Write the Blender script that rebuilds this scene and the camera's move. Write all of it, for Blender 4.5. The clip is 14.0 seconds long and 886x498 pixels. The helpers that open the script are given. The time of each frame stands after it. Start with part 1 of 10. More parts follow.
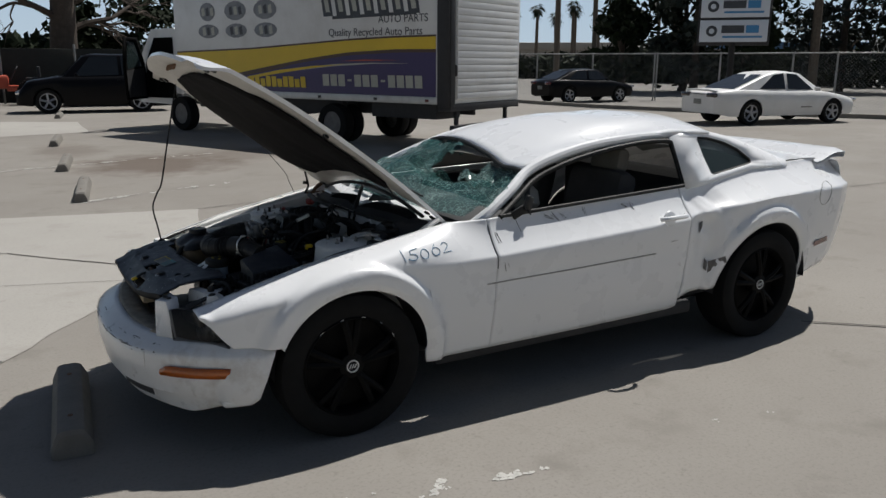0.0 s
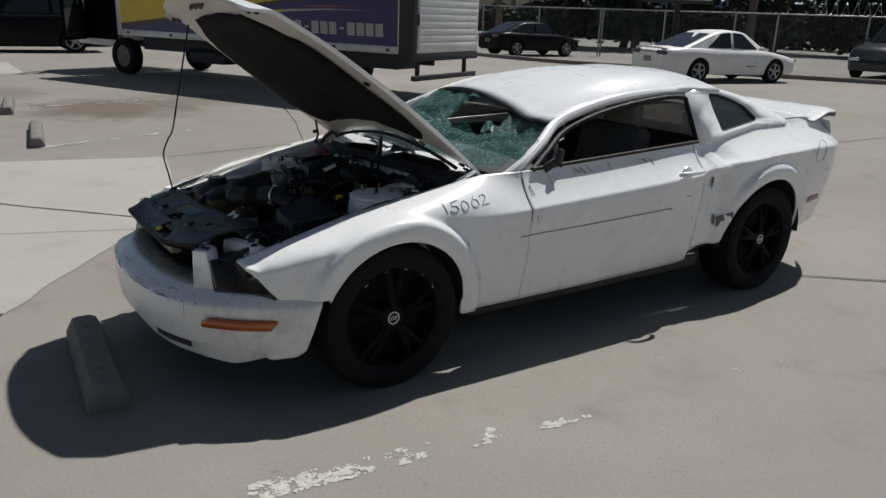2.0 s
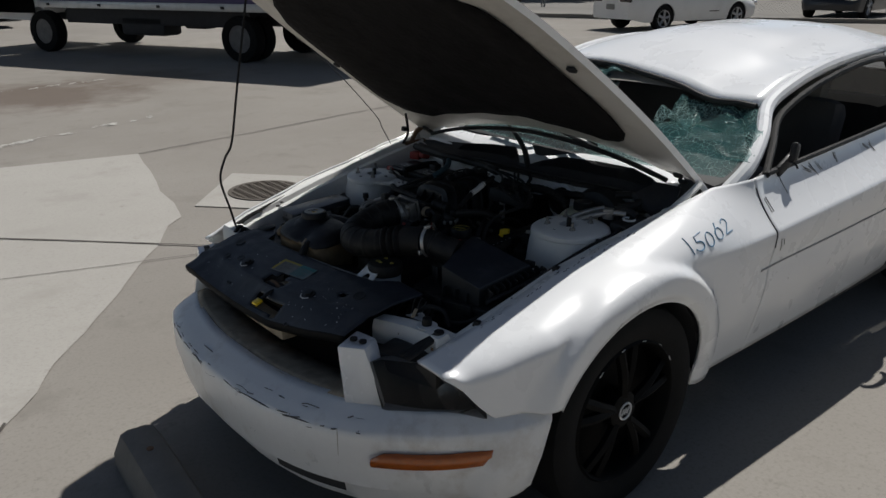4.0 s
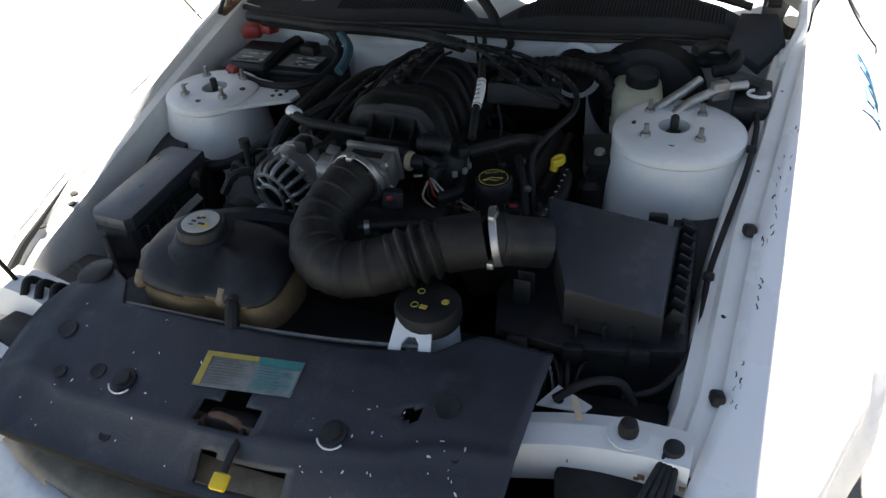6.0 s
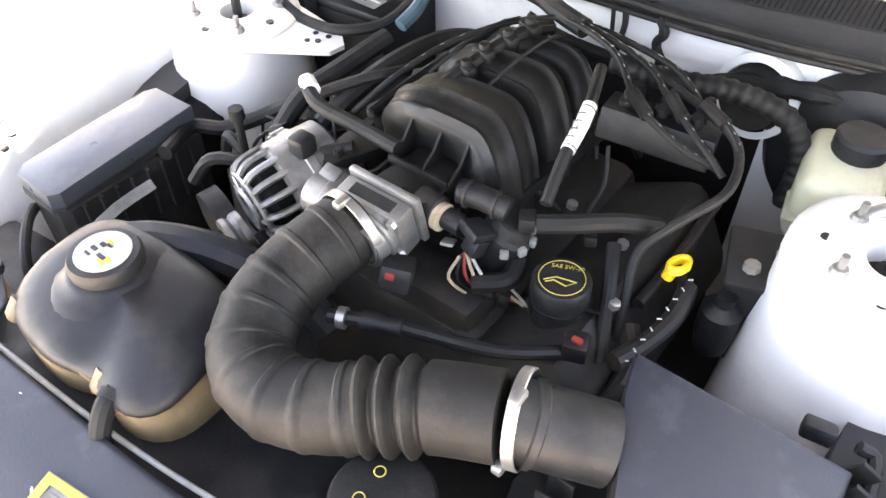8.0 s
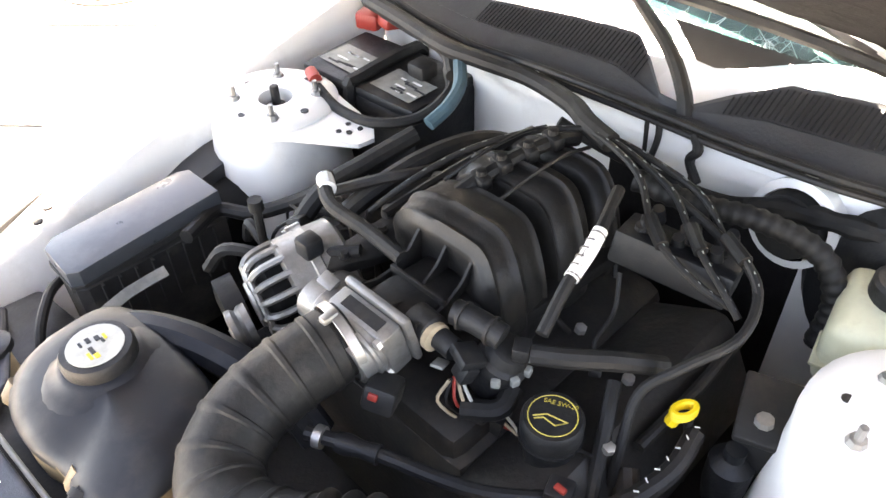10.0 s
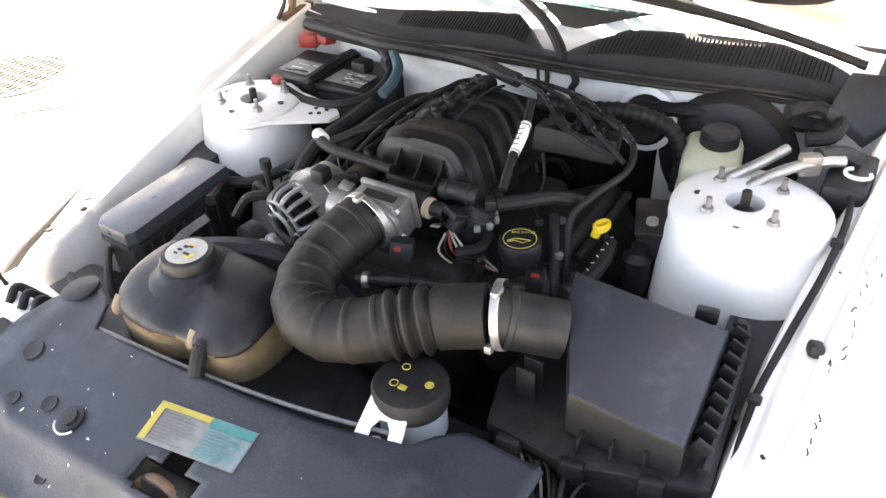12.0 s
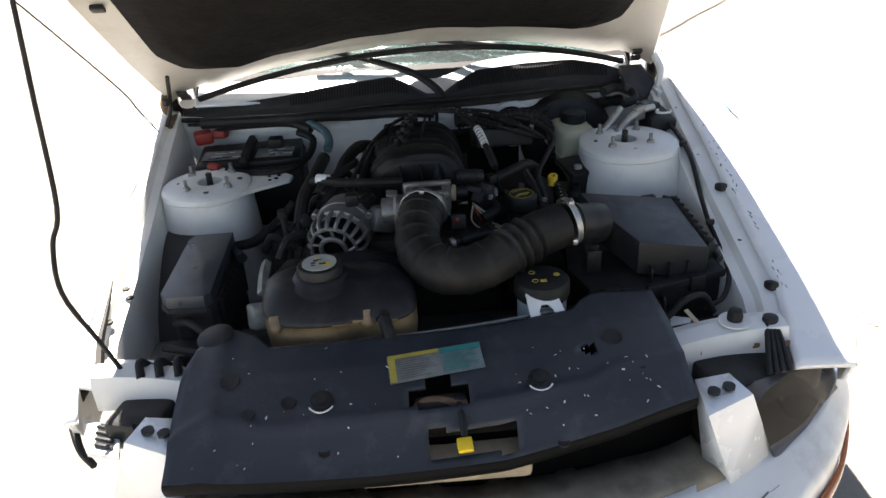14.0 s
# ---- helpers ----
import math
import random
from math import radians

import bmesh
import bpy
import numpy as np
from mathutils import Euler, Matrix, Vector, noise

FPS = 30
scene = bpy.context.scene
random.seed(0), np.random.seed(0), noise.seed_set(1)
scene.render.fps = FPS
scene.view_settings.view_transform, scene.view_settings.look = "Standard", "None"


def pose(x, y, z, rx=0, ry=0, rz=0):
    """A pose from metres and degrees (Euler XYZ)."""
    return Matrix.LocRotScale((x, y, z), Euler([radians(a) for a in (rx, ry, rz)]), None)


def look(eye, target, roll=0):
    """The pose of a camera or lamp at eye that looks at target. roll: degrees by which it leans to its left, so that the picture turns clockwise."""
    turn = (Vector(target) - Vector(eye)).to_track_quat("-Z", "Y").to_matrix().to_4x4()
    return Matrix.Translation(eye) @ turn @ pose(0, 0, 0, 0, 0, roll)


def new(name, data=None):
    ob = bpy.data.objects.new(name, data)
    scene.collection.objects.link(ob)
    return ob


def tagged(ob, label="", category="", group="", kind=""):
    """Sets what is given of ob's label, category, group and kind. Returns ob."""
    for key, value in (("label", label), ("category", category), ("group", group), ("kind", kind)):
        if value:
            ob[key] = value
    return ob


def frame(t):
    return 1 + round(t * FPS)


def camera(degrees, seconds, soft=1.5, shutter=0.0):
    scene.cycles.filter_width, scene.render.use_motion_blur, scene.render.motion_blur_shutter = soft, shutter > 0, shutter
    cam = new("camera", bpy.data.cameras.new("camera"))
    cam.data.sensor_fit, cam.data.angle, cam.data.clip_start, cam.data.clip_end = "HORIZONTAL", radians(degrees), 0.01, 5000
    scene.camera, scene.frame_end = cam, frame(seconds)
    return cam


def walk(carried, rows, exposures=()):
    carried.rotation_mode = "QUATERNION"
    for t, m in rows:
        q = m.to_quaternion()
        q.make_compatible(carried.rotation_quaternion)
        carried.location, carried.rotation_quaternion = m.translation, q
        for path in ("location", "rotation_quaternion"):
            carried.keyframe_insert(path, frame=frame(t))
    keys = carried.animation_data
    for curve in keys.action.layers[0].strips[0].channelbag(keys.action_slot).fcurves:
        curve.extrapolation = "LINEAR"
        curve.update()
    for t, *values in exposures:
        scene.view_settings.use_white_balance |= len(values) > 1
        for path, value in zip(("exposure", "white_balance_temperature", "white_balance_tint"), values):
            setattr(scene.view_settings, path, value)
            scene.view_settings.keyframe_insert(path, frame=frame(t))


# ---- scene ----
cam = camera(59.6, 14.0)
PATH = [
    (0, (-1.257, -3.912, 1.673), (-0.298, -2.222, 1.2), 0.2),
    (0.5, (-1.41, -3.806, 1.683), (-0.391, -2.153, 1.206), -0.1),
    (1, (-1.583, -3.778, 1.674), (-0.5, -2.181, 1.149), 0.4),
    (1.5, (-1.641, -3.751, 1.676), (-0.523, -2.186, 1.126), 1.4),
    (2, (-1.666, -3.648, 1.657), (-0.576, -2.077, 1.07), 2.1),
    (2.5, (-1.626, -3.342, 1.634), (-0.607, -1.712, 1.081), 1.2),
    (3, (-1.689, -2.98, 1.621), (-0.597, -1.399, 1.066), 0.5),
    (3.5, (-1.775, -2.561, 1.644), (-0.572, -1.083, 1.04), 0.5),
    (4, (-1.759, -2.099, 1.622), (-0.549, -0.662, 0.937), -0.2),
    (4.2, (-1.752, -1.937, 1.609), (-0.585, -0.524, 0.809), -1.4),
    (6.3, (-1.156, -0.58, 1.555), (0.313, 0.036, 0.346), -4.0),
    (6.5, (-1.073, -0.569, 1.535), (0.383, 0.102, 0.339), -1.3),
    (7, (-0.849, -0.554, 1.505), (0.435, 0.164, 0.15), 2.4),
    (7.5, (-0.8, -0.506, 1.479), (0.4, 0.116, 0.005), -0.9),
    (8, (-0.664, -0.494, 1.456), (0.436, 0.373, 0.027), -0.6),
    (8.5, (-0.517, -0.485, 1.464), (0.486, 0.522, 0.057), -0.9),
    (8.7, (-0.508, -0.49, 1.464), (0.485, 0.569, 0.089), -1.0),
    (10.8, (-0.626, -0.56, 1.527), (0.491, 0.487, 0.241), -3.5),
    (11, (-0.685, -0.578, 1.534), (0.479, 0.441, 0.266), -4.8),
    (11.5, (-0.829, -0.606, 1.531), (0.43, 0.233, 0.223), -4.2),
    (12, (-1.02, -0.7, 1.529), (0.312, 0.208, 0.344), -3.4),
    (12.5, (-1.276, -0.73, 1.558), (0.138, 0.106, 0.417), -0.2),
    (13, (-1.589, -0.566, 1.54), (-0.028, 0.057, 0.457), -4.2),
    (13.5, (-1.71, -0.314, 1.523), (0.01, 0.027, 0.561), -3.6),
    (14, (-1.758, 0.016, 1.517), (0.016, -0.041, 0.595), -3.2),
]
EXPOSURES = [(0, -0.20, 6350, 10), (3.0, -0.28, 6350, 10), (4.2, -0.36, 6350, 10), (6.3, 2.42, 6800, 10), (6.6, 2.84, 7300, 12), (7.0, 3.8, 8100, 18), (7.5, 4.74, 8200, 20), (8.7, 5.16, 8200, 20),
             (10.8, 4.6, 8200, 18), (11.5, 4.44, 8200, 18), (12.0, 4.25, 8100, 18), (12.5, 3.90, 8000, 18), (13.2, 2.98, 7800, 15), (14.0, 2.02, 7000, 12)]
walk(cam, [(t, look(eye, target, roll)) for t, eye, target, roll in PATH], EXPOSURES)

# ---- daylight ----
SUN = Vector((0.54, 0.19, 1.0)).normalized()
sky_world = bpy.data.worlds.new("sky_world")
scene.world = sky_world
sky_world.use_nodes = True
_wn = sky_world.node_tree
_sky = _wn.nodes.new("ShaderNodeTexSky")
_sky.sky_type = "NISHITA"
_sky.sun_disc = False
_sky.sun_elevation = math.asin(SUN.z)
_sky.sun_rotation = math.atan2(SUN.x, SUN.y)
_sky.air_density, _sky.dust_density = 1.0, 0.5
_pale = _wn.nodes.new("ShaderNodeHueSaturation")
_pale.inputs["Saturation"].default_value = 0.8
_wn.links.new(_sky.outputs[0], _pale.inputs["Color"])
_wn.links.new(_pale.outputs[0], _wn.nodes["Background"].inputs[0])
_wn.nodes["Background"].inputs[1].default_value = 0.043
sun_data = bpy.data.lights.new("sun", "SUN")
sun_data.energy, sun_data.angle, sun_data.color = 5.0, radians(0.53), (1.0, 0.96, 0.9)
sun = new("sun", sun_data)
sun.matrix_world = look(SUN * 40, (0, 0, 0))

# ---- mesh helpers ----
def link_mesh(name, bm, mat, sharp=35.0):
    me = bpy.data.meshes.new(name)
    bm.normal_update()
    bm.to_mesh(me)
    bm.free()
    for m in (mat if isinstance(mat, (list, tuple)) else [mat]):
        me.materials.append(m)
    me.polygons.foreach_set("use_smooth", [True] * len(me.polygons))
    me.set_sharp_from_angle(angle=radians(sharp))
    return new(name, me)


def part(name, bm, mat, parent, label="", sharp=35.0, kind=""):
    ob = link_mesh(name, bm, mat, sharp)
    ob.parent = parent
    if parent.type == "EMPTY":
        ob.matrix_parent_inverse = parent.matrix_basis.inverted()
    return tagged(ob, label, kind=kind)


def thing(name, at, label, category, group=""):
    ob = new(name)
    ob.empty_display_size = 0.2
    ob.location = at
    return tagged(ob, label, category, group)


def single(name, bm, mat, label, category, group="", kind="", sharp=35.0):
    return tagged(link_mesh(name, bm, mat, sharp), label, category, group, kind)


def box(bm, c, s, bevel=0.0, m=None, seg=2):
    """A box with its centre, its sizes and rounded edges, turned by m about its centre."""
    made = bmesh.ops.create_cube(bm, size=1.0)["verts"]
    bmesh.ops.scale(bm, vec=s, verts=made)
    if bevel:
        edges = list({e for v in made for e in v.link_edges})
        made = bmesh.ops.bevel(bm, geom=edges, offset=bevel, segments=seg, profile=0.5, affect="EDGES")["verts"]
    t = Matrix.Translation(c) @ (m.to_4x4() if m else Matrix())
    bmesh.ops.transform(bm, matrix=t, verts=made)
    return made


def rot(rx=0, ry=0, rz=0):
    return Euler([radians(a) for a in (rx, ry, rz)]).to_matrix()


def basis(axis):
    z = Vector(axis).normalized()
    x = z.orthogonal().normalized()
    if abs(z.z) < 0.99:
        x = Vector((0, 0, 1)).cross(z).normalized()
    return x, z.cross(x), z


def lathe(bm, c, axis, profile, seg=24, cap=True):
    """A turned body: profile of (radius, height along the axis) from c."""
    x, y, z = basis(axis)
    c = Vector(c)
    rings = []
    for r, h in profile:
        rings.append([bm.verts.new(c + z * h + (x * math.cos(a) + y * math.sin(a)) * r)
                      for a in (2 * math.pi * i / seg for i in range(seg))])
    for a, b in zip(rings, rings[1:]):
        for i in range(seg):
            bm.faces.new((a[i], a[(i + 1) % seg], b[(i + 1) % seg], b[i]))
    if cap:
        bm.faces.new(rings[0][::-1])
        bm.faces.new(rings[-1])
    return rings


def cyl(bm, p0, p1, r0, r1=None, seg=16):
    p0, p1 = Vector(p0), Vector(p1)
    lathe(bm, p0, p1 - p0, [(r0, 0), (r0 if r1 is None else r1, (p1 - p0).length)], seg)


def spline(pts, n=6):
    """Catmull-Rom through the points."""
    pts = [Vector(p) for p in pts]
    p = [2 * pts[0] - pts[1], *pts, 2 * pts[-1] - pts[-2]]
    out = []
    for i in range(1, len(p) - 2):
        for k in range(n):
            t = k / n
            out.append(0.5 * (2 * p[i] + (p[i + 1] - p[i - 1]) * t + (2 * p[i - 1] - 5 * p[i] + 4 * p[i + 1] - p[i + 2]) * t * t
                              + (3 * p[i] - p[i - 1] - 3 * p[i + 1] + p[i + 2]) * t ** 3))
    return out + [pts[-1]]


def tube(bm, pts, r, seg=10, n=6, smooth=True):
    """A tube along the points; r: a radius, or a function of the share of the length."""
    line = spline(pts, n) if smooth else [Vector(p) for p in pts]
    lens = [0.0]
    for a, b in zip(line, line[1:]):
        lens.append(lens[-1] + (b - a).length)
    up = Vector((0, 0, 1))
    d0 = (line[1] - line[0]).normalized()
    x = d0.cross(up if abs(d0.z) < 0.9 else Vector((1, 0, 0))).normalized()
    rings = []
    for i, p in enumerate(line):
        d = (line[min(i + 1, len(line) - 1)] - line[max(i - 1, 0)]).normalized()
        x = (x - d * x.dot(d)).normalized()
        y = d.cross(x)
        rr = r(lens[i] / lens[-1]) if callable(r) else r
        rings.append([bm.verts.new(p + (x * math.cos(a) + y * math.sin(a)) * rr) for a in (2 * math.pi * k / seg for k in range(seg))])
    for a, b in zip(rings, rings[1:]):
        for k in range(seg):
            bm.faces.new((a[k], a[(k + 1) % seg], b[(k + 1) % seg], b[k]))
    bm.faces.new(rings[0][::-1])
    bm.faces.new(rings[-1])


def grid(bm, f, us, vs, flip=False):
    """A sheet of f(u, v) over the lists us and vs."""
    rows = [[bm.verts.new(f(u, v)) for v in vs] for u in us]
    for a, b in zip(rows, rows[1:]):
        for i in range(len(vs) - 1):
            q = (a[i], a[i + 1], b[i + 1], b[i])
            bm.faces.new(q[::-1] if flip else q)
    return rows


def prism(bm, outline, lo, hi, bevel=0.0):
    """A flat body: outline of (x, y) or (x, y, z) points from lo to hi (heights, or shifts of z)."""
    z = lambda p: p[2] if len(p) > 2 else 0.0  # noqa: E731
    a = [bm.verts.new((p[0], p[1], z(p) + lo)) for p in outline]
    b = [bm.verts.new((p[0], p[1], z(p) + hi)) for p in outline]
    n = len(outline)
    faces = [bm.faces.new(a[::-1]), bm.faces.new(b)]
    faces += [bm.faces.new((a[i], a[(i + 1) % n], b[(i + 1) % n], b[i])) for i in range(n)]
    bmesh.ops.recalc_face_normals(bm, faces=faces)
    if bevel:
        top = [e for e in bm.edges if e.verts[0] in b and e.verts[1] in b]
        bmesh.ops.bevel(bm, geom=top, offset=bevel, segments=2, profile=0.5, affect="EDGES")


def lerp(table, x):
    return float(np.interp(x, [p[0] for p in table], [p[1] for p in table]))


def steps(a, b, n):
    return [a + (b - a) * i / n for i in range(n + 1)]


def sm(a, b, x):
    t = min(max((x - a) / (b - a), 0.0), 1.0)
    return t * t * (3 - 2 * t)


def solid(ob, t, offset=-1.0):
    m = ob.modifiers.new("thick", "SOLIDIFY")
    m.thickness, m.offset = t, offset
    return ob

# ---- materials ----
def material(name, color, rough=0.6, metal=0.0, vary=0.0, scale=8.0, bump=0.0, bump_scale=60.0, dirt=None, dirt_amount=0.0,
             dirt_scale=3.0, coat=0.0, spec=0.5, dirt_edge=(0.5, 0.72), rough_vary=0.0):
    """Colour with variation at two scales, dirt of its own shape and fine relief."""
    m = bpy.data.materials.new(name)
    m.use_nodes = True
    nt = m.node_tree
    b = nt.nodes["Principled BSDF"]
    b.inputs["Roughness"].default_value = rough
    b.inputs["Metallic"].default_value = metal
    b.inputs["Specular IOR Level"].default_value = spec
    b.inputs["Coat Weight"].default_value = coat
    b.inputs["Coat Roughness"].default_value = 0.08
    b.inputs["Base Color"].default_value = (*color, 1)
    co = nt.nodes.new("ShaderNodeTexCoord").outputs["Object"]
    out = None

    def tex(sc, detail=5.0, roughness=0.6):
        n = nt.nodes.new("ShaderNodeTexNoise")
        n.inputs["Scale"].default_value, n.inputs["Detail"].default_value, n.inputs["Roughness"].default_value = sc, detail, roughness
        nt.links.new(co, n.inputs["Vector"])
        return n.outputs["Fac"]

    def ramp(src, lo, hi, a, c):
        n = nt.nodes.new("ShaderNodeMapRange")
        n.inputs["From Min"].default_value, n.inputs["From Max"].default_value = lo, hi
        n.inputs["To Min"].default_value, n.inputs["To Max"].default_value = a, c
        nt.links.new(src, n.inputs["Value"])
        return n.outputs["Result"]

    def mix(fac, a, c):
        n = nt.nodes.new("ShaderNodeMix")
        n.data_type = "RGBA"
        nt.links.new(fac, n.inputs["Factor"])
        for sock, v in (("A", a), ("B", c)):
            s = [i for i in n.inputs if i.name == sock and i.type == "RGBA"][0]
            if isinstance(v, tuple):
                s.default_value = (*v, 1)
            else:
                nt.links.new(v, s)
        return [o for o in n.outputs if o.type == "RGBA"][0]

    if vary:
        lo = tuple(c * (1 - vary) for c in color)
        hi = tuple(min(c * (1 + vary), 1) for c in color)
        big = mix(ramp(tex(scale), 0.3, 0.7, 0, 1), lo, hi)
        out = mix(ramp(tex(scale * 9, 3.0), 0.35, 0.65, 0, 0.45), big, tuple(c * (1 - 0.5 * vary) for c in color))
    if dirt:
        out = mix(ramp(tex(dirt_scale, 8.0, 0.65), dirt_edge[0], dirt_edge[1], 0, dirt_amount), out or color, dirt)
    if out:
        nt.links.new(out, b.inputs["Base Color"])
    if rough_vary:
        nt.links.new(ramp(tex(scale * 2), 0.3, 0.7, max(rough - rough_vary, 0.02), min(rough + rough_vary, 1)), b.inputs["Roughness"])
    if bump:
        n = nt.nodes.new("ShaderNodeBump")
        n.inputs["Strength"].default_value, n.inputs["Distance"].default_value = 1.0, bump
        nt.links.new(tex(bump_scale, 4.0), n.inputs["Height"])
        nt.links.new(n.outputs["Normal"], b.inputs["Normal"])
    return m


def glass(name, color, rough, alpha_like, crack=0.0, crack_scale=60.0):
    """A thin pane: part clear, part glossy; crack: share of white fracture lines."""
    m = bpy.data.materials.new(name)
    m.use_nodes = True
    nt = m.node_tree
    b = nt.nodes["Principled BSDF"]
    b.inputs["Base Color"].default_value = (*color, 1)
    b.inputs["Roughness"].default_value = rough
    clear = nt.nodes.new("ShaderNodeBsdfTransparent")
    clear.inputs["Color"].default_value = (*[min(1, 0.55 + c) for c in color], 1)
    mixer = nt.nodes.new("ShaderNodeMixShader")
    mixer.inputs["Fac"].default_value = 1 - alpha_like
    nt.links.new(clear.outputs[0], mixer.inputs[1])
    nt.links.new(b.outputs[0], mixer.inputs[2])
    nt.links.new(mixer.outputs[0], nt.nodes["Material Output"].inputs["Surface"])
    if crack:
        co = nt.nodes.new("ShaderNodeTexCoord").outputs["Object"]
        facs = []
        for sc, width in ((crack_scale, 0.10), (crack_scale * 0.42, 0.03)):
            v = nt.nodes.new("ShaderNodeTexVoronoi")
            v.feature = "DISTANCE_TO_EDGE"
            v.inputs["Scale"].default_value = sc
            nt.links.new(co, v.inputs["Vector"])
            r = nt.nodes.new("ShaderNodeMapRange")
            r.inputs["From Max"].default_value = width
            r.inputs["To Min"].default_value, r.inputs["To Max"].default_value = 1, 0
            nt.links.new(v.outputs["Distance"], r.inputs["Value"])
            facs.append(r.outputs["Result"])
        patch = nt.nodes.new("ShaderNodeTexNoise")
        patch.inputs["Scale"].default_value = 6.0
        nt.links.new(co, patch.inputs["Vector"])
        pr = nt.nodes.new("ShaderNodeMapRange")
        pr.inputs["From Min"].default_value, pr.inputs["From Max"].default_value = 0.46, 0.66
        nt.links.new(patch.outputs["Fac"], pr.inputs["Value"])
        mul = nt.nodes.new("ShaderNodeMath")
        mul.operation = "MULTIPLY"
        nt.links.new(facs[0], mul.inputs[0])
        nt.links.new(pr.outputs["Result"], mul.inputs[1])
        top = nt.nodes.new("ShaderNodeMath")
        top.operation = "MAXIMUM"
        nt.links.new(mul.outputs[0], top.inputs[0])
        nt.links.new(facs[1], top.inputs[1])
        amt = nt.nodes.new("ShaderNodeMapRange")
        amt.inputs["To Min"].default_value, amt.inputs["To Max"].default_value = 1 - alpha_like, min(1.0, 1 - alpha_like + crack)
        nt.links.new(top.outputs[0], amt.inputs["Value"])
        nt.links.new(amt.outputs["Result"], mixer.inputs["Fac"])
        bp = nt.nodes.new("ShaderNodeBump")
        bp.inputs["Distance"].default_value = 0.004
        nt.links.new(top.outputs[0], bp.inputs["Height"])
        nt.links.new(bp.outputs[0], b.inputs["Normal"])
        tint = nt.nodes.new("ShaderNodeMix")
        tint.data_type = "RGBA"
        cols = [i for i in tint.inputs if i.type == "RGBA"]
        cols[0].default_value, cols[1].default_value = (*color, 1), (0.62, 0.78, 0.75, 1)
        nt.links.new(top.outputs[0], tint.inputs["Factor"])
        nt.links.new([o for o in tint.outputs if o.type == "RGBA"][0], b.inputs["Base Color"])
    return m


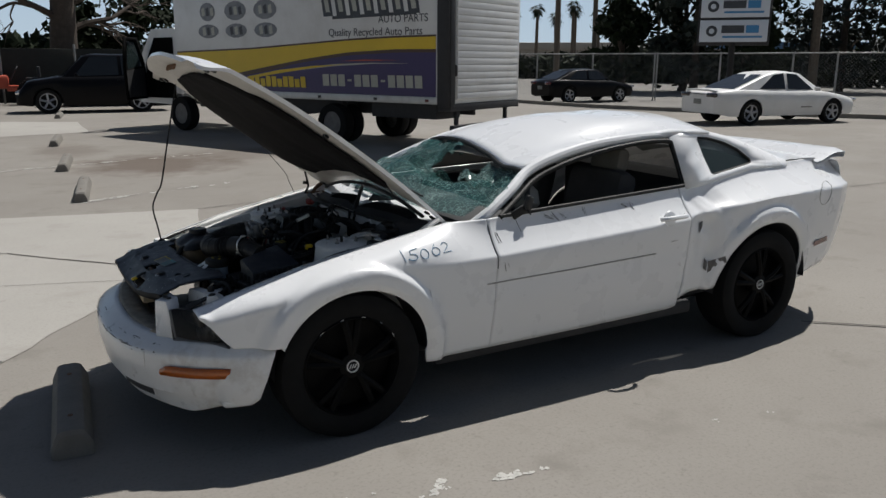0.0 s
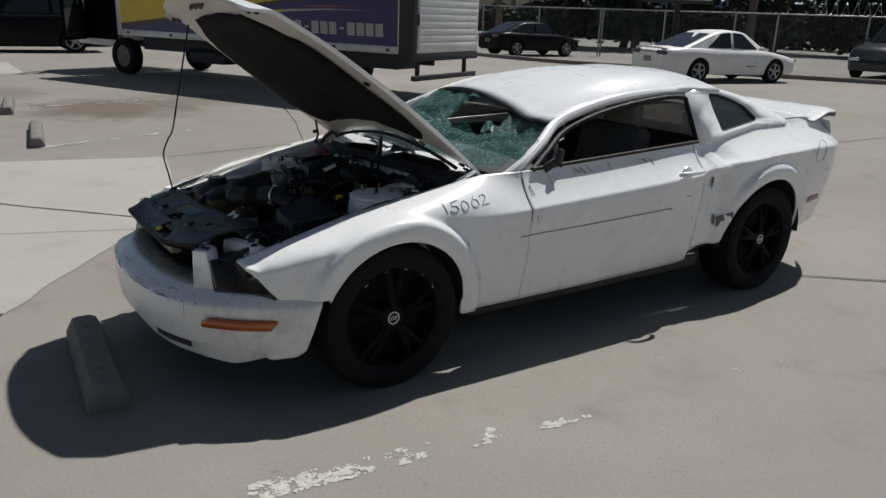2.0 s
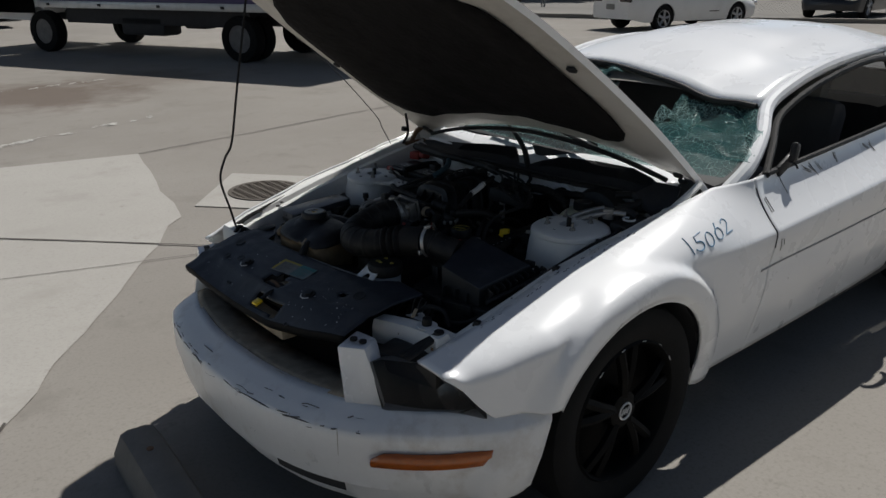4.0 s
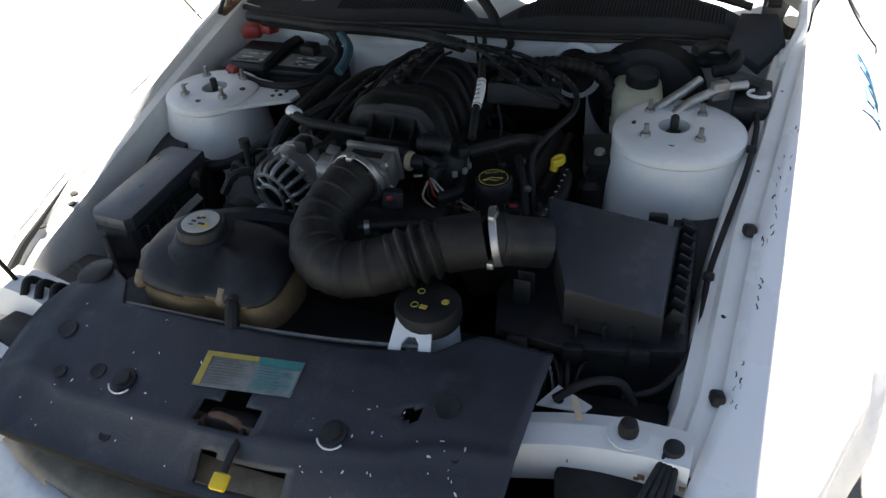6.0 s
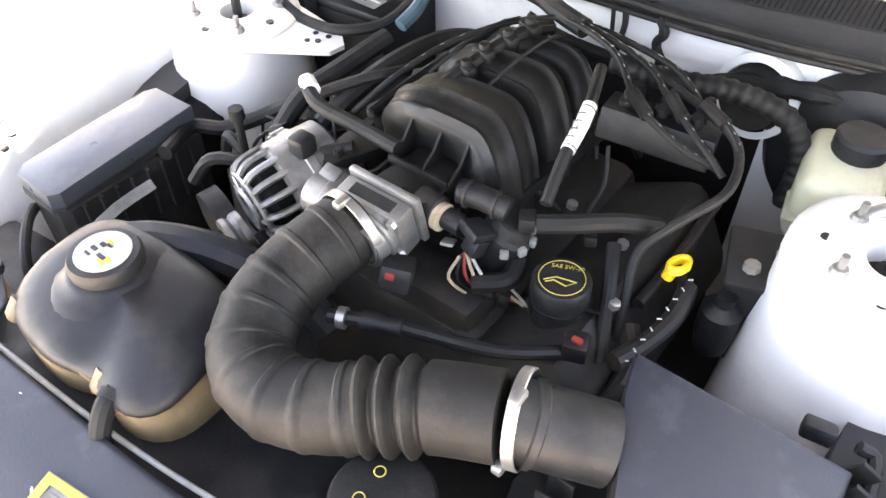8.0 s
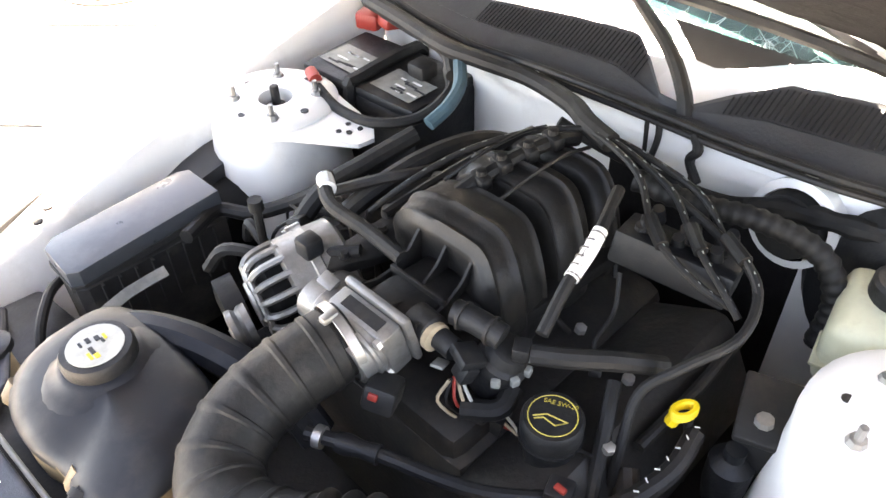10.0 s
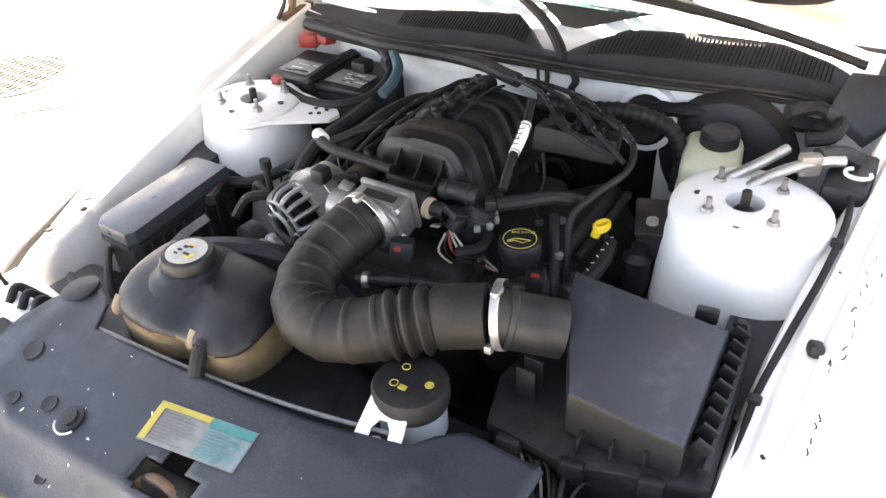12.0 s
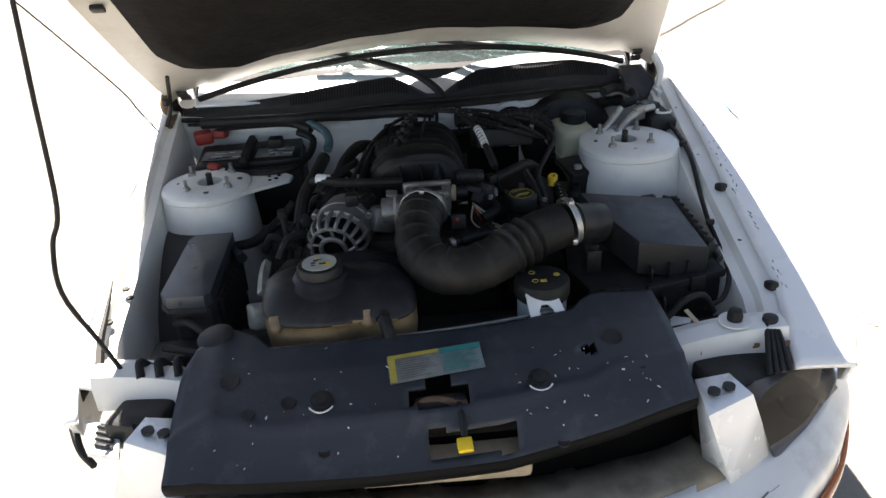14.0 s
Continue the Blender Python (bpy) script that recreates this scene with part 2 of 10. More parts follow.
DUST = (0.32, 0.28, 0.22)
M = dict(
    white=material("white_car_paint", (0.83, 0.84, 0.85), 0.28, vary=0.012, scale=2.5, coat=0.5, dirt=(0.55, 0.51, 0.45), dirt_amount=0.03,
                   dirt_scale=5, dirt_edge=(0.6, 0.85), bump=0.0004, bump_scale=3.0, rough_vary=0.02),
    bumper=material("grimy_white_bumper_paint", (0.80, 0.80, 0.79), 0.35, vary=0.05, scale=5, coat=0.3, dirt=(0.34, 0.28, 0.20), dirt_amount=0.6,
                    dirt_scale=6, dirt_edge=(0.54, 0.78), bump=0.001, bump_scale=8, rough_vary=0.1),
    lid=material("glossy_slate_fuse_lid", (0.055, 0.060, 0.066), 0.34, vary=0.15, scale=9, spec=0.6, dirt=(0.25, 0.25, 0.25), dirt_amount=0.2, dirt_scale=12, rough_vary=0.08),
    tank=material("satin_black_tank", (0.012, 0.013, 0.016), 0.45, vary=0.25, scale=10, spec=0.28, dirt=(0.2, 0.18, 0.15), dirt_amount=0.09, dirt_scale=13, rough_vary=0.12),
    tank_low=material("brown_stained_tank", (0.20, 0.14, 0.075), 0.5, vary=0.35, scale=14, dirt=(0.05, 0.036, 0.024), dirt_amount=0.8, dirt_scale=12),
    duct=material("dusty_duct_rubber", (0.011, 0.0102, 0.0092), 0.6, vary=0.25, scale=12, spec=0.32, dirt=DUST, dirt_amount=0.11, dirt_scale=10, bump=0.0006, bump_scale=120),
    bay_white=material("white_bay_paint", (0.78, 0.78, 0.755), 0.42, vary=0.05, scale=6, dirt=(0.36, 0.32, 0.26), dirt_amount=0.45,
                       dirt_scale=7, dirt_edge=(0.55, 0.8), bump=0.0008, bump_scale=30),
    plastic=material("black_dusty_plastic", (0.010, 0.0105, 0.0115), 0.52, vary=0.3, scale=12, spec=0.38, dirt=DUST, dirt_amount=0.08, dirt_scale=9,
                     bump=0.0006, bump_scale=220, rough_vary=0.12),
    cover=material("blue_black_radiator_cover", (0.023, 0.027, 0.036), 0.5, vary=0.2, scale=9, dirt=(0.22, 0.22, 0.23), dirt_amount=0.22, dirt_scale=14,
                   dirt_edge=(0.55, 0.8), bump=0.0006, bump_scale=260, rough_vary=0.12),
    rubber=material("dusty_rubber", (0.009, 0.0087, 0.0084), 0.62, vary=0.3, scale=14, spec=0.35, dirt=DUST, dirt_amount=0.07, dirt_scale=12, bump=0.0006, bump_scale=150),
    tyre=material("black_tyre", (0.009, 0.009, 0.009), 0.85, spec=0.2, vary=0.25, scale=10, bump=0.0008, bump_scale=120),
    rim=material("black_painted_steel", (0.004, 0.004, 0.004), 0.6, vary=0.2, scale=10, spec=0.12),
    liner=material("black_felt_liner", (0.013, 0.012, 0.012), 0.95, vary=0.3, scale=16, bump=0.004, bump_scale=40, spec=0.1),
    dark=material("grimy_dark_metal", (0.016, 0.015, 0.014), 0.6, metal=0.2, vary=0.4, scale=20, dirt=(0.10, 0.07, 0.05), dirt_amount=0.3, dirt_scale=18, bump=0.001, bump_scale=90),
    alu=material("cast_aluminium", (0.26, 0.254, 0.242), 0.40, metal=0.6, vary=0.2, scale=24, dirt=(0.08, 0.065, 0.05), dirt_amount=0.5, dirt_scale=30, bump=0.0006, bump_scale=200),
    steel=material("plated_steel", (0.46, 0.455, 0.44), 0.42, metal=0.85, vary=0.18, scale=30, dirt=(0.25, 0.16, 0.1), dirt_amount=0.4, dirt_scale=25),
    rust=material("rusty_steel", (0.16, 0.09, 0.05), 0.85, vary=0.4, scale=40, bump=0.0006, bump_scale=200),
    tan=material("tan_dirty_plastic", (0.46, 0.37, 0.25), 0.6, vary=0.25, scale=18, dirt=(0.12, 0.09, 0.06), dirt_amount=0.5, dirt_scale=16),
    milky=material("milky_reservoir_plastic", (0.60, 0.60, 0.44), 0.4, vary=0.1, scale=14, dirt=(0.30, 0.27, 0.15), dirt_amount=0.5, dirt_scale=12),
    bluegrey=material("pale_blue_plastic", (0.36, 0.42, 0.47), 0.5, vary=0.1, scale=14),
    yellow=material("yellow_plastic", (0.85, 0.58, 0.02), 0.4, vary=0.06, scale=30),
    red=material("red_plastic", (0.30, 0.030, 0.02), 0.5, vary=0.15, scale=30),
    teal=material("teal_label_ink", (0.035, 0.22, 0.21), 0.5, vary=0.2, scale=40, dirt=(0.07, 0.07, 0.07), dirt_amount=0.5, dirt_scale=30),
    label=material("grey_label_foil", (0.23, 0.235, 0.215), 0.5, vary=0.25, scale=40, dirt=(0.07, 0.07, 0.07), dirt_amount=0.6, dirt_scale=30),
    labelyellow=material("yellow_label_ink", (0.46, 0.36, 0.06), 0.55, vary=0.2, scale=40),
    cream=material("cream_print", (0.44, 0.44, 0.39), 0.5, vary=0.15, scale=50, dirt=(0.2, 0.18, 0.15), dirt_amount=0.4, dirt_scale=40),
    ink=material("blue_marker_ink", (0.06, 0.19, 0.33), 0.5),
    lip=material("grimy_bumper_lip", (0.30, 0.255, 0.19), 0.65, vary=0.3, scale=18, dirt=(0.08, 0.06, 0.04), dirt_amount=0.6, dirt_scale=14),
    # near-black that puts the shade of openings into colour; also on the cab door
    pit=material("opening_shade_and_door_black", (0.003, 0.003, 0.003), 0.8, spec=0.05),
    scratch=material("faint_grey_scratch", (0.40, 0.39, 0.37), 0.7, vary=0.4, scale=40),
    dark_pane=glass("dusty_dark_pane", (0.012, 0.016, 0.016), 0.3, 0.06),
    scuff=material("dark_scuff", (0.16, 0.15, 0.14), 0.7, vary=0.4, scale=40),
    amber=material("amber_lens", (0.42, 0.105, 0.012), 0.2, vary=0.2, scale=20, bump=0.0006, bump_scale=140, coat=0.6),
    headglass=glass("headlamp_lens", (0.03, 0.03, 0.032), 0.1, 0.72),
    bowl=material("headlamp_bowl", (0.6, 0.6, 0.6), 0.22, metal=0.9, vary=0.1, scale=20),
    pane=glass("tinted_pane", (0.03, 0.045, 0.045), 0.05, 0.25),
    shatter=glass("shattered_windscreen", (0.045, 0.15, 0.145), 0.12, 0.60, crack=0.34, crack_scale=80),
    seat=material("grey_seat_cloth", (0.055, 0.052, 0.05), 0.9, vary=0.15, scale=10, bump=0.001, bump_scale=200),
    beige=material("beige_trim", (0.17, 0.16, 0.14), 0.8, vary=0.1, scale=8),
    interior=material("dark_interior_trim", (0.03, 0.03, 0.032), 0.7, vary=0.2, scale=8),
    hose_teal=material("faded_teal_hose", (0.05, 0.10, 0.12), 0.6, vary=0.2, scale=30),
    airbag=material("pale_airbag_cloth", (0.46, 0.43, 0.37), 0.9, vary=0.15, scale=14, bump=0.002, bump_scale=30),
    labelpanel=material("washed_out_label_print", (0.17, 0.23, 0.23), 0.5, vary=0.25, scale=60, dirt=(0.07, 0.07, 0.07), dirt_amount=0.5, dirt_scale=35),
    tape=material("white_tape", (0.7, 0.7, 0.68), 0.6, vary=0.08, scale=60),
)

# ---- ground ----
def ground_material(name, base, light, dark, stains=()):
    m = bpy.data.materials.new(name)
    m.use_nodes = True
    nt = m.node_tree
    b = nt.nodes["Principled BSDF"]
    b.inputs["Roughness"].default_value = 0.88
    b.inputs["Specular IOR Level"].default_value = 0.3
    co = nt.nodes.new("ShaderNodeTexCoord").outputs["Object"]

    def tex(sc, det, lo, hi):
        n = nt.nodes.new("ShaderNodeTexNoise")
        n.inputs["Scale"].default_value, n.inputs["Detail"].default_value, n.inputs["Roughness"].default_value = sc, det, 0.65
        nt.links.new(co, n.inputs["Vector"])
        r = nt.nodes.new("ShaderNodeMapRange")
        r.inputs["From Min"].default_value, r.inputs["From Max"].default_value = lo, hi
        nt.links.new(n.outputs["Fac"], r.inputs["Value"])
        return r.outputs["Result"], n.outputs["Fac"]

    col = None
    for (sc, det, lo, hi), a, c in (((0.35, 6, 0.35, 0.68), base, light), ((1.7, 8, 0.55, 0.8), None, dark), ((60, 2, 0.5, 0.8), None, tuple(v * 0.9 for v in base)),
                                    ((9, 6, 0.62, 0.82), None, tuple(v * 0.85 for v in dark))):
        f, raw = tex(sc, det, lo, hi)
        n = nt.nodes.new("ShaderNodeMix")
        n.data_type = "RGBA"
        nt.links.new(f, n.inputs["Factor"])
        ins = [i for i in n.inputs if i.type == "RGBA"]
        if a:
            ins[0].default_value = (*a, 1)
        else:
            nt.links.new(col, ins[0])
        ins[1].default_value = (*c, 1)
        col = [o for o in n.outputs if o.type == "RGBA"][0]
    for cx, cy, rx, ry, amount in stains:
        mp = nt.nodes.new("ShaderNodeMapping")
        mp.inputs["Location"].default_value = (-cx / rx, -cy / ry, 0)
        mp.inputs["Scale"].default_value = (1 / rx, 1 / ry, 0)
        nt.links.new(co, mp.inputs["Vector"])
        ln = nt.nodes.new("ShaderNodeVectorMath")
        ln.operation = "LENGTH"
        nt.links.new(mp.outputs[0], ln.inputs[0])
        add = nt.nodes.new("ShaderNodeMath")
        add.operation = "MULTIPLY_ADD"
        add.inputs[1].default_value = 1.6
        nt.links.new(tex(1.6, 7, 0, 1)[1], add.inputs[0])
        nt.links.new(ln.outputs["Value"], add.inputs[2])
        r = nt.nodes.new("ShaderNodeMapRange")
        r.inputs["From Min"].default_value, r.inputs["From Max"].default_value = 1.3, 1.9
        r.inputs["To Min"].default_value, r.inputs["To Max"].default_value = amount, 0
        nt.links.new(add.outputs[0], r.inputs["Value"])
        n = nt.nodes.new("ShaderNodeMix")
        n.data_type = "RGBA"
        nt.links.new(r.outputs["Result"], n.inputs["Factor"])
        ins = [i for i in n.inputs if i.type == "RGBA"]
        nt.links.new(col, ins[0])
        ins[1].default_value = (0.085, 0.055, 0.038, 1)
        col = [o for o in n.outputs if o.type == "RGBA"][0]
    nt.links.new(col, b.inputs["Base Color"])
    bp = nt.nodes.new("ShaderNodeBump")
    bp.inputs["Distance"].default_value = 0.0012
    nt.links.new(tex(45, 6, 0, 1)[1], bp.inputs["Height"])
    nt.links.new(bp.outputs[0], b.inputs["Normal"])
    return m


M["lot"] = ground_material("weathered_lot_concrete", (0.232, 0.214, 0.190), (0.285, 0.266, 0.238), (0.175, 0.160, 0.140), ((0.9, 9.5, 1.3, 1.5, 0.65), (2.6, 10.3, 1.2, 1.2, 0.35), (-0.2, 12.4, 0.7, 1.5, 0.3)))
M["pad"] = ground_material("pale_concrete_slab", (0.355, 0.338, 0.308), (0.405, 0.388, 0.356), (0.29, 0.272, 0.243))
M["road"] = ground_material("sunlit_asphalt_road", (0.20, 0.19, 0.175), (0.24, 0.23, 0.21), (0.16, 0.15, 0.14))
M["block"] = material("weathered_wheel_stop_concrete", (0.19, 0.178, 0.158), 0.9, vary=0.15, scale=10, bump=0.003, bump_scale=50)
M["worn_paint"] = material("worn_white_line_paint", (0.50, 0.49, 0.455), 0.85, vary=0.25, scale=30)
M["joint"] = material("dark_joint_filler", (0.09, 0.08, 0.07), 0.9, vary=0.3, scale=10)
M["oil"] = material("old_oil_stain", (0.13, 0.10, 0.075), 0.7, vary=0.3, scale=4)
M["iron"] = material("grey_cast_iron_grate", (0.10, 0.085, 0.07), 0.7, metal=0.4, vary=0.2, scale=20)
M["hole"] = material("drain_pit_shade", (0.01, 0.01, 0.01), 0.9)

bm = bmesh.new()
grid(bm, lambda u, v: (u, v, 0), [-900, -60, -20, -8, 0, 8, 20, 60, 900], [-900, -60, -20, -8, 0, 8, 20, 60, 900], flip=True)
single("ground", bm, M["lot"], "weathered tan concrete parking lot with stains", "ground", kind="structure")


def flat_patch(name, outline, z, mat, label, rough=0.0, n=0, category="pavement"):
    """A thin sheet on the ground; rough: how far its outline wanders."""
    pts = [Vector((*p, 0)) for p in outline]
    if n:
        fine = []
        for a, b in zip(pts, pts[1:] + pts[:1]):
            fine += [a.lerp(b, k / n) for k in range(n)]
        pts = [p + Vector((noise.noise(p * 2.3), noise.noise(p * 2.3 + Vector((9, 0, 0))), 0)) * rough for p in fine]
    b = bmesh.new()
    f = b.faces.new([b.verts.new((p.x, p.y, z)) for p in pts])
    f.normal_update()
    if f.normal.z < 0:
        f.normal_flip()
    bmesh.ops.triangulate(b, faces=[f])
    return single(name, b, mat, label, category, kind="structure")


flat_patch("pavement", [(-12, -3.2), (-3.0, -0.9), (-1.45, 0.86), (-0.92, 1.5), (-0.55, 2.05), (0.15, 3.0), (0.62, 5.1), (-12, 8.0)], 0.004, M["pad"],
           "pale worn concrete slab beside the wrecked car", 0.06, 6)
flat_patch("pavement", [(-12, 15.6), (-1.1, 15.9), (0.55, 16.25), (0.58, 19.7), (-1.0, 20.6), (-12, 21.5)], 0.004, M["pad"], "pale concrete slab patch in the lot", 0.05, 4)
flat_patch("road", [(24, 60), (17.4, 19.0), (19.5, 13.4), (26, 4), (50, -25), (900, -25), (900, 60)], 0.006, M["road"], "grey asphalt street beyond the lot", 0.0, 0, "road")


def strip(name, a, b, w, z, mat, label, wander=0.03):
    p, q = Vector((*a, 0)), Vector((*b, 0))
    d = (q - p).normalized()
    s = Vector((-d.y, d.x, 0))
    n = max(4, int((q - p).length / 0.25))
    bmx = bmesh.new()
    rows = []
    for i in range(n + 1):
        c = p.lerp(q, i / n) + s * wander * noise.noise(p * 3 + d * i * 0.37)
        ww = w * (0.7 + 0.6 * abs(noise.noise(c * 4)))
        rows.append((bmx.verts.new((*(c + s * ww / 2).xy, z)), bmx.verts.new((*(c - s * ww / 2).xy, z))))
    for r0, r1 in zip(rows, rows[1:]):
        bmx.faces.new((r0[0], r0[1], r1[1], r1[0]))
    return single(name, bmx, mat, label, "joint", kind="structure")


for a, b, w in (((-12, 9.5), (-1.34, 3.75), 0.02), ((-1.34, 3.75), (0.1, 2.2), 0.02), ((-12, 6.0), (0.2, 2.1), 0.008), ((0.62, 5.1), (7.5, 6.3), 0.02), ((3.2, -0.86), (14, -9.5), 0.022),
                ((6.2, 2.6), (16, 2.3), 0.02), ((-2.5, -0.8), (-1.4, 0.9), 0.012)):
    strip("trim", a, b, w, 0.0085, M["joint"], "dark expansion joint in the concrete")


def flakes(name, a, b, w, count, z, label, fade=0.5):
    """A worn painted line: what is left of it in flakes."""
    rnd = random.Random(int(count + a[0] * 10))
    p, q = Vector((*a, 0)), Vector((*b, 0))
    d = (q - p).normalized()
    s = Vector((-d.y, d.x, 0))
    v, fc = [], []
    cell = 0.015
    nl, nw = int((q - p).length / cell), max(2, int(w / cell))
    for i in range(nl):
        for j in range(nw):
            t = i / nl
            c = p + d * (i + rnd.uniform(0.1, 0.9)) * cell + s * ((j + rnd.uniform(0.1, 0.9)) / nw - 0.5) * w
            left = noise.noise(c * 6) + 0.6 * noise.noise(c * 22)
            if left < -0.22 + 1.3 * fade * min(1, 1.6 * t):
                continue
            full = 0.72 if left > 0.1 + fade * t else 0.36
            base, k, a0 = len(v), 6, rnd.uniform(0, 1)
            for m in range(k):
                an = a0 + 6.283 * m / k
                rr = cell * full * rnd.uniform(0.45, 1.6)
                v.append(tuple(c + d * math.cos(an) * rr + s * math.sin(an) * rr + Vector((0, 0, z + 0.00025 * ((i + 2 * j) % 7)))))
            fc.append(list(range(base, base + k)))
    me = bpy.data.meshes.new(name)
    me.from_pydata(v, [], fc)
    me.materials.append(M["worn_paint"])
    return tagged(new(name, me), label, "paint marking", kind="stuff")


flakes("parking_line", (-1.0, -1.32), (1.9, -1.68), 0.11, 900, 0.002, "worn flaking white parking line on the concrete", 0.55)
flakes("parking_line", (-0.5, 6.2), (1.6, 7.0), 0.12, 500, 0.005, "faded white parking line in the lot", 0.3)
flakes("parking_line", (-1.6, 9.6), (2.2, 10.6), 0.12, 600, 0.005, "faded white parking line in the lot", 0.3)


def wheel_stop(at, turn, length, label):
    b = bmesh.new()
    prof = [(-0.085, 0), (-0.085, 0.05), (-0.055, 0.115), (-0.03, 0.125), (0.03, 0.125), (0.055, 0.115), (0.085, 0.05), (0.085, 0)]
    us = [-0.5, -0.485, -0.3, 0, 0.3, 0.485, 0.5]
    rows = []
    for u in us:
        k = 0.86 if abs(u) > 0.49 else 1.0
        rows.append([b.verts.new((x * k, u * length, z * k + 0.003 * noise.noise(Vector((x * 9, u * 7, z * 9))))) for x, z in prof])
    for r0, r1 in zip(rows, rows[1:]):
        for i in range(len(prof) - 1):
            b.faces.new((r0[i], r0[i + 1], r1[i + 1], r1[i]))
    b.faces.new(rows[0])
    b.faces.new(rows[-1][::-1])
    bmesh.ops.recalc_face_normals(b, faces=b.faces)
    ob = single("wheel_stop", b, M["block"], label, "wheel stop", "concrete wheel stops in the lot")
    ob.matrix_basis = pose(at[0], at[1], 0.0, 0, 0, turn)
    for k in (-0.3, 0.3):
        pb = bmesh.new()
        lathe(pb, (0, k * length, 0.118), (0, 0, 1), [(0.012, 0), (0.012, 0.01)], 10)
        hole = link_mesh("pin", pb, M["rust"])
        hole.parent = ob
    return ob


wheel_stop((-1.115, -0.06), -4, 0.86, "grey concrete wheel stop lying before the wrecked car")
for at in ((-0.43, 6.95), (-0.42, 9.95), (-0.3, 13.9), (0.3, 22.1)):
    wheel_stop(at, -7, 1.5, "pale concrete wheel stop at the end of a parking bay")

# round drain with its concrete collar
drain = thing("storm_drain", (0.9, 3.18, 0), "round slotted cast iron drain in a concrete collar", "drain")
b = bmesh.new()
prism(b, [(0.32, 3.15), (0.85, 2.55), (1.5, 3.2), (0.95, 3.85)], 0.003, 0.009)
part("collar", b, M["pad"], drain)
b = bmesh.new()
# flat near-black disc: the shade of the pit is put into its colour
lathe(b, (0.9, 3.18, 0.0095), (0, 0, 1), [(0.27, 0), (0.27, 0.001)], 32)
part("pit", b, M["hole"], drain)
b = bmesh.new()
lathe(b, (0.9, 3.18, 0.011), (0, 0, 1), [(0.25, 0), (0.25, 0.006), (0.28, 0.006), (0.28, 0)], 32, cap=False)
for i in range(-7, 8):
    y = i * 0.034
    half = math.sqrt(max(0.25 ** 2 - y * y, 0))
    box(b, (0.9, 3.18 + y, 0.0145), (2 * half, 0.014, 0.005))
for i in range(-3, 4):
    x = i * 0.07
    half = math.sqrt(max(0.25 ** 2 - x * x, 0))
    box(b, (0.9 + x, 3.18, 0.0143), (0.02, 2 * half, 0.0046))
part("grate", b, M["iron"], drain)

# ---- wrecked coupe: nose towards -x, front axle at x = 0 ----
car = thing("wrecked_coupe", (1.4, 0, 0), "white two-door coupe with crushed roof and propped-open hood", "car")

WIDE = [(-0.64, 0.77), (-0.52, 0.838), (-0.36, 0.893), (0, 0.905), (0.4, 0.905), (0.75, 0.912), (1.4, 0.918), (2.05, 0.912), (2.4, 0.915), (2.72, 0.915),
        (3.2, 0.885), (3.5, 0.83), (3.68, 0.75), (3.8, 0.64)]
CREASE = [(-0.64, 0.588), (-0.5, 0.625), (-0.3, 0.677), (0, 0.732), (0.3, 0.745), (0.5, 0.75), (0.75, 0.757), (2.0, 0.815), (2.4, 0.86), (2.72, 0.885), (3.2, 0.89), (3.8, 0.88)]
EDGE_Y = [(-0.64, 0.655), (-0.45, 0.69), (-0.14, 0.695), (0.56, 0.752), (0.75, 0.80), (2.04, 0.785), (2.75, 0.70), (3.3, 0.64), (3.8, 0.55)]
EDGE_Z = [(-0.64, 0.638), (-0.45, 0.702), (-0.14, 0.787), (0.07, 0.83), (0.56, 0.918), (0.75, 0.925), (2.04, 0.975), (2.4, 1.0), (2.75, 1.04), (3.3, 1.05), (3.6, 1.045), (3.8, 1.015)]
ARCH = ((0.02, 0.33, 0.365, 0.47), (2.73, 0.33, 0.40, 0.50))


def low_edge(x):
    """The lower edge of the side panels: sill, wheel arches, headlamp cut-out, tail."""
    z = 0.275
    if x < -0.33:
        z = lerp([(-0.64, 0.632), (-0.6, 0.60), (-0.56, 0.545), (-0.52, 0.50), (-0.33, 0.49)], x)
    if 2.0 < x < 2.4:
        z = lerp([(2.0, 0.275), (2.055, 0.285), (2.063, 0.335), (2.14, 0.365), (2.4, 0.37)], x)
    if x > 3.1:
        z = lerp([(3.1, 0.30), (3.3, 0.32), (3.6, 0.37), (3.8, 0.45)], x)
    for cx, cz, r, _ in ARCH:
        if abs(x - cx) < r:
            z = max(z, cz + math.sqrt(r * r - (x - cx) ** 2))
    return z


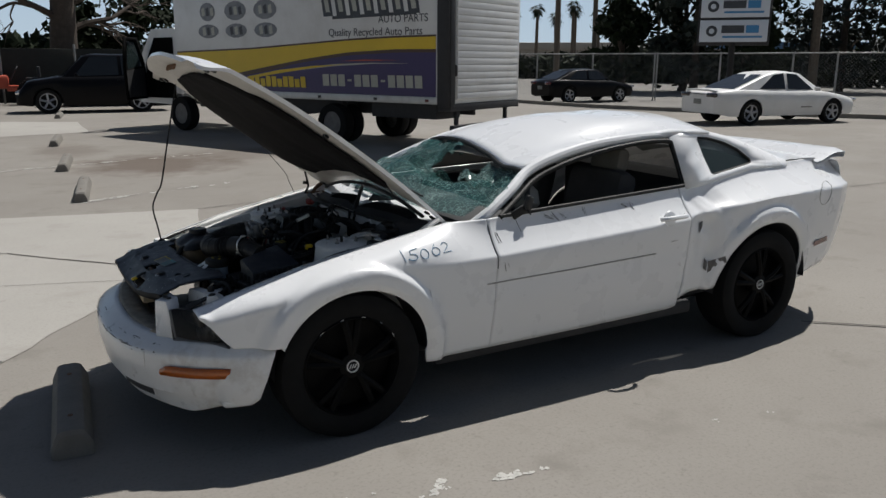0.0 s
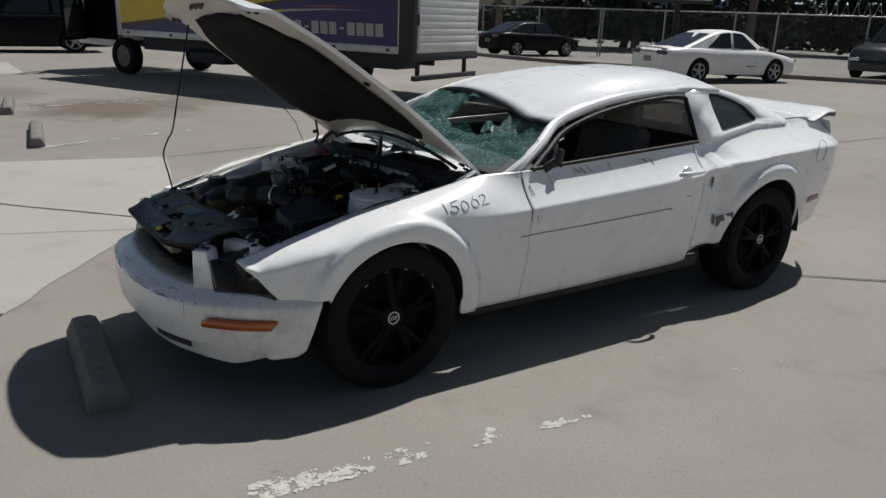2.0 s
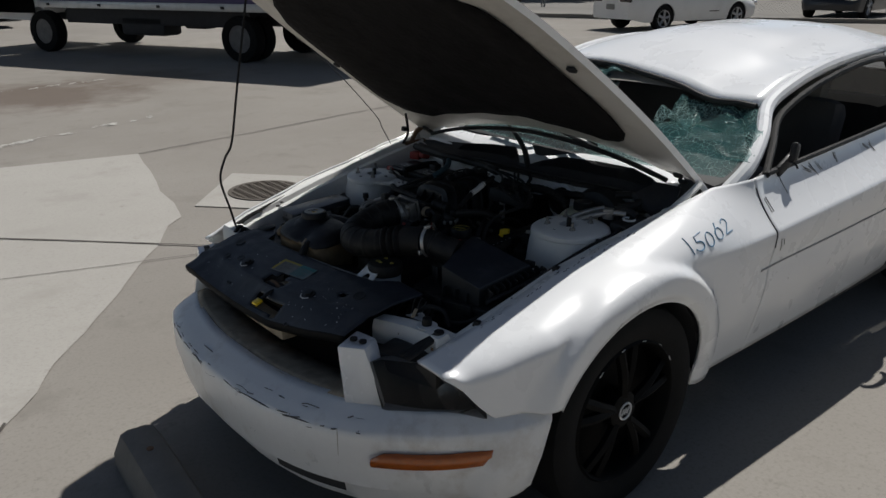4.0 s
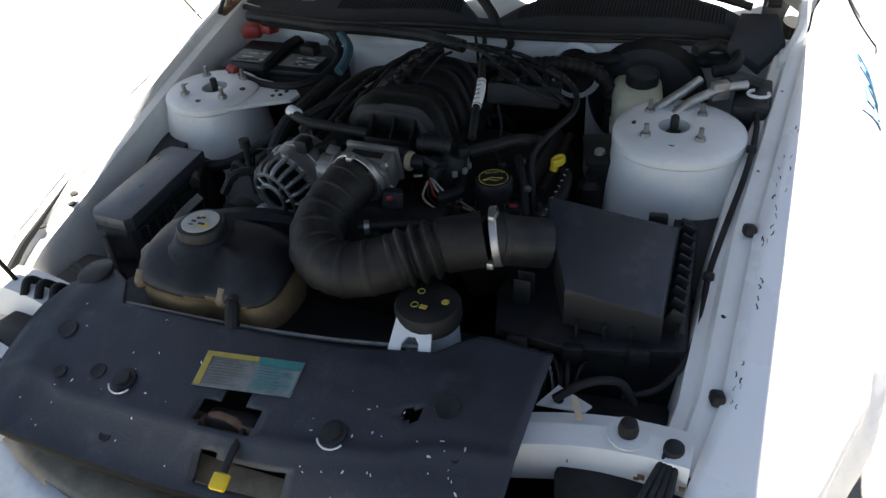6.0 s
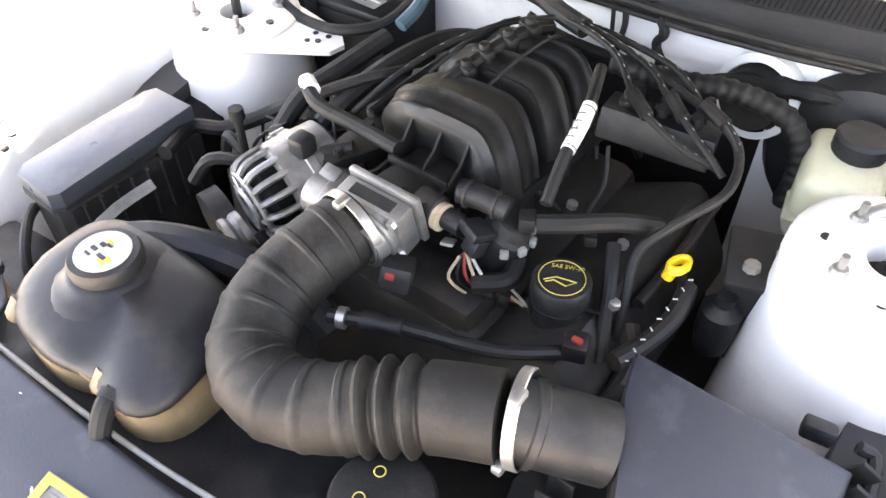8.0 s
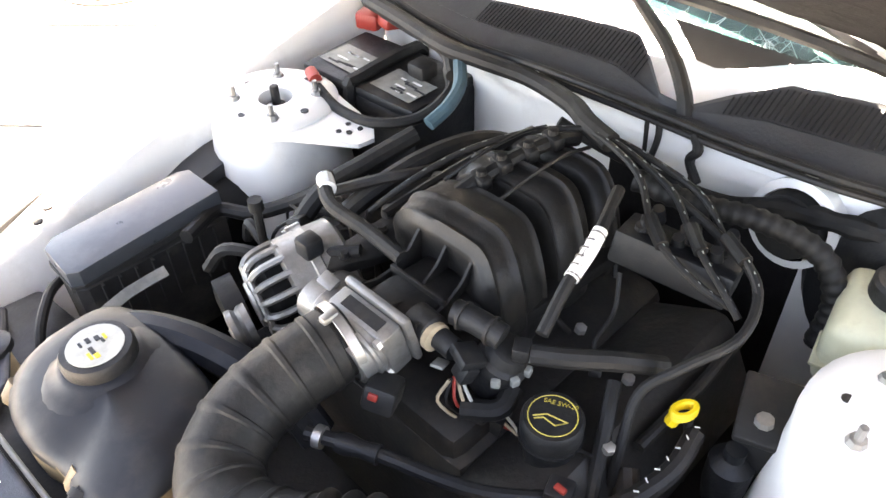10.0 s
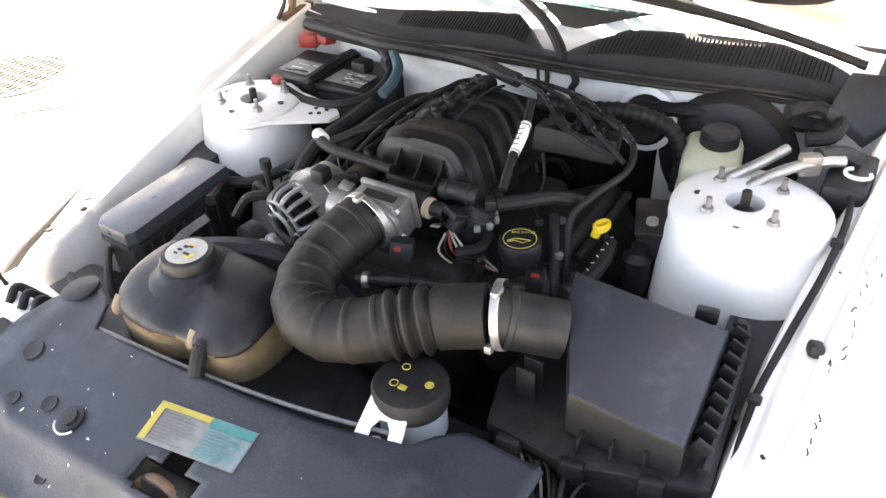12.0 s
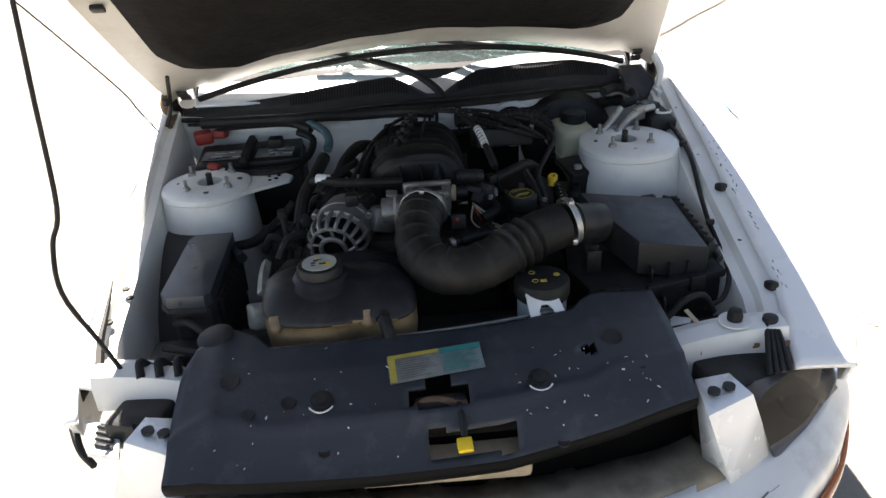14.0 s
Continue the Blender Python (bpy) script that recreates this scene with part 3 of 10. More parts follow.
def side(x, k):
    """A point of the driver's side: k from 0 at the lower edge over 1 at the crease to 2 at the upper edge."""
    w, zc, ye, ze, zb = lerp(WIDE, x), lerp(CREASE, x), lerp(EDGE_Y, x), lerp(EDGE_Z, x), low_edge(x)
    zc = min(max(zc, zb + 0.02), ze - 0.005)
    if k <= 1:
        z = zb + (zc - zb) * k
        y = w - 0.075 * max(0, (zc - z) / 0.5) ** 1.8 - 0.012 * math.exp(-((z - 0.63) / 0.05) ** 2) * sm(0.5, 0.9, x) * (1 - sm(1.9, 2.1, x))
    else:
        s = k - 1
        y = w + (ye - w) * (1 - (1 - s) ** 1.5)
        z = zc + (ze - zc) * s
        dome = 1 - sm(0.25, 0.8, x)
        if dome > 0:
            y += dome * (ye + (w - ye) * math.cos(s * math.pi / 2) ** 0.85 - y)
            z += dome * (zc + (ze - zc) * math.sin(s * math.pi / 2) ** 0.9 - z)
    for cx, cz, r, ro in ARCH:
        d = math.hypot(x - cx, z - cz)
        if d < ro + 0.1:
            flare = 1 - sm(ro - 0.028, ro + 0.010, d)
            y += (1 - sm(1.2, 1.8, k)) * 0.032 * flare - 0.012 * (1 - sm(r, r + 0.03, d))
            z += 0.012 * flare * sm(0.9, 1.3, k) * (1 - sm(1.7, 2.0, k))
    # torn and pushed-in sheet metal between door and rear wheel
    hit = math.exp(-((x - 2.2) / 0.14) ** 2) * math.exp(-((z - 0.70) / 0.18) ** 2)
    y -= hit * (0.045 + 0.085 * noise.noise(Vector((x * 7, 0, z * 8))))
    fold = math.exp(-((x - 2.22) / 0.13) ** 2) * math.exp(-((z - 0.86) / 0.07) ** 2)
    y -= fold * (0.02 + 0.06 * abs(noise.noise(Vector((x * 9 + z * 6, 2, z * 5)))))
    y += 0.004 * noise.noise(Vector((x * 2.1, 3, z * 3)))
    return y, z


KS = [0, 0.05, 0.1, 0.18, 0.26, 0.35, 0.44, 0.53, 0.62, 0.71, 0.8, 0.88, 0.94, 0.985, 1.015, 1.06, 1.12, 1.18, 1.25, 1.32, 1.4, 1.5, 1.6, 1.7, 1.8, 1.88, 1.94, 2.0]


def columns(a, b):
    xs = set(np.round(np.arange(a, b, 0.02), 4)) | {a, b}
    for cx, _, r, _ in ARCH:
        for an in np.linspace(0.02, math.pi - 0.02, 26):
            x = round(cx + r * math.cos(an), 4)
            if a < x < b:
                xs.add(x)
        for e in (cx - r, cx + r):
            xs |= {x for x in (round(e - 0.001, 4), round(e + 0.001, 4)) if a < x < b}
    return sorted(float(x) for x in xs)


def side_panel(name, a, b, sign, label="", ks=KS):
    bmx = bmesh.new()

    def f(x, k):
        y, z = side(x, k)
        if sign > 0 and x < 0.75:
            ye = lerp(EDGE_Y, x)
            y = ye + (y - ye) * lerp([(-0.6, 0.2), (0.2, 0.22), (0.75, 1.0)], x) + 0.012 * noise.noise(Vector((x * 9, 1, z * 9))) * (x < 0.6)
        return (x, sign * y, z)
    grid(bmx, f, columns(a, b), ks, flip=sign < 0)
    ob = part(name, bmx, M["white"], car, label, sharp=40)
    return solid(ob, 0.012)


for sgn in (-1, 1):
    side_panel("front_fender", -0.635, 0.7478, sgn, "white flared front fender" + (" with a stock number written on it" if sgn < 0 else ""))
    side_panel("door", 0.7502, 2.055, sgn, "scratched white door" if sgn < 0 else "")
    side_panel("quarter_panel", 2.063, 3.80, sgn, "white quarter panel, torn behind the door" if sgn < 0 else "")
    b = bmesh.new()
    box(b, (1.35, sgn * 0.745, 0.25), (1.75, 0.10, 0.08), 0.02)
    part("sill", b, M["interior"], car)
    for cx, cz, r, _ in ARCH:
        b = bmesh.new()
        us = steps(0.0, math.pi, 24)
        outer = 0.69 if sgn > 0 and cx < 1 else 0.87
        grid(b, lambda a, v: (cx + (r + 0.015) * math.cos(a), sgn * v, cz + (r + 0.015) * math.sin(a)), us, [0.56, outer])
        ring = [(cx + (r + 0.015) * math.cos(a), sgn * 0.56, cz + (r + 0.015) * math.sin(a)) for a in us]
        b.faces.new([b.verts.new(p) for p in ring])
        part("wheel_liner", b, M["interior"], car)

# tail
b = bmesh.new()
TAIL = [(0.45, 3.72), (0.55, 3.80), (0.75, 3.84), (0.9, 3.83), (0.985, 3.80), (1.02, 3.77)]
grid(b, lambda z, y: (lerp(TAIL, z) - 0.10 * (y / 0.66) ** 2, y, z), [p[0] for p in TAIL], steps(-0.66, 0.66, 14), flip=True)
part("rear_bumper", b, M["white"], car)
b = bmesh.new()
grid(b, lambda x, y: (x, y * (1 - 0.1 * (x - 3.05)), lerp([(3.05, 1.055), (3.4, 1.055), (3.83, 1.01)], x) + 0.02 * (1 - (y / 0.65) ** 2)), steps(3.05, 3.8, 8), steps(-0.65, 0.65, 12), flip=True)
part("trunk_lid", b, M["white"], car)
b = bmesh.new()
sp = lambda u, v: (3.50 + 0.27 * v - 0.06 * u * u + (0.02 if v > 0.9 else 0), 0.67 * u,  # noqa: E731
                   1.045 + 0.055 * sm(0, 0.8, v) - 0.018 * (abs(u) > 0.97))
rows = grid(b, sp, steps(-1, 1, 16), steps(0, 1, 6), flip=False)
r2 = grid(b, lambda u, v: (sp(u, v)[0] - 0.005, sp(u, v)[1], sp(u, v)[2] - 0.035 * (0.3 + 0.7 * v)), steps(-1, 1, 16), steps(0, 1, 6), flip=True)
for ra, rb in zip(rows, rows[1:]):
    i = rows.index(ra)
    b.faces.new((ra[-1], r2[i][-1], r2[i + 1][-1], rb[-1]))
bmesh.ops.recalc_face_normals(b, faces=b.faces)
part("spoiler", b, M["white"], car, "white spoiler on the trunk lid", sharp=30)
b = bmesh.new()
for x0, x1 in ((3.27, 3.45),):
    ring = [(x0, -side(x0, 0.37)[0] - 0.004, 0.505), (x1, -side(x1, 0.32)[0] - 0.004, 0.515), (x1 - 0.01, -side(x1, 0.37)[0] - 0.004, 0.55), (x0, -side(x0, 0.42)[0] - 0.004, 0.54)]
    b.faces.new([b.verts.new(p) for p in ring])
part("side_marker", b, M["amber"], car, "dark red rear side marker")
car_marker_red = material("dark_red_lens", (0.12, 0.015, 0.012), 0.25, coat=0.5)
bpy.data.objects["side_marker"].data.materials[0] = car_marker_red

# fuel flap ring and door handle
b = bmesh.new()
ring = [(3.28 + 0.075 * math.cos(a), -side(3.28 + 0.075 * math.cos(a), 0.93 + 0.13 * math.sin(a))[0] - 0.002, 0.86 + 0.075 * math.sin(a)) for a in steps(0, 2 * math.pi, 20)]
tube(b, ring, 0.0018, 5, 1, smooth=False)
part("fuel_flap", b, M["scratch"], car)
b = bmesh.new()
tube(b, [(1.80, -0.915, 0.838), (1.84, -0.945, 0.845), (1.92, -0.952, 0.848), (1.97, -0.94, 0.848), (1.99, -0.915, 0.848)], 0.013, 8)
lathe(b, (1.88, -0.905, 0.835), (0, -1, 0.2), [(0.045, 0), (0.04, 0.008), (0.02, 0.01)], 16)
part("door_handle", b, M["white"], car)

# front bumper
NOSE = [(0, -0.945), (0.2, -0.935), (0.4, -0.895), (0.55, -0.83), (0.66, -0.755), (0.75, -0.67), (0.82, -0.57), (0.87, -0.46), (0.895, -0.345)]
nose_pts = spline([(p[1], p[0], 0) for p in NOSE], 4)
PROFILE = [(0.185, 0.11), (0.195, 0.07), (0.235, 0.044), (0.268, 0.036), (0.282, 0.016), (0.345, 0.006), (0.36, 0.001), (0.435, 0.0), (0.452, 0.002), (0.460, 0.010), (0.474, 0.040), (0.490, 0.078), (0.503, 0.105)]
b = bmesh.new()
full = [Vector((p.x, -p.y, 0)) for p in nose_pts[::-1]] + [p for p in nose_pts[1:] if p.y < 0.80]


def bumper_at(i, v):
    p = full[i]
    a, c = full[max(i - 1, 0)], full[min(i + 1, len(full) - 1)]
    d = (c - a).normalized()
    inward = Vector((d.y, -d.x, 0))
    if inward.x < 0 and abs(p.y) < 0.8:
        inward = -inward
    if abs(p.y) >= 0.8 and inward.y * p.y > 0:
        inward = -inward
    z, off = PROFILE[v]
    fade = 1 - sm(0.5, 0.86, abs(p.y))
    off = off * (0.45 + 0.55 * fade)
    z2 = z + 0.055 * sm(0.70, 0.86, abs(p.y)) * (1 - sm(0.19, 0.28, z)) if z < 0.42 else z + 0.01 * (1 - fade)
    q = p + inward * off
    q.x -= max(0.0, 0.49 - z) * 0.41 * sm(0.80, 0.89, abs(p.y))
    if q.y > 0.5:
        q.y = 0.5 + (q.y - 0.5) * 0.42 + 0.012 * noise.noise(Vector((q.x * 8, 0, z * 9)))
    return (q.x + 0.004 * noise.noise(q * 5), q.y, z2 + 0.003 * noise.noise(q * 4))


grid(b, lambda i, v: bumper_at(int(i), int(v)), range(len(full)), range(len(PROFILE)))
bmesh.ops.recalc_face_normals(b, faces=b.faces)
bumper = part("front_bumper", b, M["bumper"], car, "cracked white front bumper cover with scrapes", sharp=40)
solid(bumper, 0.006, 0)

# number-plate recess, air slot and scrapes on the bumper
# dark sheet over the bumper skin; the slot's shaded depth is only colour
b = bmesh.new()
slot = [i for i, p in enumerate(full) if -0.57 < p.y < -0.28]
grid(b, lambda i, v: Vector(bumper_at(int(i), int(v))) + Vector((-0.006, -0.003, 0)), slot, [2, 3])
bmesh.ops.recalc_face_normals(b, faces=b.faces)
part("air_slot_shade", b, M["interior"], bumper)
rnd = random.Random(5)
near = [i for i, p in enumerate(full) if -0.62 < p.y < 0.45]
for k in range(48):
    i, v = rnd.choice(near), rnd.choice((5, 7, 8, 8, 8, 9, 9, 10))
    n_ = rnd.choice((1, 1, 2))
    b = bmesh.new()
    line = [Vector(bumper_at(min(i + j, len(full) - 1), v)) + Vector((-0.0025, -0.0005, 0.0015 + rnd.uniform(-0.012, 0.012))) for j in range(n_ + 1)]
    mid = rnd.uniform(0.2, 0.8)
    line[-1] = line[-2].lerp(line[-1], mid)
    tube(b, line, rnd.uniform(0.0004, 0.0020), 5, 2)
    part("scrape", b, M["scuff"] if k % 3 else M["interior"], bumper)
ridge = [i for i, p in enumerate(full) if -0.50 < p.y < -0.10]
b = bmesh.new()
tube(b, [Vector(bumper_at(i, 8)) + Vector((-0.001, 0, 0.002 + 0.002 * math.sin(i * 1.7))) for i in ridge], lambda t: 0.0006 + 0.0016 * abs(math.sin(t * 9)), 5, 2)
part("scrape", b, M["interior"], bumper, "long black scrape along the bumper ridge")
for k, y in enumerate((-0.36, -0.375, -0.40, -0.415, -0.56, -0.60)):
    i = min(range(len(full)), key=lambda j: abs(full[j].y - y))
    b = bmesh.new()
    tube(b, [Vector(bumper_at(i, v)) + Vector((-0.0008, 0.004 * math.sin(v + k), 0.0006)) for v in range(12, (8, 5, 6, 9, 5, 8)[k] - 1, -1)], lambda t: 0.0016 * (1 - 0.6 * t), 5, 3)
    part("drip_stain", b, M["lip"], bumper, "brown drip stain")
for sgn in (-1, 1):
    b = bmesh.new()
    am = [p for p in nose_pts if 0.625 <= p.y <= 0.85]
    rows = []
    for k, p in enumerate(am if sgn < 0 else []):
        t = k / (len(am) - 1)
        lo, hi = 0.368 + 0.006 * t, 0.415 + 0.004 * t - 0.022 * (1 - sm(0, 0.12, t))
        rows.append([b.verts.new((p.x - 0.012 * (1 - 0.3 * t), sgn * (p.y + 0.008), z)) for z in (lo, (lo + hi) / 2, hi)])
        rows[-1][1].co.x -= 0.004
    for ra, rb in zip(rows, rows[1:]):
        for i in range(2):
            b.faces.new((ra[i], ra[i + 1], rb[i + 1], rb[i]))
    bmesh.ops.recalc_face_normals(b, faces=b.faces)
    if sgn < 0:
        solid(part("turn_signal", b, M["amber"], bumper, "amber wrap-round turn signal"), 0.008)
    # strut between grille and headlamp
    b = bmesh.new()
    st = [b.verts.new((x, sgn * y, z)) for x, y, z in ((-0.768, 0.500, 0.495), (-0.752, 0.450, 0.640), (-0.722, 0.537, 0.655), (-0.706, 0.602, 0.495),
                                                       (-0.684, 0.447, 0.666), (-0.668, 0.515, 0.662), (-0.658, 0.577, 0.500), (-0.710, 0.470, 0.495))]
    for q in ((0, 1, 2, 3), (1, 4, 5, 2), (3, 2, 5, 6), (0, 7, 4, 1)):
        b.faces.new([st[i] for i in q])
    bmesh.ops.recalc_face_normals(b, faces=b.faces)
    solid(part("grille_strut", b, M["white"], bumper, "white strut beside the empty grille opening", sharp=25), 0.006)
    for hx, hy in ((-0.712, 0.472), (-0.702, 0.502)):
        b = bmesh.new()
        lathe(b, (hx, sgn * hy, 0.657), (0, 0, 1), [(0.011, 0), (0.011, 0.006)], 12)
        part("clip_hole", b, M["plastic"], bumper)
    # headlamp
    M["lamp_shell"] = material("grey_lamp_shell", (0.13, 0.125, 0.12), 0.35, metal=0.3, vary=0.2, scale=15, dirt=DUST, dirt_amount=0.15, dirt_scale=10)
    lamp = bmesh.new()
    pts = [(-0.715, 0.605, 0.488), (-0.64, 0.70, 0.485), (-0.53, 0.815, 0.495), (-0.57, 0.765, 0.56), (-0.615, 0.675, 0.63), (-0.69, 0.575, 0.63), (-0.715, 0.548, 0.62)]
    if sgn > 0:
        pts = [(x + 0.02, 0.53 + (y - 0.53) * 0.28, z) for x, y, z in pts]
    fr = [lamp.verts.new((x, sgn * y, z)) for x, y, z in pts]
    bk = [lamp.verts.new((x + 0.16, sgn * (y - 0.02), z - 0.01)) for x, y, z in pts]
    for i in range(len(pts)):
        j = (i + 1) % len(pts)
        lamp.faces.new((fr[i], fr[j], bk[j], bk[i]))
    lamp.faces.new(bk)
    bmesh.ops.recalc_face_normals(lamp, faces=lamp.faces)
    head = part("headlamp", lamp, M["lamp_shell"] if sgn < 0 else M["rim"], car, "clouded headlamp with a clear lens", sharp=20)
    if sgn > 0:
        continue
    b = bmesh.new()
    cpt = b.verts.new((-0.672, 0.57 if sgn > 0 else -0.675, 0.56))
    fr = [b.verts.new((x, sgn * y, z)) for x, y, z in pts]
    for i in range(len(pts)):
        b.faces.new((fr[i], fr[(i + 1) % len(pts)], cpt))
    bmesh.ops.recalc_face_normals(b, faces=b.faces)
    part("lens", b, M["headglass"], head, sharp=60).visible_shadow = False
    b = bmesh.new()
    lathe(b, (-0.52, sgn * 0.68, 0.555), (-1, 0.35 * sgn, 0.0), [(0.015, 0), (0.045, 0.03), (0.06, 0.07), (0.064, 0.09)], 20, cap=False)
    part("reflector", b, M["bowl"], head)
    b = bmesh.new()
    lathe(b, (-0.525, sgn * 0.722, 0.545), (-1, 0.55 * sgn, 0.45), [(0.012, 0), (0.040, 0.018), (0.056, 0.045), (0.060, 0.050)], 20, cap=False)
    part("reflector", b, M["bowl"], head)

# wheels
def wheel(cx, sgn, label):
    hy = 0.60 if cx < 1 and sgn > 0 else 0.78
    hub = (cx, sgn * hy, 0.335)
    ax = (0, sgn, 0)
    b = bmesh.new()
    lathe(b, hub, ax, [(0.225, -0.11), (0.30, -0.125), (0.33, -0.115), (0.345, -0.08), (0.347, 0), (0.345, 0.07), (0.333, 0.105), (0.305, 0.118), (0.262, 0.112), (0.232, 0.10)], 48, cap=False)
    tyre = part("wheel", b, M["tyre"], car, label)
    b = bmesh.new()
    lathe(b, hub, ax, [(0.235, 0.10), (0.228, 0.108), (0.222, 0.10), (0.215, 0.03), (0.20, -0.02)], 40, cap=False)
    lathe(b, hub, ax, [(0.25, -0.10), (0.236, -0.08), (0.05, -0.05), (0.02, -0.045)], 30)
    for k in range(5):
        a0 = 2 * math.pi * k / 5 + 0.3
        for da in (-0.16, 0.16):
            a = a0 + da
            tip = Vector((cx + 0.222 * math.cos(a), sgn * (hy + 0.08), 0.335 + 0.222 * math.sin(a)))
            root = Vector((cx + 0.05 * math.cos(a0), sgn * (hy + 0.085), 0.335 + 0.05 * math.sin(a0)))
            tube(b, [root, (root + tip) / 2 + Vector((0, sgn * 0.008, 0)), tip], 0.017, 6, 3)
    lathe(b, hub, ax, [(0.065, 0.05), (0.06, 0.092), (0.045, 0.098)], 20)
    part("rim", b, M["rim"], tyre, "black painted spoked rim")
    # black disc added behind the spokes to keep light from showing through
    b = bmesh.new()
    lathe(b, (cx, sgn * (hy + 0.02), 0.335), ax, [(0.222, 0), (0.222, 0.006), (0.02, 0.006)], 28)
    part("rim_light_stop", b, M["rim"], tyre)
    b = bmesh.new()
    tube(b, [(cx + 0.027 * math.cos(a), sgn * (hy + 0.0995), 0.335 + 0.027 * math.sin(a)) for a in steps(0, 2 * math.pi, 20)], 0.0035, 6, 1, smooth=False)
    for k in range(3):
        tube(b, [(cx + (-0.012 + 0.012 * k) - 0.005, sgn * (hy + 0.0995), 0.325), (cx + (-0.012 + 0.012 * k) + 0.005, sgn * (hy + 0.0995), 0.345)], 0.0028, 5, 1)
    part("centre_cap", b, M["tape"], tyre, "small silver ring emblem on the hub")
    if cx < 1 and sgn < 0:
        rr = random.Random(3)
        for a in (0.9, 1.3, 1.75, 2.2, 0.5):
            b = bmesh.new()
            tube(b, [(cx + 0.232 * math.cos(t), -(0.78 + 0.1085), 0.335 + 0.232 * math.sin(t)) for t in steps(a, a + rr.uniform(0.03, 0.12), 4)], 0.0013, 5, 1, smooth=False)
            part("scrape", b, M["tape"], tyre)


for cx in (0.0, 2.72):
    for sgn in (-1, 1):
        wheel(cx, sgn, "black tyre on a black rim with a ring emblem")

# ---- roof, pillars and glass ----
RAIL = [(1.10, 1.10), (1.3, 1.175), (1.5, 1.225), (1.77, 1.262), (2.17, 1.28), (2.45, 1.262)]
b = bmesh.new()


def roof_at(x, v):
    y = 0.60 * v - 0.02 * (x - 1.2)
    fx = 1.11 + 0.10 * sm(-1.0, 0.4, v)
    xx = fx + (2.45 - fx) * (x - 1.1) / 1.35
    z = lerp(RAIL, xx) + 0.085 * (1 - v * v) * sm(1.0, 1.5, xx) + 0.05 * (1 - v * v) * (1 - sm(1.0, 1.5, xx)) + 0.03 * (1 - sm(1.1, 1.35, xx)) * sm(-0.3, 0.5, v)
    z += 0.018 * math.sin(3.2 * v + 4 * xx) * (1 - sm(1.3, 2.1, xx)) + 0.003 * noise.noise(Vector((xx * 3, y * 3, 0)))
    z -= 0.032 * math.exp(-((v + 0.62) / 0.22) ** 2) * (1 - sm(1.1, 1.5, xx))
    z -= 0.035 * math.exp(-((v + 0.78) / 0.14) ** 2) * math.exp(-((xx - 1.75) / 0.35) ** 2)
    return (xx, y, z)


grid(b, roof_at, steps(1.1, 2.45, 26), steps(-1, 1, 24), flip=True)
solid(part("roof", b, M["white"], car, "crushed and buckled white roof", sharp=50), 0.014)
for sgn in (-1, 1):
    b = bmesh.new()
    tube(b, [(0.66, sgn * 0.715, 0.84), (0.73, sgn * 0.735, 0.895), (0.82, sgn * 0.742, 0.955), (0.96, sgn * 0.70, 1.035), (1.12, sgn * 0.625, 1.115), (1.32, sgn * 0.615, 1.18), (1.55, sgn * 0.615, 1.226), (1.85, sgn * 0.610, 1.252),
             (2.1, sgn * 0.600, 1.258), (2.3, sgn * 0.590, 1.252), (2.42, sgn * 0.58, 1.24)], lambda t: 0.027 - 0.012 * sm(0.6, 0.95, t), 10, 6)
    part("roof_rail", b, M["white"], car, "bent white windscreen pillar and roof rail")
    b = bmesh.new()
    tube(b, [(0.83, sgn * 0.800, 0.925), (0.98, sgn * 0.735, 1.00), (1.14, sgn * 0.665, 1.075), (1.35, sgn * 0.652, 1.145), (1.6, sgn * 0.65, 1.195), (1.88, sgn * 0.648, 1.226), (2.08, sgn * 0.648, 1.225), (2.11, sgn * 0.665, 1.18), (2.12, sgn * 0.755, 0.985)], 0.014, 8, 5)
    tube(b, [(0.83, sgn * 0.803, 0.93), (1.4, sgn * 0.800, 0.957), (2.1, sgn * 0.782, 0.985)], 0.010, 8, 4)
    part("window_seal", b, M["rubber"], car)
    # quarter with its window opening, from the door pillar to the tail
    gl = lambda x, z: (x, sgn * (lerp(EDGE_Y, x) + 0.004 - 0.56 * (z - lerp(EDGE_Z, x))), z)  # noqa: E731
    outer = [(2.12, 0.965), (2.12, 1.10), (2.11, 1.245), (2.26, 1.275), (2.45, 1.262), (2.66, 1.215), (2.88, 1.14), (3.12, 1.055), (3.12, 1.02), (2.75, 1.03), (2.45, 0.995), (2.28, 0.975)]
    inner = [(2.365, 1.03), (2.345, 1.12), (2.335, 1.222), (2.345, 1.232), (2.44, 1.225), (2.56, 1.195), (2.67, 1.15), (2.755, 1.085), (2.755, 1.065), (2.73, 1.06), (2.55, 1.04), (2.38, 1.022)]
    b = bmesh.new()
    oo = [b.verts.new(gl(*p)) for p in outer]
    ii = [b.verts.new(gl(*p)) for p in inner]
    for i in range(12):
        j = (i + 1) % 12
        b.faces.new((oo[i], oo[j], ii[j], ii[i]))
    bmesh.ops.recalc_face_normals(b, faces=b.faces)
    solid(part("rear_pillar", b, M["white"], car, "white rear roof pillar with scuffs", sharp=40), 0.016, 0)
    b = bmesh.new()
    ring = [Vector(gl(*p)) for p in inner]
    tube(b, ring + ring[:1], 0.009, 6, 1, smooth=False)
    part("window_seal", b, M["rubber"], car)
    b = bmesh.new()
    b.faces.new([b.verts.new(p + Vector((0, sgn * -0.006, 0))) for p in ring])
    part("quarter_window", b, M["pane"], car, "dark tinted quarter window")
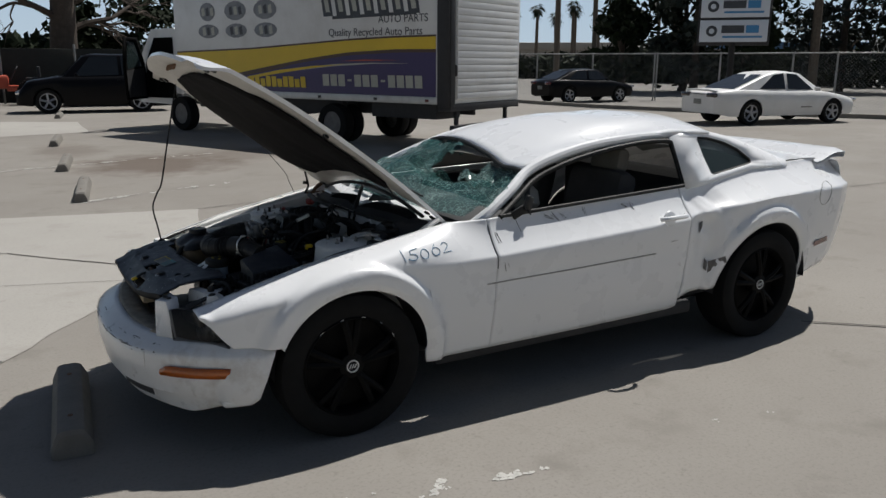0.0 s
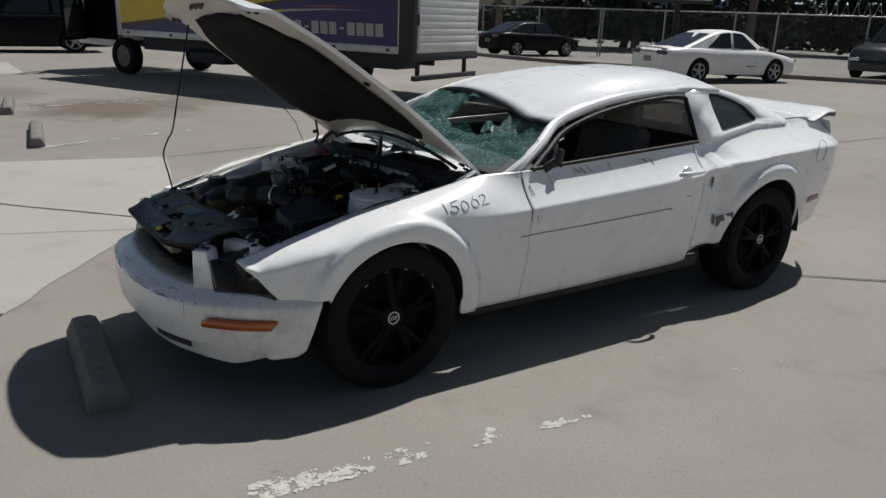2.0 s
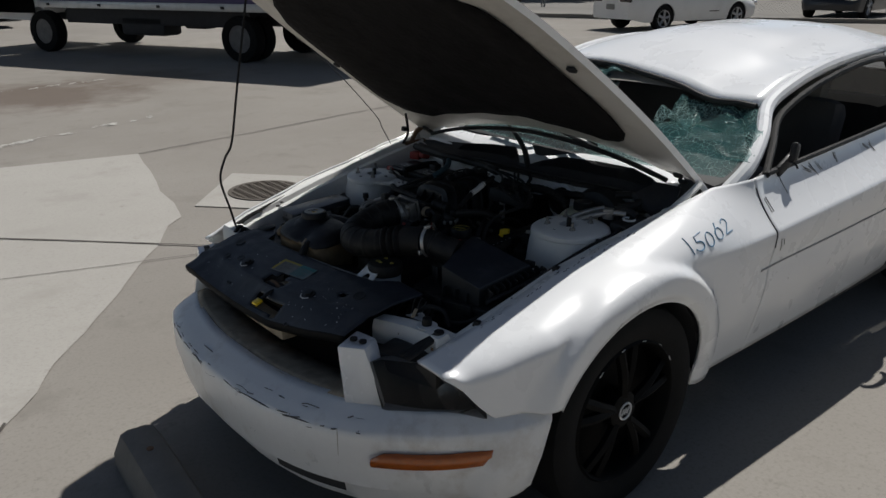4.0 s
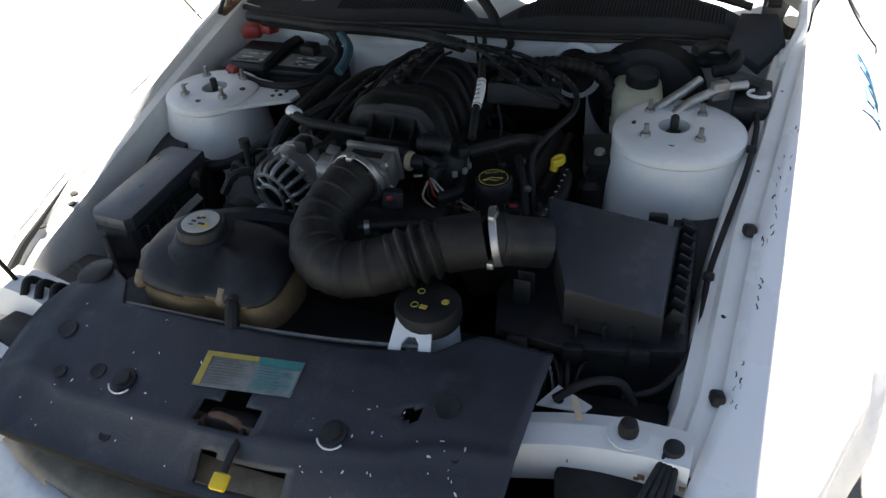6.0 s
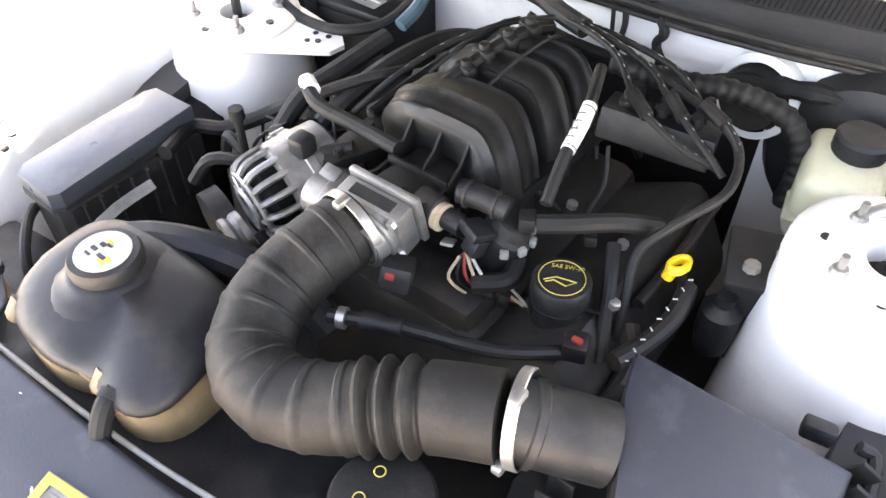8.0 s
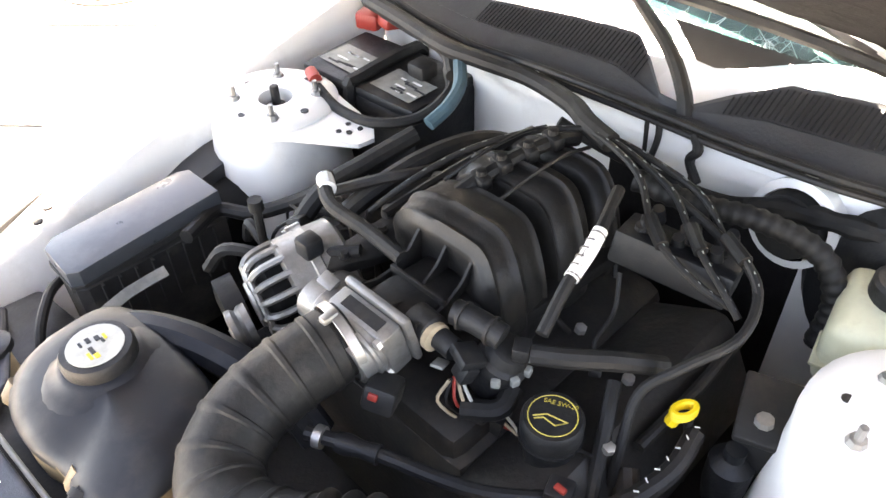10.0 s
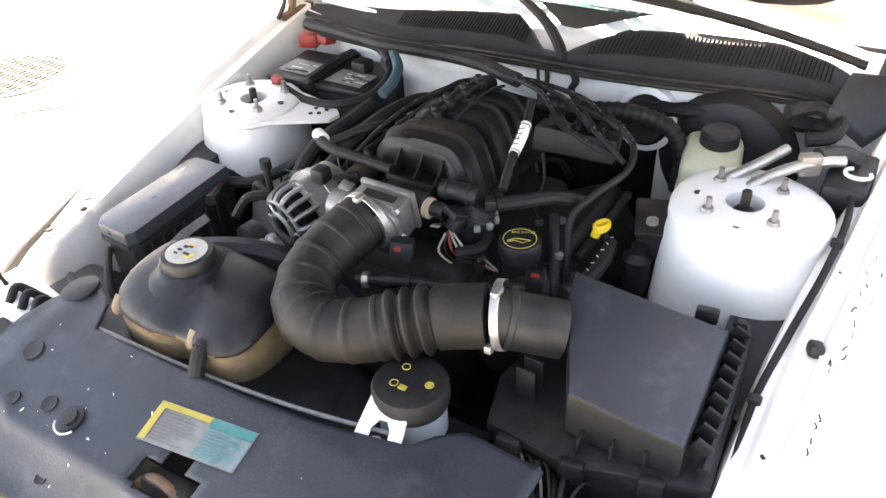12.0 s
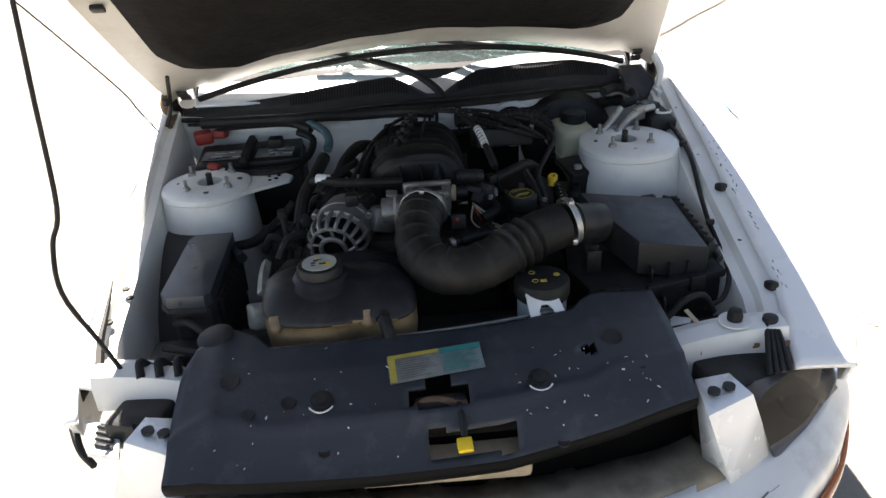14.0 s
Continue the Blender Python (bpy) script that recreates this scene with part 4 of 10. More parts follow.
# passenger window, still in its door
b = bmesh.new()
b.faces.new([b.verts.new(p) for p in ((0.86, 0.79, 0.94), (1.14, 0.66, 1.07), (1.6, 0.645, 1.19), (2.08, 0.645, 1.22), (2.12, 0.77, 0.985))])
part("side_window", b, M["dark_pane"], car)
# rear window
b = bmesh.new()
grid(b, lambda x, v: (x, 0.58 * v, lerp([(2.43, 1.335), (2.75, 1.24), (3.08, 1.07)], x) - 0.075 * v * v), steps(2.43, 3.08, 8), steps(-1, 1, 10), flip=True)
part("rear_window", b, M["pane"], car)
# shattered windscreen
b = bmesh.new()


def shield(s, v):
    """s: up the glass, v: across."""
    lo = Vector((0.50 + 0.15 * v * v, 0.74 * v, 0.955 - 0.02 * v * v))
    hi = Vector(roof_at(1.1, v)) + Vector((0.005, 0, -0.02))
    p = lo.lerp(hi, s)
    p.y *= 1 + 0.10 * math.sin(math.pi * min(s, 1)) * abs(v) ** 4
    sag = math.sin(math.pi * min(s, 1)) * (1 - v * v)
    p.z += 0.05 * sag * (1 - s) - 0.15 * math.exp(-((v + 0.05) / 0.5) ** 2) * math.exp(-((s - 0.72) / 0.25) ** 2) - 0.025 * math.exp(-((v + 0.75) / 0.2) ** 2) * math.exp(-((s - 0.8) / 0.2) ** 2)
    p.x -= 0.05 * math.exp(-((v - 0.3) / 0.4) ** 2) * math.exp(-((s - 0.8) / 0.2) ** 2)
    p.z += (0.03 * noise.noise(Vector((v * 3.2, s * 4, 1))) + 0.05 * (abs(noise.noise(Vector((v * 4.5, s * 5, 7)))) - 0.2) + 0.012 * noise.noise(Vector((v * 9, s * 9, 4)))) * sm(0, 0.25, s)
    return p


vs_, ss_ = steps(-1.0, 1.0, 46), steps(0.0, 1.0, 26)
grid(b, lambda s, v: shield(s, v), ss_, vs_)
gone = [f for f in b.faces if (lambda c: ((c.y + 0.06) / 0.26) ** 2 + ((c.x - 1.10) / 0.15) ** 2 + 0.6 * noise.noise(c * 11) < 1)(f.calc_center_median())]
bmesh.ops.delete(b, geom=gone, context="FACES")
shield_ob = part("windscreen", b, M["shatter"], car, "caved-in shattered windscreen of greenish glass", sharp=70)
shield_ob.visible_shadow = False
for s0, s1, va, vb, lift in ((0.52, 0.97, 0.40, 0.16, 0.12), (0.60, 0.95, -0.62, -0.40, 0.06), (0.45, 0.62, 0.2, -0.35, 0.05)):
    b = bmesh.new()
    grid(b, lambda s, u: shield(s, va + (vb - va) * u) + Vector((0, 0, 0.006 + lift * u * (0.6 + 0.8 * noise.noise(Vector((s * 9, u * 2, va)))) + 0.014 * noise.noise(Vector((s * 21, u * 5, lift))))), steps(s0, s1, 9), steps(0, 1, 6))
    part("glass_flap", b, M["shatter"], shield_ob, "folded flap of crazed laminated glass").visible_shadow = False
b = bmesh.new()
tube(b, [Vector(roof_at(1.1, v)) + Vector((-0.004, 0, -0.012)) for v in steps(-0.98, 0.98, 14)], 0.013, 8, 2)
part("windscreen_seal", b, M["rubber"], car)

# inside
cabin = bmesh.new()
box(cabin, (1.75, 0, 0.33), (2.1, 1.5, 0.06), 0.01)
part("cabin_floor", cabin, M["interior"], car)
b = bmesh.new()
box(b, (0.88, 0, 0.80), (0.42, 1.42, 0.22), 0.06)
part("dashboard", b, M["interior"], car)
b = bmesh.new()
grid(b, lambda u, v: (1.15 + 1.25 * u, 0.56 * v, lerp(RAIL, 1.15 + 1.25 * u) + 0.05 * (1 - v * v) - 0.03), steps(0, 1, 8), steps(-1, 1, 8))
part("headliner", b, M["beige"], car)
b = bmesh.new()
box(b, (2.45, 0, 0.75), (0.30, 1.2, 0.5), 0.08)
part("rear_seat", b, M["seat"], car)
for sgn in (-1, 1):
    b = bmesh.new()
    box(b, (1.47, sgn * 0.37, 0.56), (0.5, 0.5, 0.18), 0.06)
    part("seat_cushion", b, M["seat"], car)
    b = bmesh.new()
    box(b, (1.80, sgn * 0.37, 0.80), (0.16, 0.48, 0.52), 0.06, rot(0, 14, 0))
    part("seat_back", b, M["seat"], car)
    b = bmesh.new()
    box(b, (1.90, sgn * 0.37, 1.10), (0.10, 0.26, 0.16), 0.04, rot(0, 10, 0))
    part("head_rest", b, M["beige"], car)
    b = bmesh.new()
    box(b, (1.4, sgn * 0.76, 0.72), (1.2, 0.05, 0.4), 0.02)
    part("door_card", b, M["interior"], car)
b = bmesh.new()
tube(b, [(1.16 + 0.06 * math.cos(a), -0.37 + 0.18 * math.sin(a), 0.90 + 0.17 * math.cos(a)) for a in steps(0, 2 * math.pi, 20)], 0.016, 8, 1, smooth=False)
box(b, (1.15, -0.37, 0.89), (0.04, 0.16, 0.12), 0.02, rot(0, -20, 0))
part("steering_wheel", b, M["interior"], car)
b = bmesh.new()
lathe(b, (1.22, -0.36, 0.84), (0.3, 0, 1), [(0.02, 0), (0.10, 0.02), (0.13, 0.08), (0.10, 0.15), (0.03, 0.19)], 16)
part("airbag", b, M["airbag"], car, "limp pale airbag hanging from the wheel")
# stump of the torn-off mirror
b = bmesh.new()
box(b, (0.99, -0.815, 0.985), (0.045, 0.028, 0.075), 0.012, rot(0, 18, 10))
box(b, (0.955, -0.806, 0.950), (0.12, 0.016, 0.045), 0.006, rot(0, -25, 0))
tube(b, [(0.98, -0.822, 0.955), (0.985, -0.832, 0.94), (0.99, -0.835, 0.93)], 0.004, 6)
part("mirror_stump", b, M["plastic"], car, "black stump of a broken-off door mirror")
# underbody
b = bmesh.new()
box(b, (1.4, 0, 0.24), (4.3, 1.1, 0.10), 0.03)
part("underbody", b, M["interior"], car)

# ---- marks on the paint ----
def on_side(x, z, off=0.002):
    lo, hi = 0.0, 2.0
    for _ in range(24):
        mid = (lo + hi) / 2
        if side(x, mid)[1] < z:
            lo = mid
        else:
            hi = mid
    y = side(x, lo)[0]
    return Vector((x, -y - off, z))


def stroke(pts, r, mat, name="scratch", label=""):
    bmx = bmesh.new()
    fine = []
    for a, c in zip(pts, pts[1:]):
        n = max(1, int(math.dist(a, c) / 0.012))
        fine += [(a[0] + (c[0] - a[0]) * k / n, a[1] + (c[1] - a[1]) * k / n) for k in range(n)]
    fine.append(pts[-1])
    tube(bmx, [on_side(*p, 0.0014) for p in fine], r, 5, 1, smooth=False)
    return part(name, bmx, mat, car, label)


def arc(cx, cz, rx, rz, a0, a1, n=10):
    return [(cx + rx * math.cos(radians(a)), cz + rz * math.sin(radians(a))) for a in steps(a0, a1, n)]


N0 = 0.252
for pts in ([(N0, 0.835), (N0 + 0.012, 0.79)],
            [(N0 + 0.085, 0.838), (N0 + 0.045, 0.832), (N0 + 0.042, 0.818)] + arc(N0 + 0.052, 0.806, 0.024, 0.013, 100, -160),
            arc(N0 + 0.115, 0.812, 0.021, 0.020, 80, 445, 16),
            [(N0 + 0.178, 0.845)] + arc(N0 + 0.178, 0.816, 0.021, 0.016, 130, 470, 14),
            arc(N0 + 0.232, 0.835, 0.017, 0.011, 170, -20, 8) + [(N0 + 0.217, 0.806), (N0 + 0.262, 0.809)]):
    stroke(pts, 0.0019, M["ink"], "marker_digit", "blue hand-written stock number stroke")
rnd = random.Random(11)
stroke([(0.752, 0.895), (0.750, 0.80), (0.753, 0.70)], 0.0022, M["interior"], "door_gap", "dark gap at the front edge of the door")
stroke([(0.70, 0.625), (1.2, 0.632), (1.80, 0.645)], 0.004, M["scratch"], "side_moulding", "thin grey scuffed line along the door")
for x, z, dx, dz in ((0.79, 0.86, 0.01, -0.05), (0.93, 0.90, 0.012, -0.06), (1.10, 0.91, 0.05, -0.03), (1.15, 0.915, 0.04, -0.04), (1.20, 0.92, 0.035, -0.035), (1.35, 0.925, 0.0, -0.04),
                     (1.62, 0.93, 0.03, -0.03), (1.66, 0.93, 0.03, -0.035), (0.80, 0.72, 0.015, -0.04), (2.0, 0.56, 0.02, -0.01), (1.9, 0.70, 0.04, 0.005)):
    for k in range(3):
        x1, z1 = x + rnd.uniform(-0.012, 0.012), z + rnd.uniform(-0.008, 0.008)
        stroke([(x1, z1), (x1 + dx * rnd.uniform(0.6, 1.1), z1 + dz * rnd.uniform(0.5, 1.0))], rnd.uniform(0.0006, 0.0016), M["scratch"] if k else M["scuff"])
for quad in ([(2.25, 0.47), (2.36, 0.53), (2.34, 0.57), (2.26, 0.535)], [(2.22, 0.50), (2.245, 0.48), (2.255, 0.53), (2.23, 0.56)], [(2.14, 0.72), (2.17, 0.75), (2.175, 0.79), (2.15, 0.78)]):
    b = bmesh.new()
    b.faces.new([b.verts.new(on_side(x, z, 0.006)) for x, z in quad])
    part("tear", b, M["scuff"], car, "grey torn edge in the quarter panel")
for k in range(40):
    x = rnd.uniform(-0.50, 0.15)
    e = Vector((x, -lerp(EDGE_Y, x) - 0.012 - rnd.uniform(0, 0.02) - (0.05 if k % 5 == 0 else 0), 0))
    e.z = on_side(x, min(lerp(EDGE_Z, x) - 0.002, 0.9)).z + 0.002 - (0.006 if k % 5 == 0 else 0)
    b = bmesh.new()
    tube(b, [e, e + Vector((rnd.uniform(0.002, 0.006), rnd.uniform(-0.003, 0.002), 0.001)), e + Vector((rnd.uniform(0.006, 0.012), rnd.uniform(-0.004, 0.003), 0.002))], rnd.uniform(0.0004, 0.0012), 5, 2)
    part("scratch", b, M["interior"], car)

# ---- open hood ----
def hood_at(s, v, lift=0.0):
    """s: from the hinges to the nose, v: across; lift: along its normal. The hood sits askew: swung and rolled towards the passenger's side."""
    half = lerp([(0, 0.735), (0.25, 0.715), (0.7, 0.665), (0.9, 0.62), (1, 0.55)], s)
    s0 = 0.045 * (1 - abs(v) ** 2.6)
    s2 = s0 + (1 - s0) * s * (1 - 0.075 * abs(v) ** 2.5)
    bent = max(v, 0.0) * (1 - s)
    x = 0.575 - 1.125 * s2 - 0.03 * bent
    z = 0.904 + 0.021 * s + 0.88 * s2 - 0.095 * s2 * s2 + (1 - v * v) * (0.035 * math.sin(min(s, 0.8) * 1.9) + 0.086 * (1 - sm(0.0, 0.45, s)))
    z -= 0.05 * v * max(math.sin(math.pi * min(s2, 1.0) * 0.9), 0.0) ** 0.7 + 0.01 * bent
    ang = math.atan2(0.88 - 0.19 * s2, 1.125)
    droop = 0.045 * sm(0.9, 1.0, s)
    return Vector((x + 0.02 * droop, half * v + 0.11 * s2, z)) + Vector((math.sin(ang), 0, math.cos(ang))) * (lift - droop)


ss, vv = sorted(set(steps(0, 0.9, 18) + steps(0.9, 1.0, 6))), steps(-1, 1, 28)
b = bmesh.new()
top = grid(b, lambda s, v: hood_at(s, v), ss, vv, flip=False)
low = grid(b, lambda s, v: hood_at(s, v * 0.985, -0.018 - 0.025 * sm(0.0, 0.10, s) * (1 - sm(0.93, 1.0, s)) * (1 - sm(0.9, 1.0, abs(v))) + 0.018 * sm(0.80, 0.86, abs(v)) * (1 - sm(0.93, 0.98, abs(v)))), ss, vv, flip=True)
n, k = len(ss), len(vv)
rim_t = [top[0][i] for i in range(k)] + [top[i][-1] for i in range(1, n)] + [top[-1][i] for i in range(k - 2, -1, -1)] + [top[i][0] for i in range(n - 2, 0, -1)]
rim_l = [low[0][i] for i in range(k)] + [low[i][-1] for i in range(1, n)] + [low[-1][i] for i in range(k - 2, -1, -1)] + [low[i][0] for i in range(n - 2, 0, -1)]
for i in range(len(rim_t)):
    j = (i + 1) % len(rim_t)
    b.faces.new((rim_t[i], rim_t[j], rim_l[j], rim_l[i]))
bmesh.ops.recalc_face_normals(b, faces=b.faces)
inner = {v for row in low for v in row}
for f in b.faces:
    f.material_index = int(all(v in inner for v in f.verts))
M["hood_inner"] = material("dusty_cream_hood_inner", (0.50, 0.475, 0.43), 0.5, vary=0.06, scale=6, dirt=(0.26, 0.23, 0.19), dirt_amount=0.4, dirt_scale=8, bump=0.0006, bump_scale=30)
hood = part("hood", b, [M["white"], M["hood_inner"]], car, "white hood propped open on its rod", sharp=40)
b = bmesh.new()


def pad_v(s):
    return lerp([(0.13, 0.70), (0.18, 0.80), (0.3, 0.85), (0.72, 0.83), (0.80, 0.72), (0.85, 0.5)], s)


grid(b, lambda s, v: hood_at(s, v * pad_v(s), -0.046 - 0.008 * noise.noise(Vector((s * 5, v * 5, 2))) + 0.012 * sm(0.9, 1.0, abs(v))), steps(0.13, 0.86, 22), steps(-1, 1, 20), flip=True)
solid(part("hood_liner", b, M["liner"], hood, "black felt liner under the hood"), 0.012, 1)
b = bmesh.new()
tube(b, [hood_at(0.025, v, -0.055) for v in steps(-0.85, 0.85, 12)], 0.009, 6, 2)
part("hood_seal", b, M["rubber"], hood)
rnd = random.Random(8)
for sgn in (-1, 1):
    for s in (0.02, 0.045, 0.95, 0.93, 0.5):
        b = bmesh.new()
        c = hood_at(s, sgn * 0.91, -0.03)
        box(b, c, (0.022, 0.03, 0.012), 0.003, rot(0, 35, 0))
        part("hood_bracket", b, M["dark"] if s < 0.1 else M["plastic"], hood)
for v in (-0.12, 0.0, 0.12):
    b = bmesh.new()
    tube(b, [hood_at(0.93, v - 0.03, -0.035), hood_at(0.925, v - 0.02, -0.065), hood_at(0.925, v + 0.02, -0.065), hood_at(0.93, v + 0.03, -0.035)], 0.006, 6, 3)
    part("striker", b, M["rust"], hood, "rusty striker loop of the hood latch")
# prop rod
b = bmesh.new()
base = Vector((-0.537, 0.588, 0.662))
hook = Vector((-0.375, 0.648, 1.575))
tube(b, [base, (-0.547, 0.614, 0.75), (-0.560, 0.645, 0.86), (-0.530, 0.650, 0.94), (-0.503, 0.637, 1.0), (-0.459, 0.641, 1.2), (-0.392, 0.647, 1.5), hook], 0.0045, 7, 5)
tube(b, [hook, hook + Vector((0.01, 0, 0.02)), hook + Vector((0.03, -0.01, 0.01)), hook + Vector((0.035, -0.01, -0.02))], 0.0045, 6, 4)
part("prop_rod", b, M["rubber"], car, "thin bent black hood prop rod")
b = bmesh.new()
lathe(b, base + Vector((0, 0, -0.02)), (0, 0, 1), [(0.016, 0), (0.016, 0.02), (0.010, 0.032)], 12)
part("rod_grommet", b, M["rubber"], car)
# hinges and straps
for sgn in (-1, 1):
    b = bmesh.new()
    tube(b, [(0.40, sgn * 0.70, 0.85), (0.46, sgn * 0.725, 0.90), (0.53, sgn * 0.725, 0.93)], 0.012, 6, 3)
    box(b, (0.43, sgn * 0.705, 0.852), (0.12, 0.03, 0.03), 0.006)
    part("hood_hinge", b, M["bay_white"] if sgn < 0 else M["rust"], car)
b = bmesh.new()
p0, p1 = hood_at(0.16, 0.90, -0.03), Vector((0.36, 0.70, 0.86))
tube(b, [p0, p0.lerp(p1, 0.5) + Vector((0.02, 0, -0.02)), p1], 0.006, 6, 4)
tube(b, [p0.lerp(p1, 0.45), p0.lerp(p1, 0.55)], 0.014, 8, 2)
part("gas_strut", b, M["dark"], car)

# ---- engine bay ----
def hose(name, pts, r, mat, parent, label="", seg=10, n=6, smooth=True):
    bmx = bmesh.new()
    tube(bmx, pts, r, seg, n, smooth)
    return part(name, bmx, mat, parent, label)


def boxpart(name, c, s, mat, parent, bevel=0.006, m=None, label=""):
    bmx = bmesh.new()
    box(bmx, c, s, bevel, m)
    return part(name, bmx, mat, parent, label)


def turned(name, c, axis, profile, mat, parent, label="", seg=24, cap=True):
    bmx = bmesh.new()
    lathe(bmx, c, axis, profile, seg, cap)
    return part(name, bmx, mat, parent, label)


# shell of the bay
b = bmesh.new()
box(b, (-0.1, 0, 0.34), (1.05, 1.1, 0.04), 0.005)
part("bay_floor", b, M["dark"], car)
b = bmesh.new()
FW = [(-0.70, 0.485), (-0.6, 0.455), (-0.45, 0.423), (-0.3, 0.382), (-0.15, 0.364), (0.0, 0.360), (0.15, 0.355), (0.3, 0.352), (0.45, 0.38), (0.6, 0.42), (0.70, 0.455)]
grid(b, lambda y, z: (lerp(FW, y) + 0.006 * (z > 0.85) + 0.004 * math.sin(y * 22) * (0.6 < z < 0.85) - 0.006 * math.exp(-((z - 0.83) / 0.012) ** 2), y, z), steps(-0.70, 0.70, 48), [0.36, 0.5, 0.6, 0.7, 0.76, 0.79, 0.81, 0.82, 0.83, 0.84, 0.85, 0.86])
# low faces about the middle take the black liner material
for f in b.faces:
    c = f.calc_center_median()
    f.material_index = int(c.z < 0.78 and -0.30 < c.y < 0.04)
part("firewall", b, [M["bay_white"], M["liner"]], car, "dusty white firewall panel, black low at the middle")
for sgn in (-1, 1):
    b = bmesh.new()

    def apron(x, k):
        e = lerp(EDGE_Z, x)
        ye = lerp(EDGE_Y, x)
        y, z = [(ye + 0.004, e - 0.005), (ye - 0.03, e - 0.014), (ye - 0.038, e - 0.032), (ye - 0.058, e - 0.036), (ye - 0.066, e - 0.07), (ye - 0.085, e - 0.25), (ye - 0.095, 0.40)][k]
        return (x, sgn * y, z + 0.002 * noise.noise(Vector((x * 9, k, 0))))
    grid(b, lambda x, k: apron(x, int(k)), steps(-0.56, 0.47, 26), range(7), flip=sgn < 0)
    solid(part("inner_fender", b, M["bay_white"], car, "chalky white inner fender ledge", sharp=30), 0.006)
    # bolts and rubber stops on the ledge
    for x in (-0.30, 0.02, 0.26) if sgn < 0 else (-0.3, 0.12):
        e, ye = lerp(EDGE_Z, x), lerp(EDGE_Y, x)
        turned("ledge_bolt", (x, sgn * (ye - 0.018), e - 0.016), (0, 0, 1), [(0.006, 0), (0.006, 0.004), (0.004, 0.005)], M["dark"], car, seg=6)
    for x in (-0.135, -0.445) if sgn < 0 else ():
        e, ye = lerp(EDGE_Z, x), lerp(EDGE_Y, x)
        bmx = bmesh.new()
        box(bmx, (x, sgn * (ye - 0.006), e - 0.004), (0.026, 0.021, 0.020), 0.006, rot(6, 14, 18))
        part("bump_stop", bmx, M["rubber"], car)

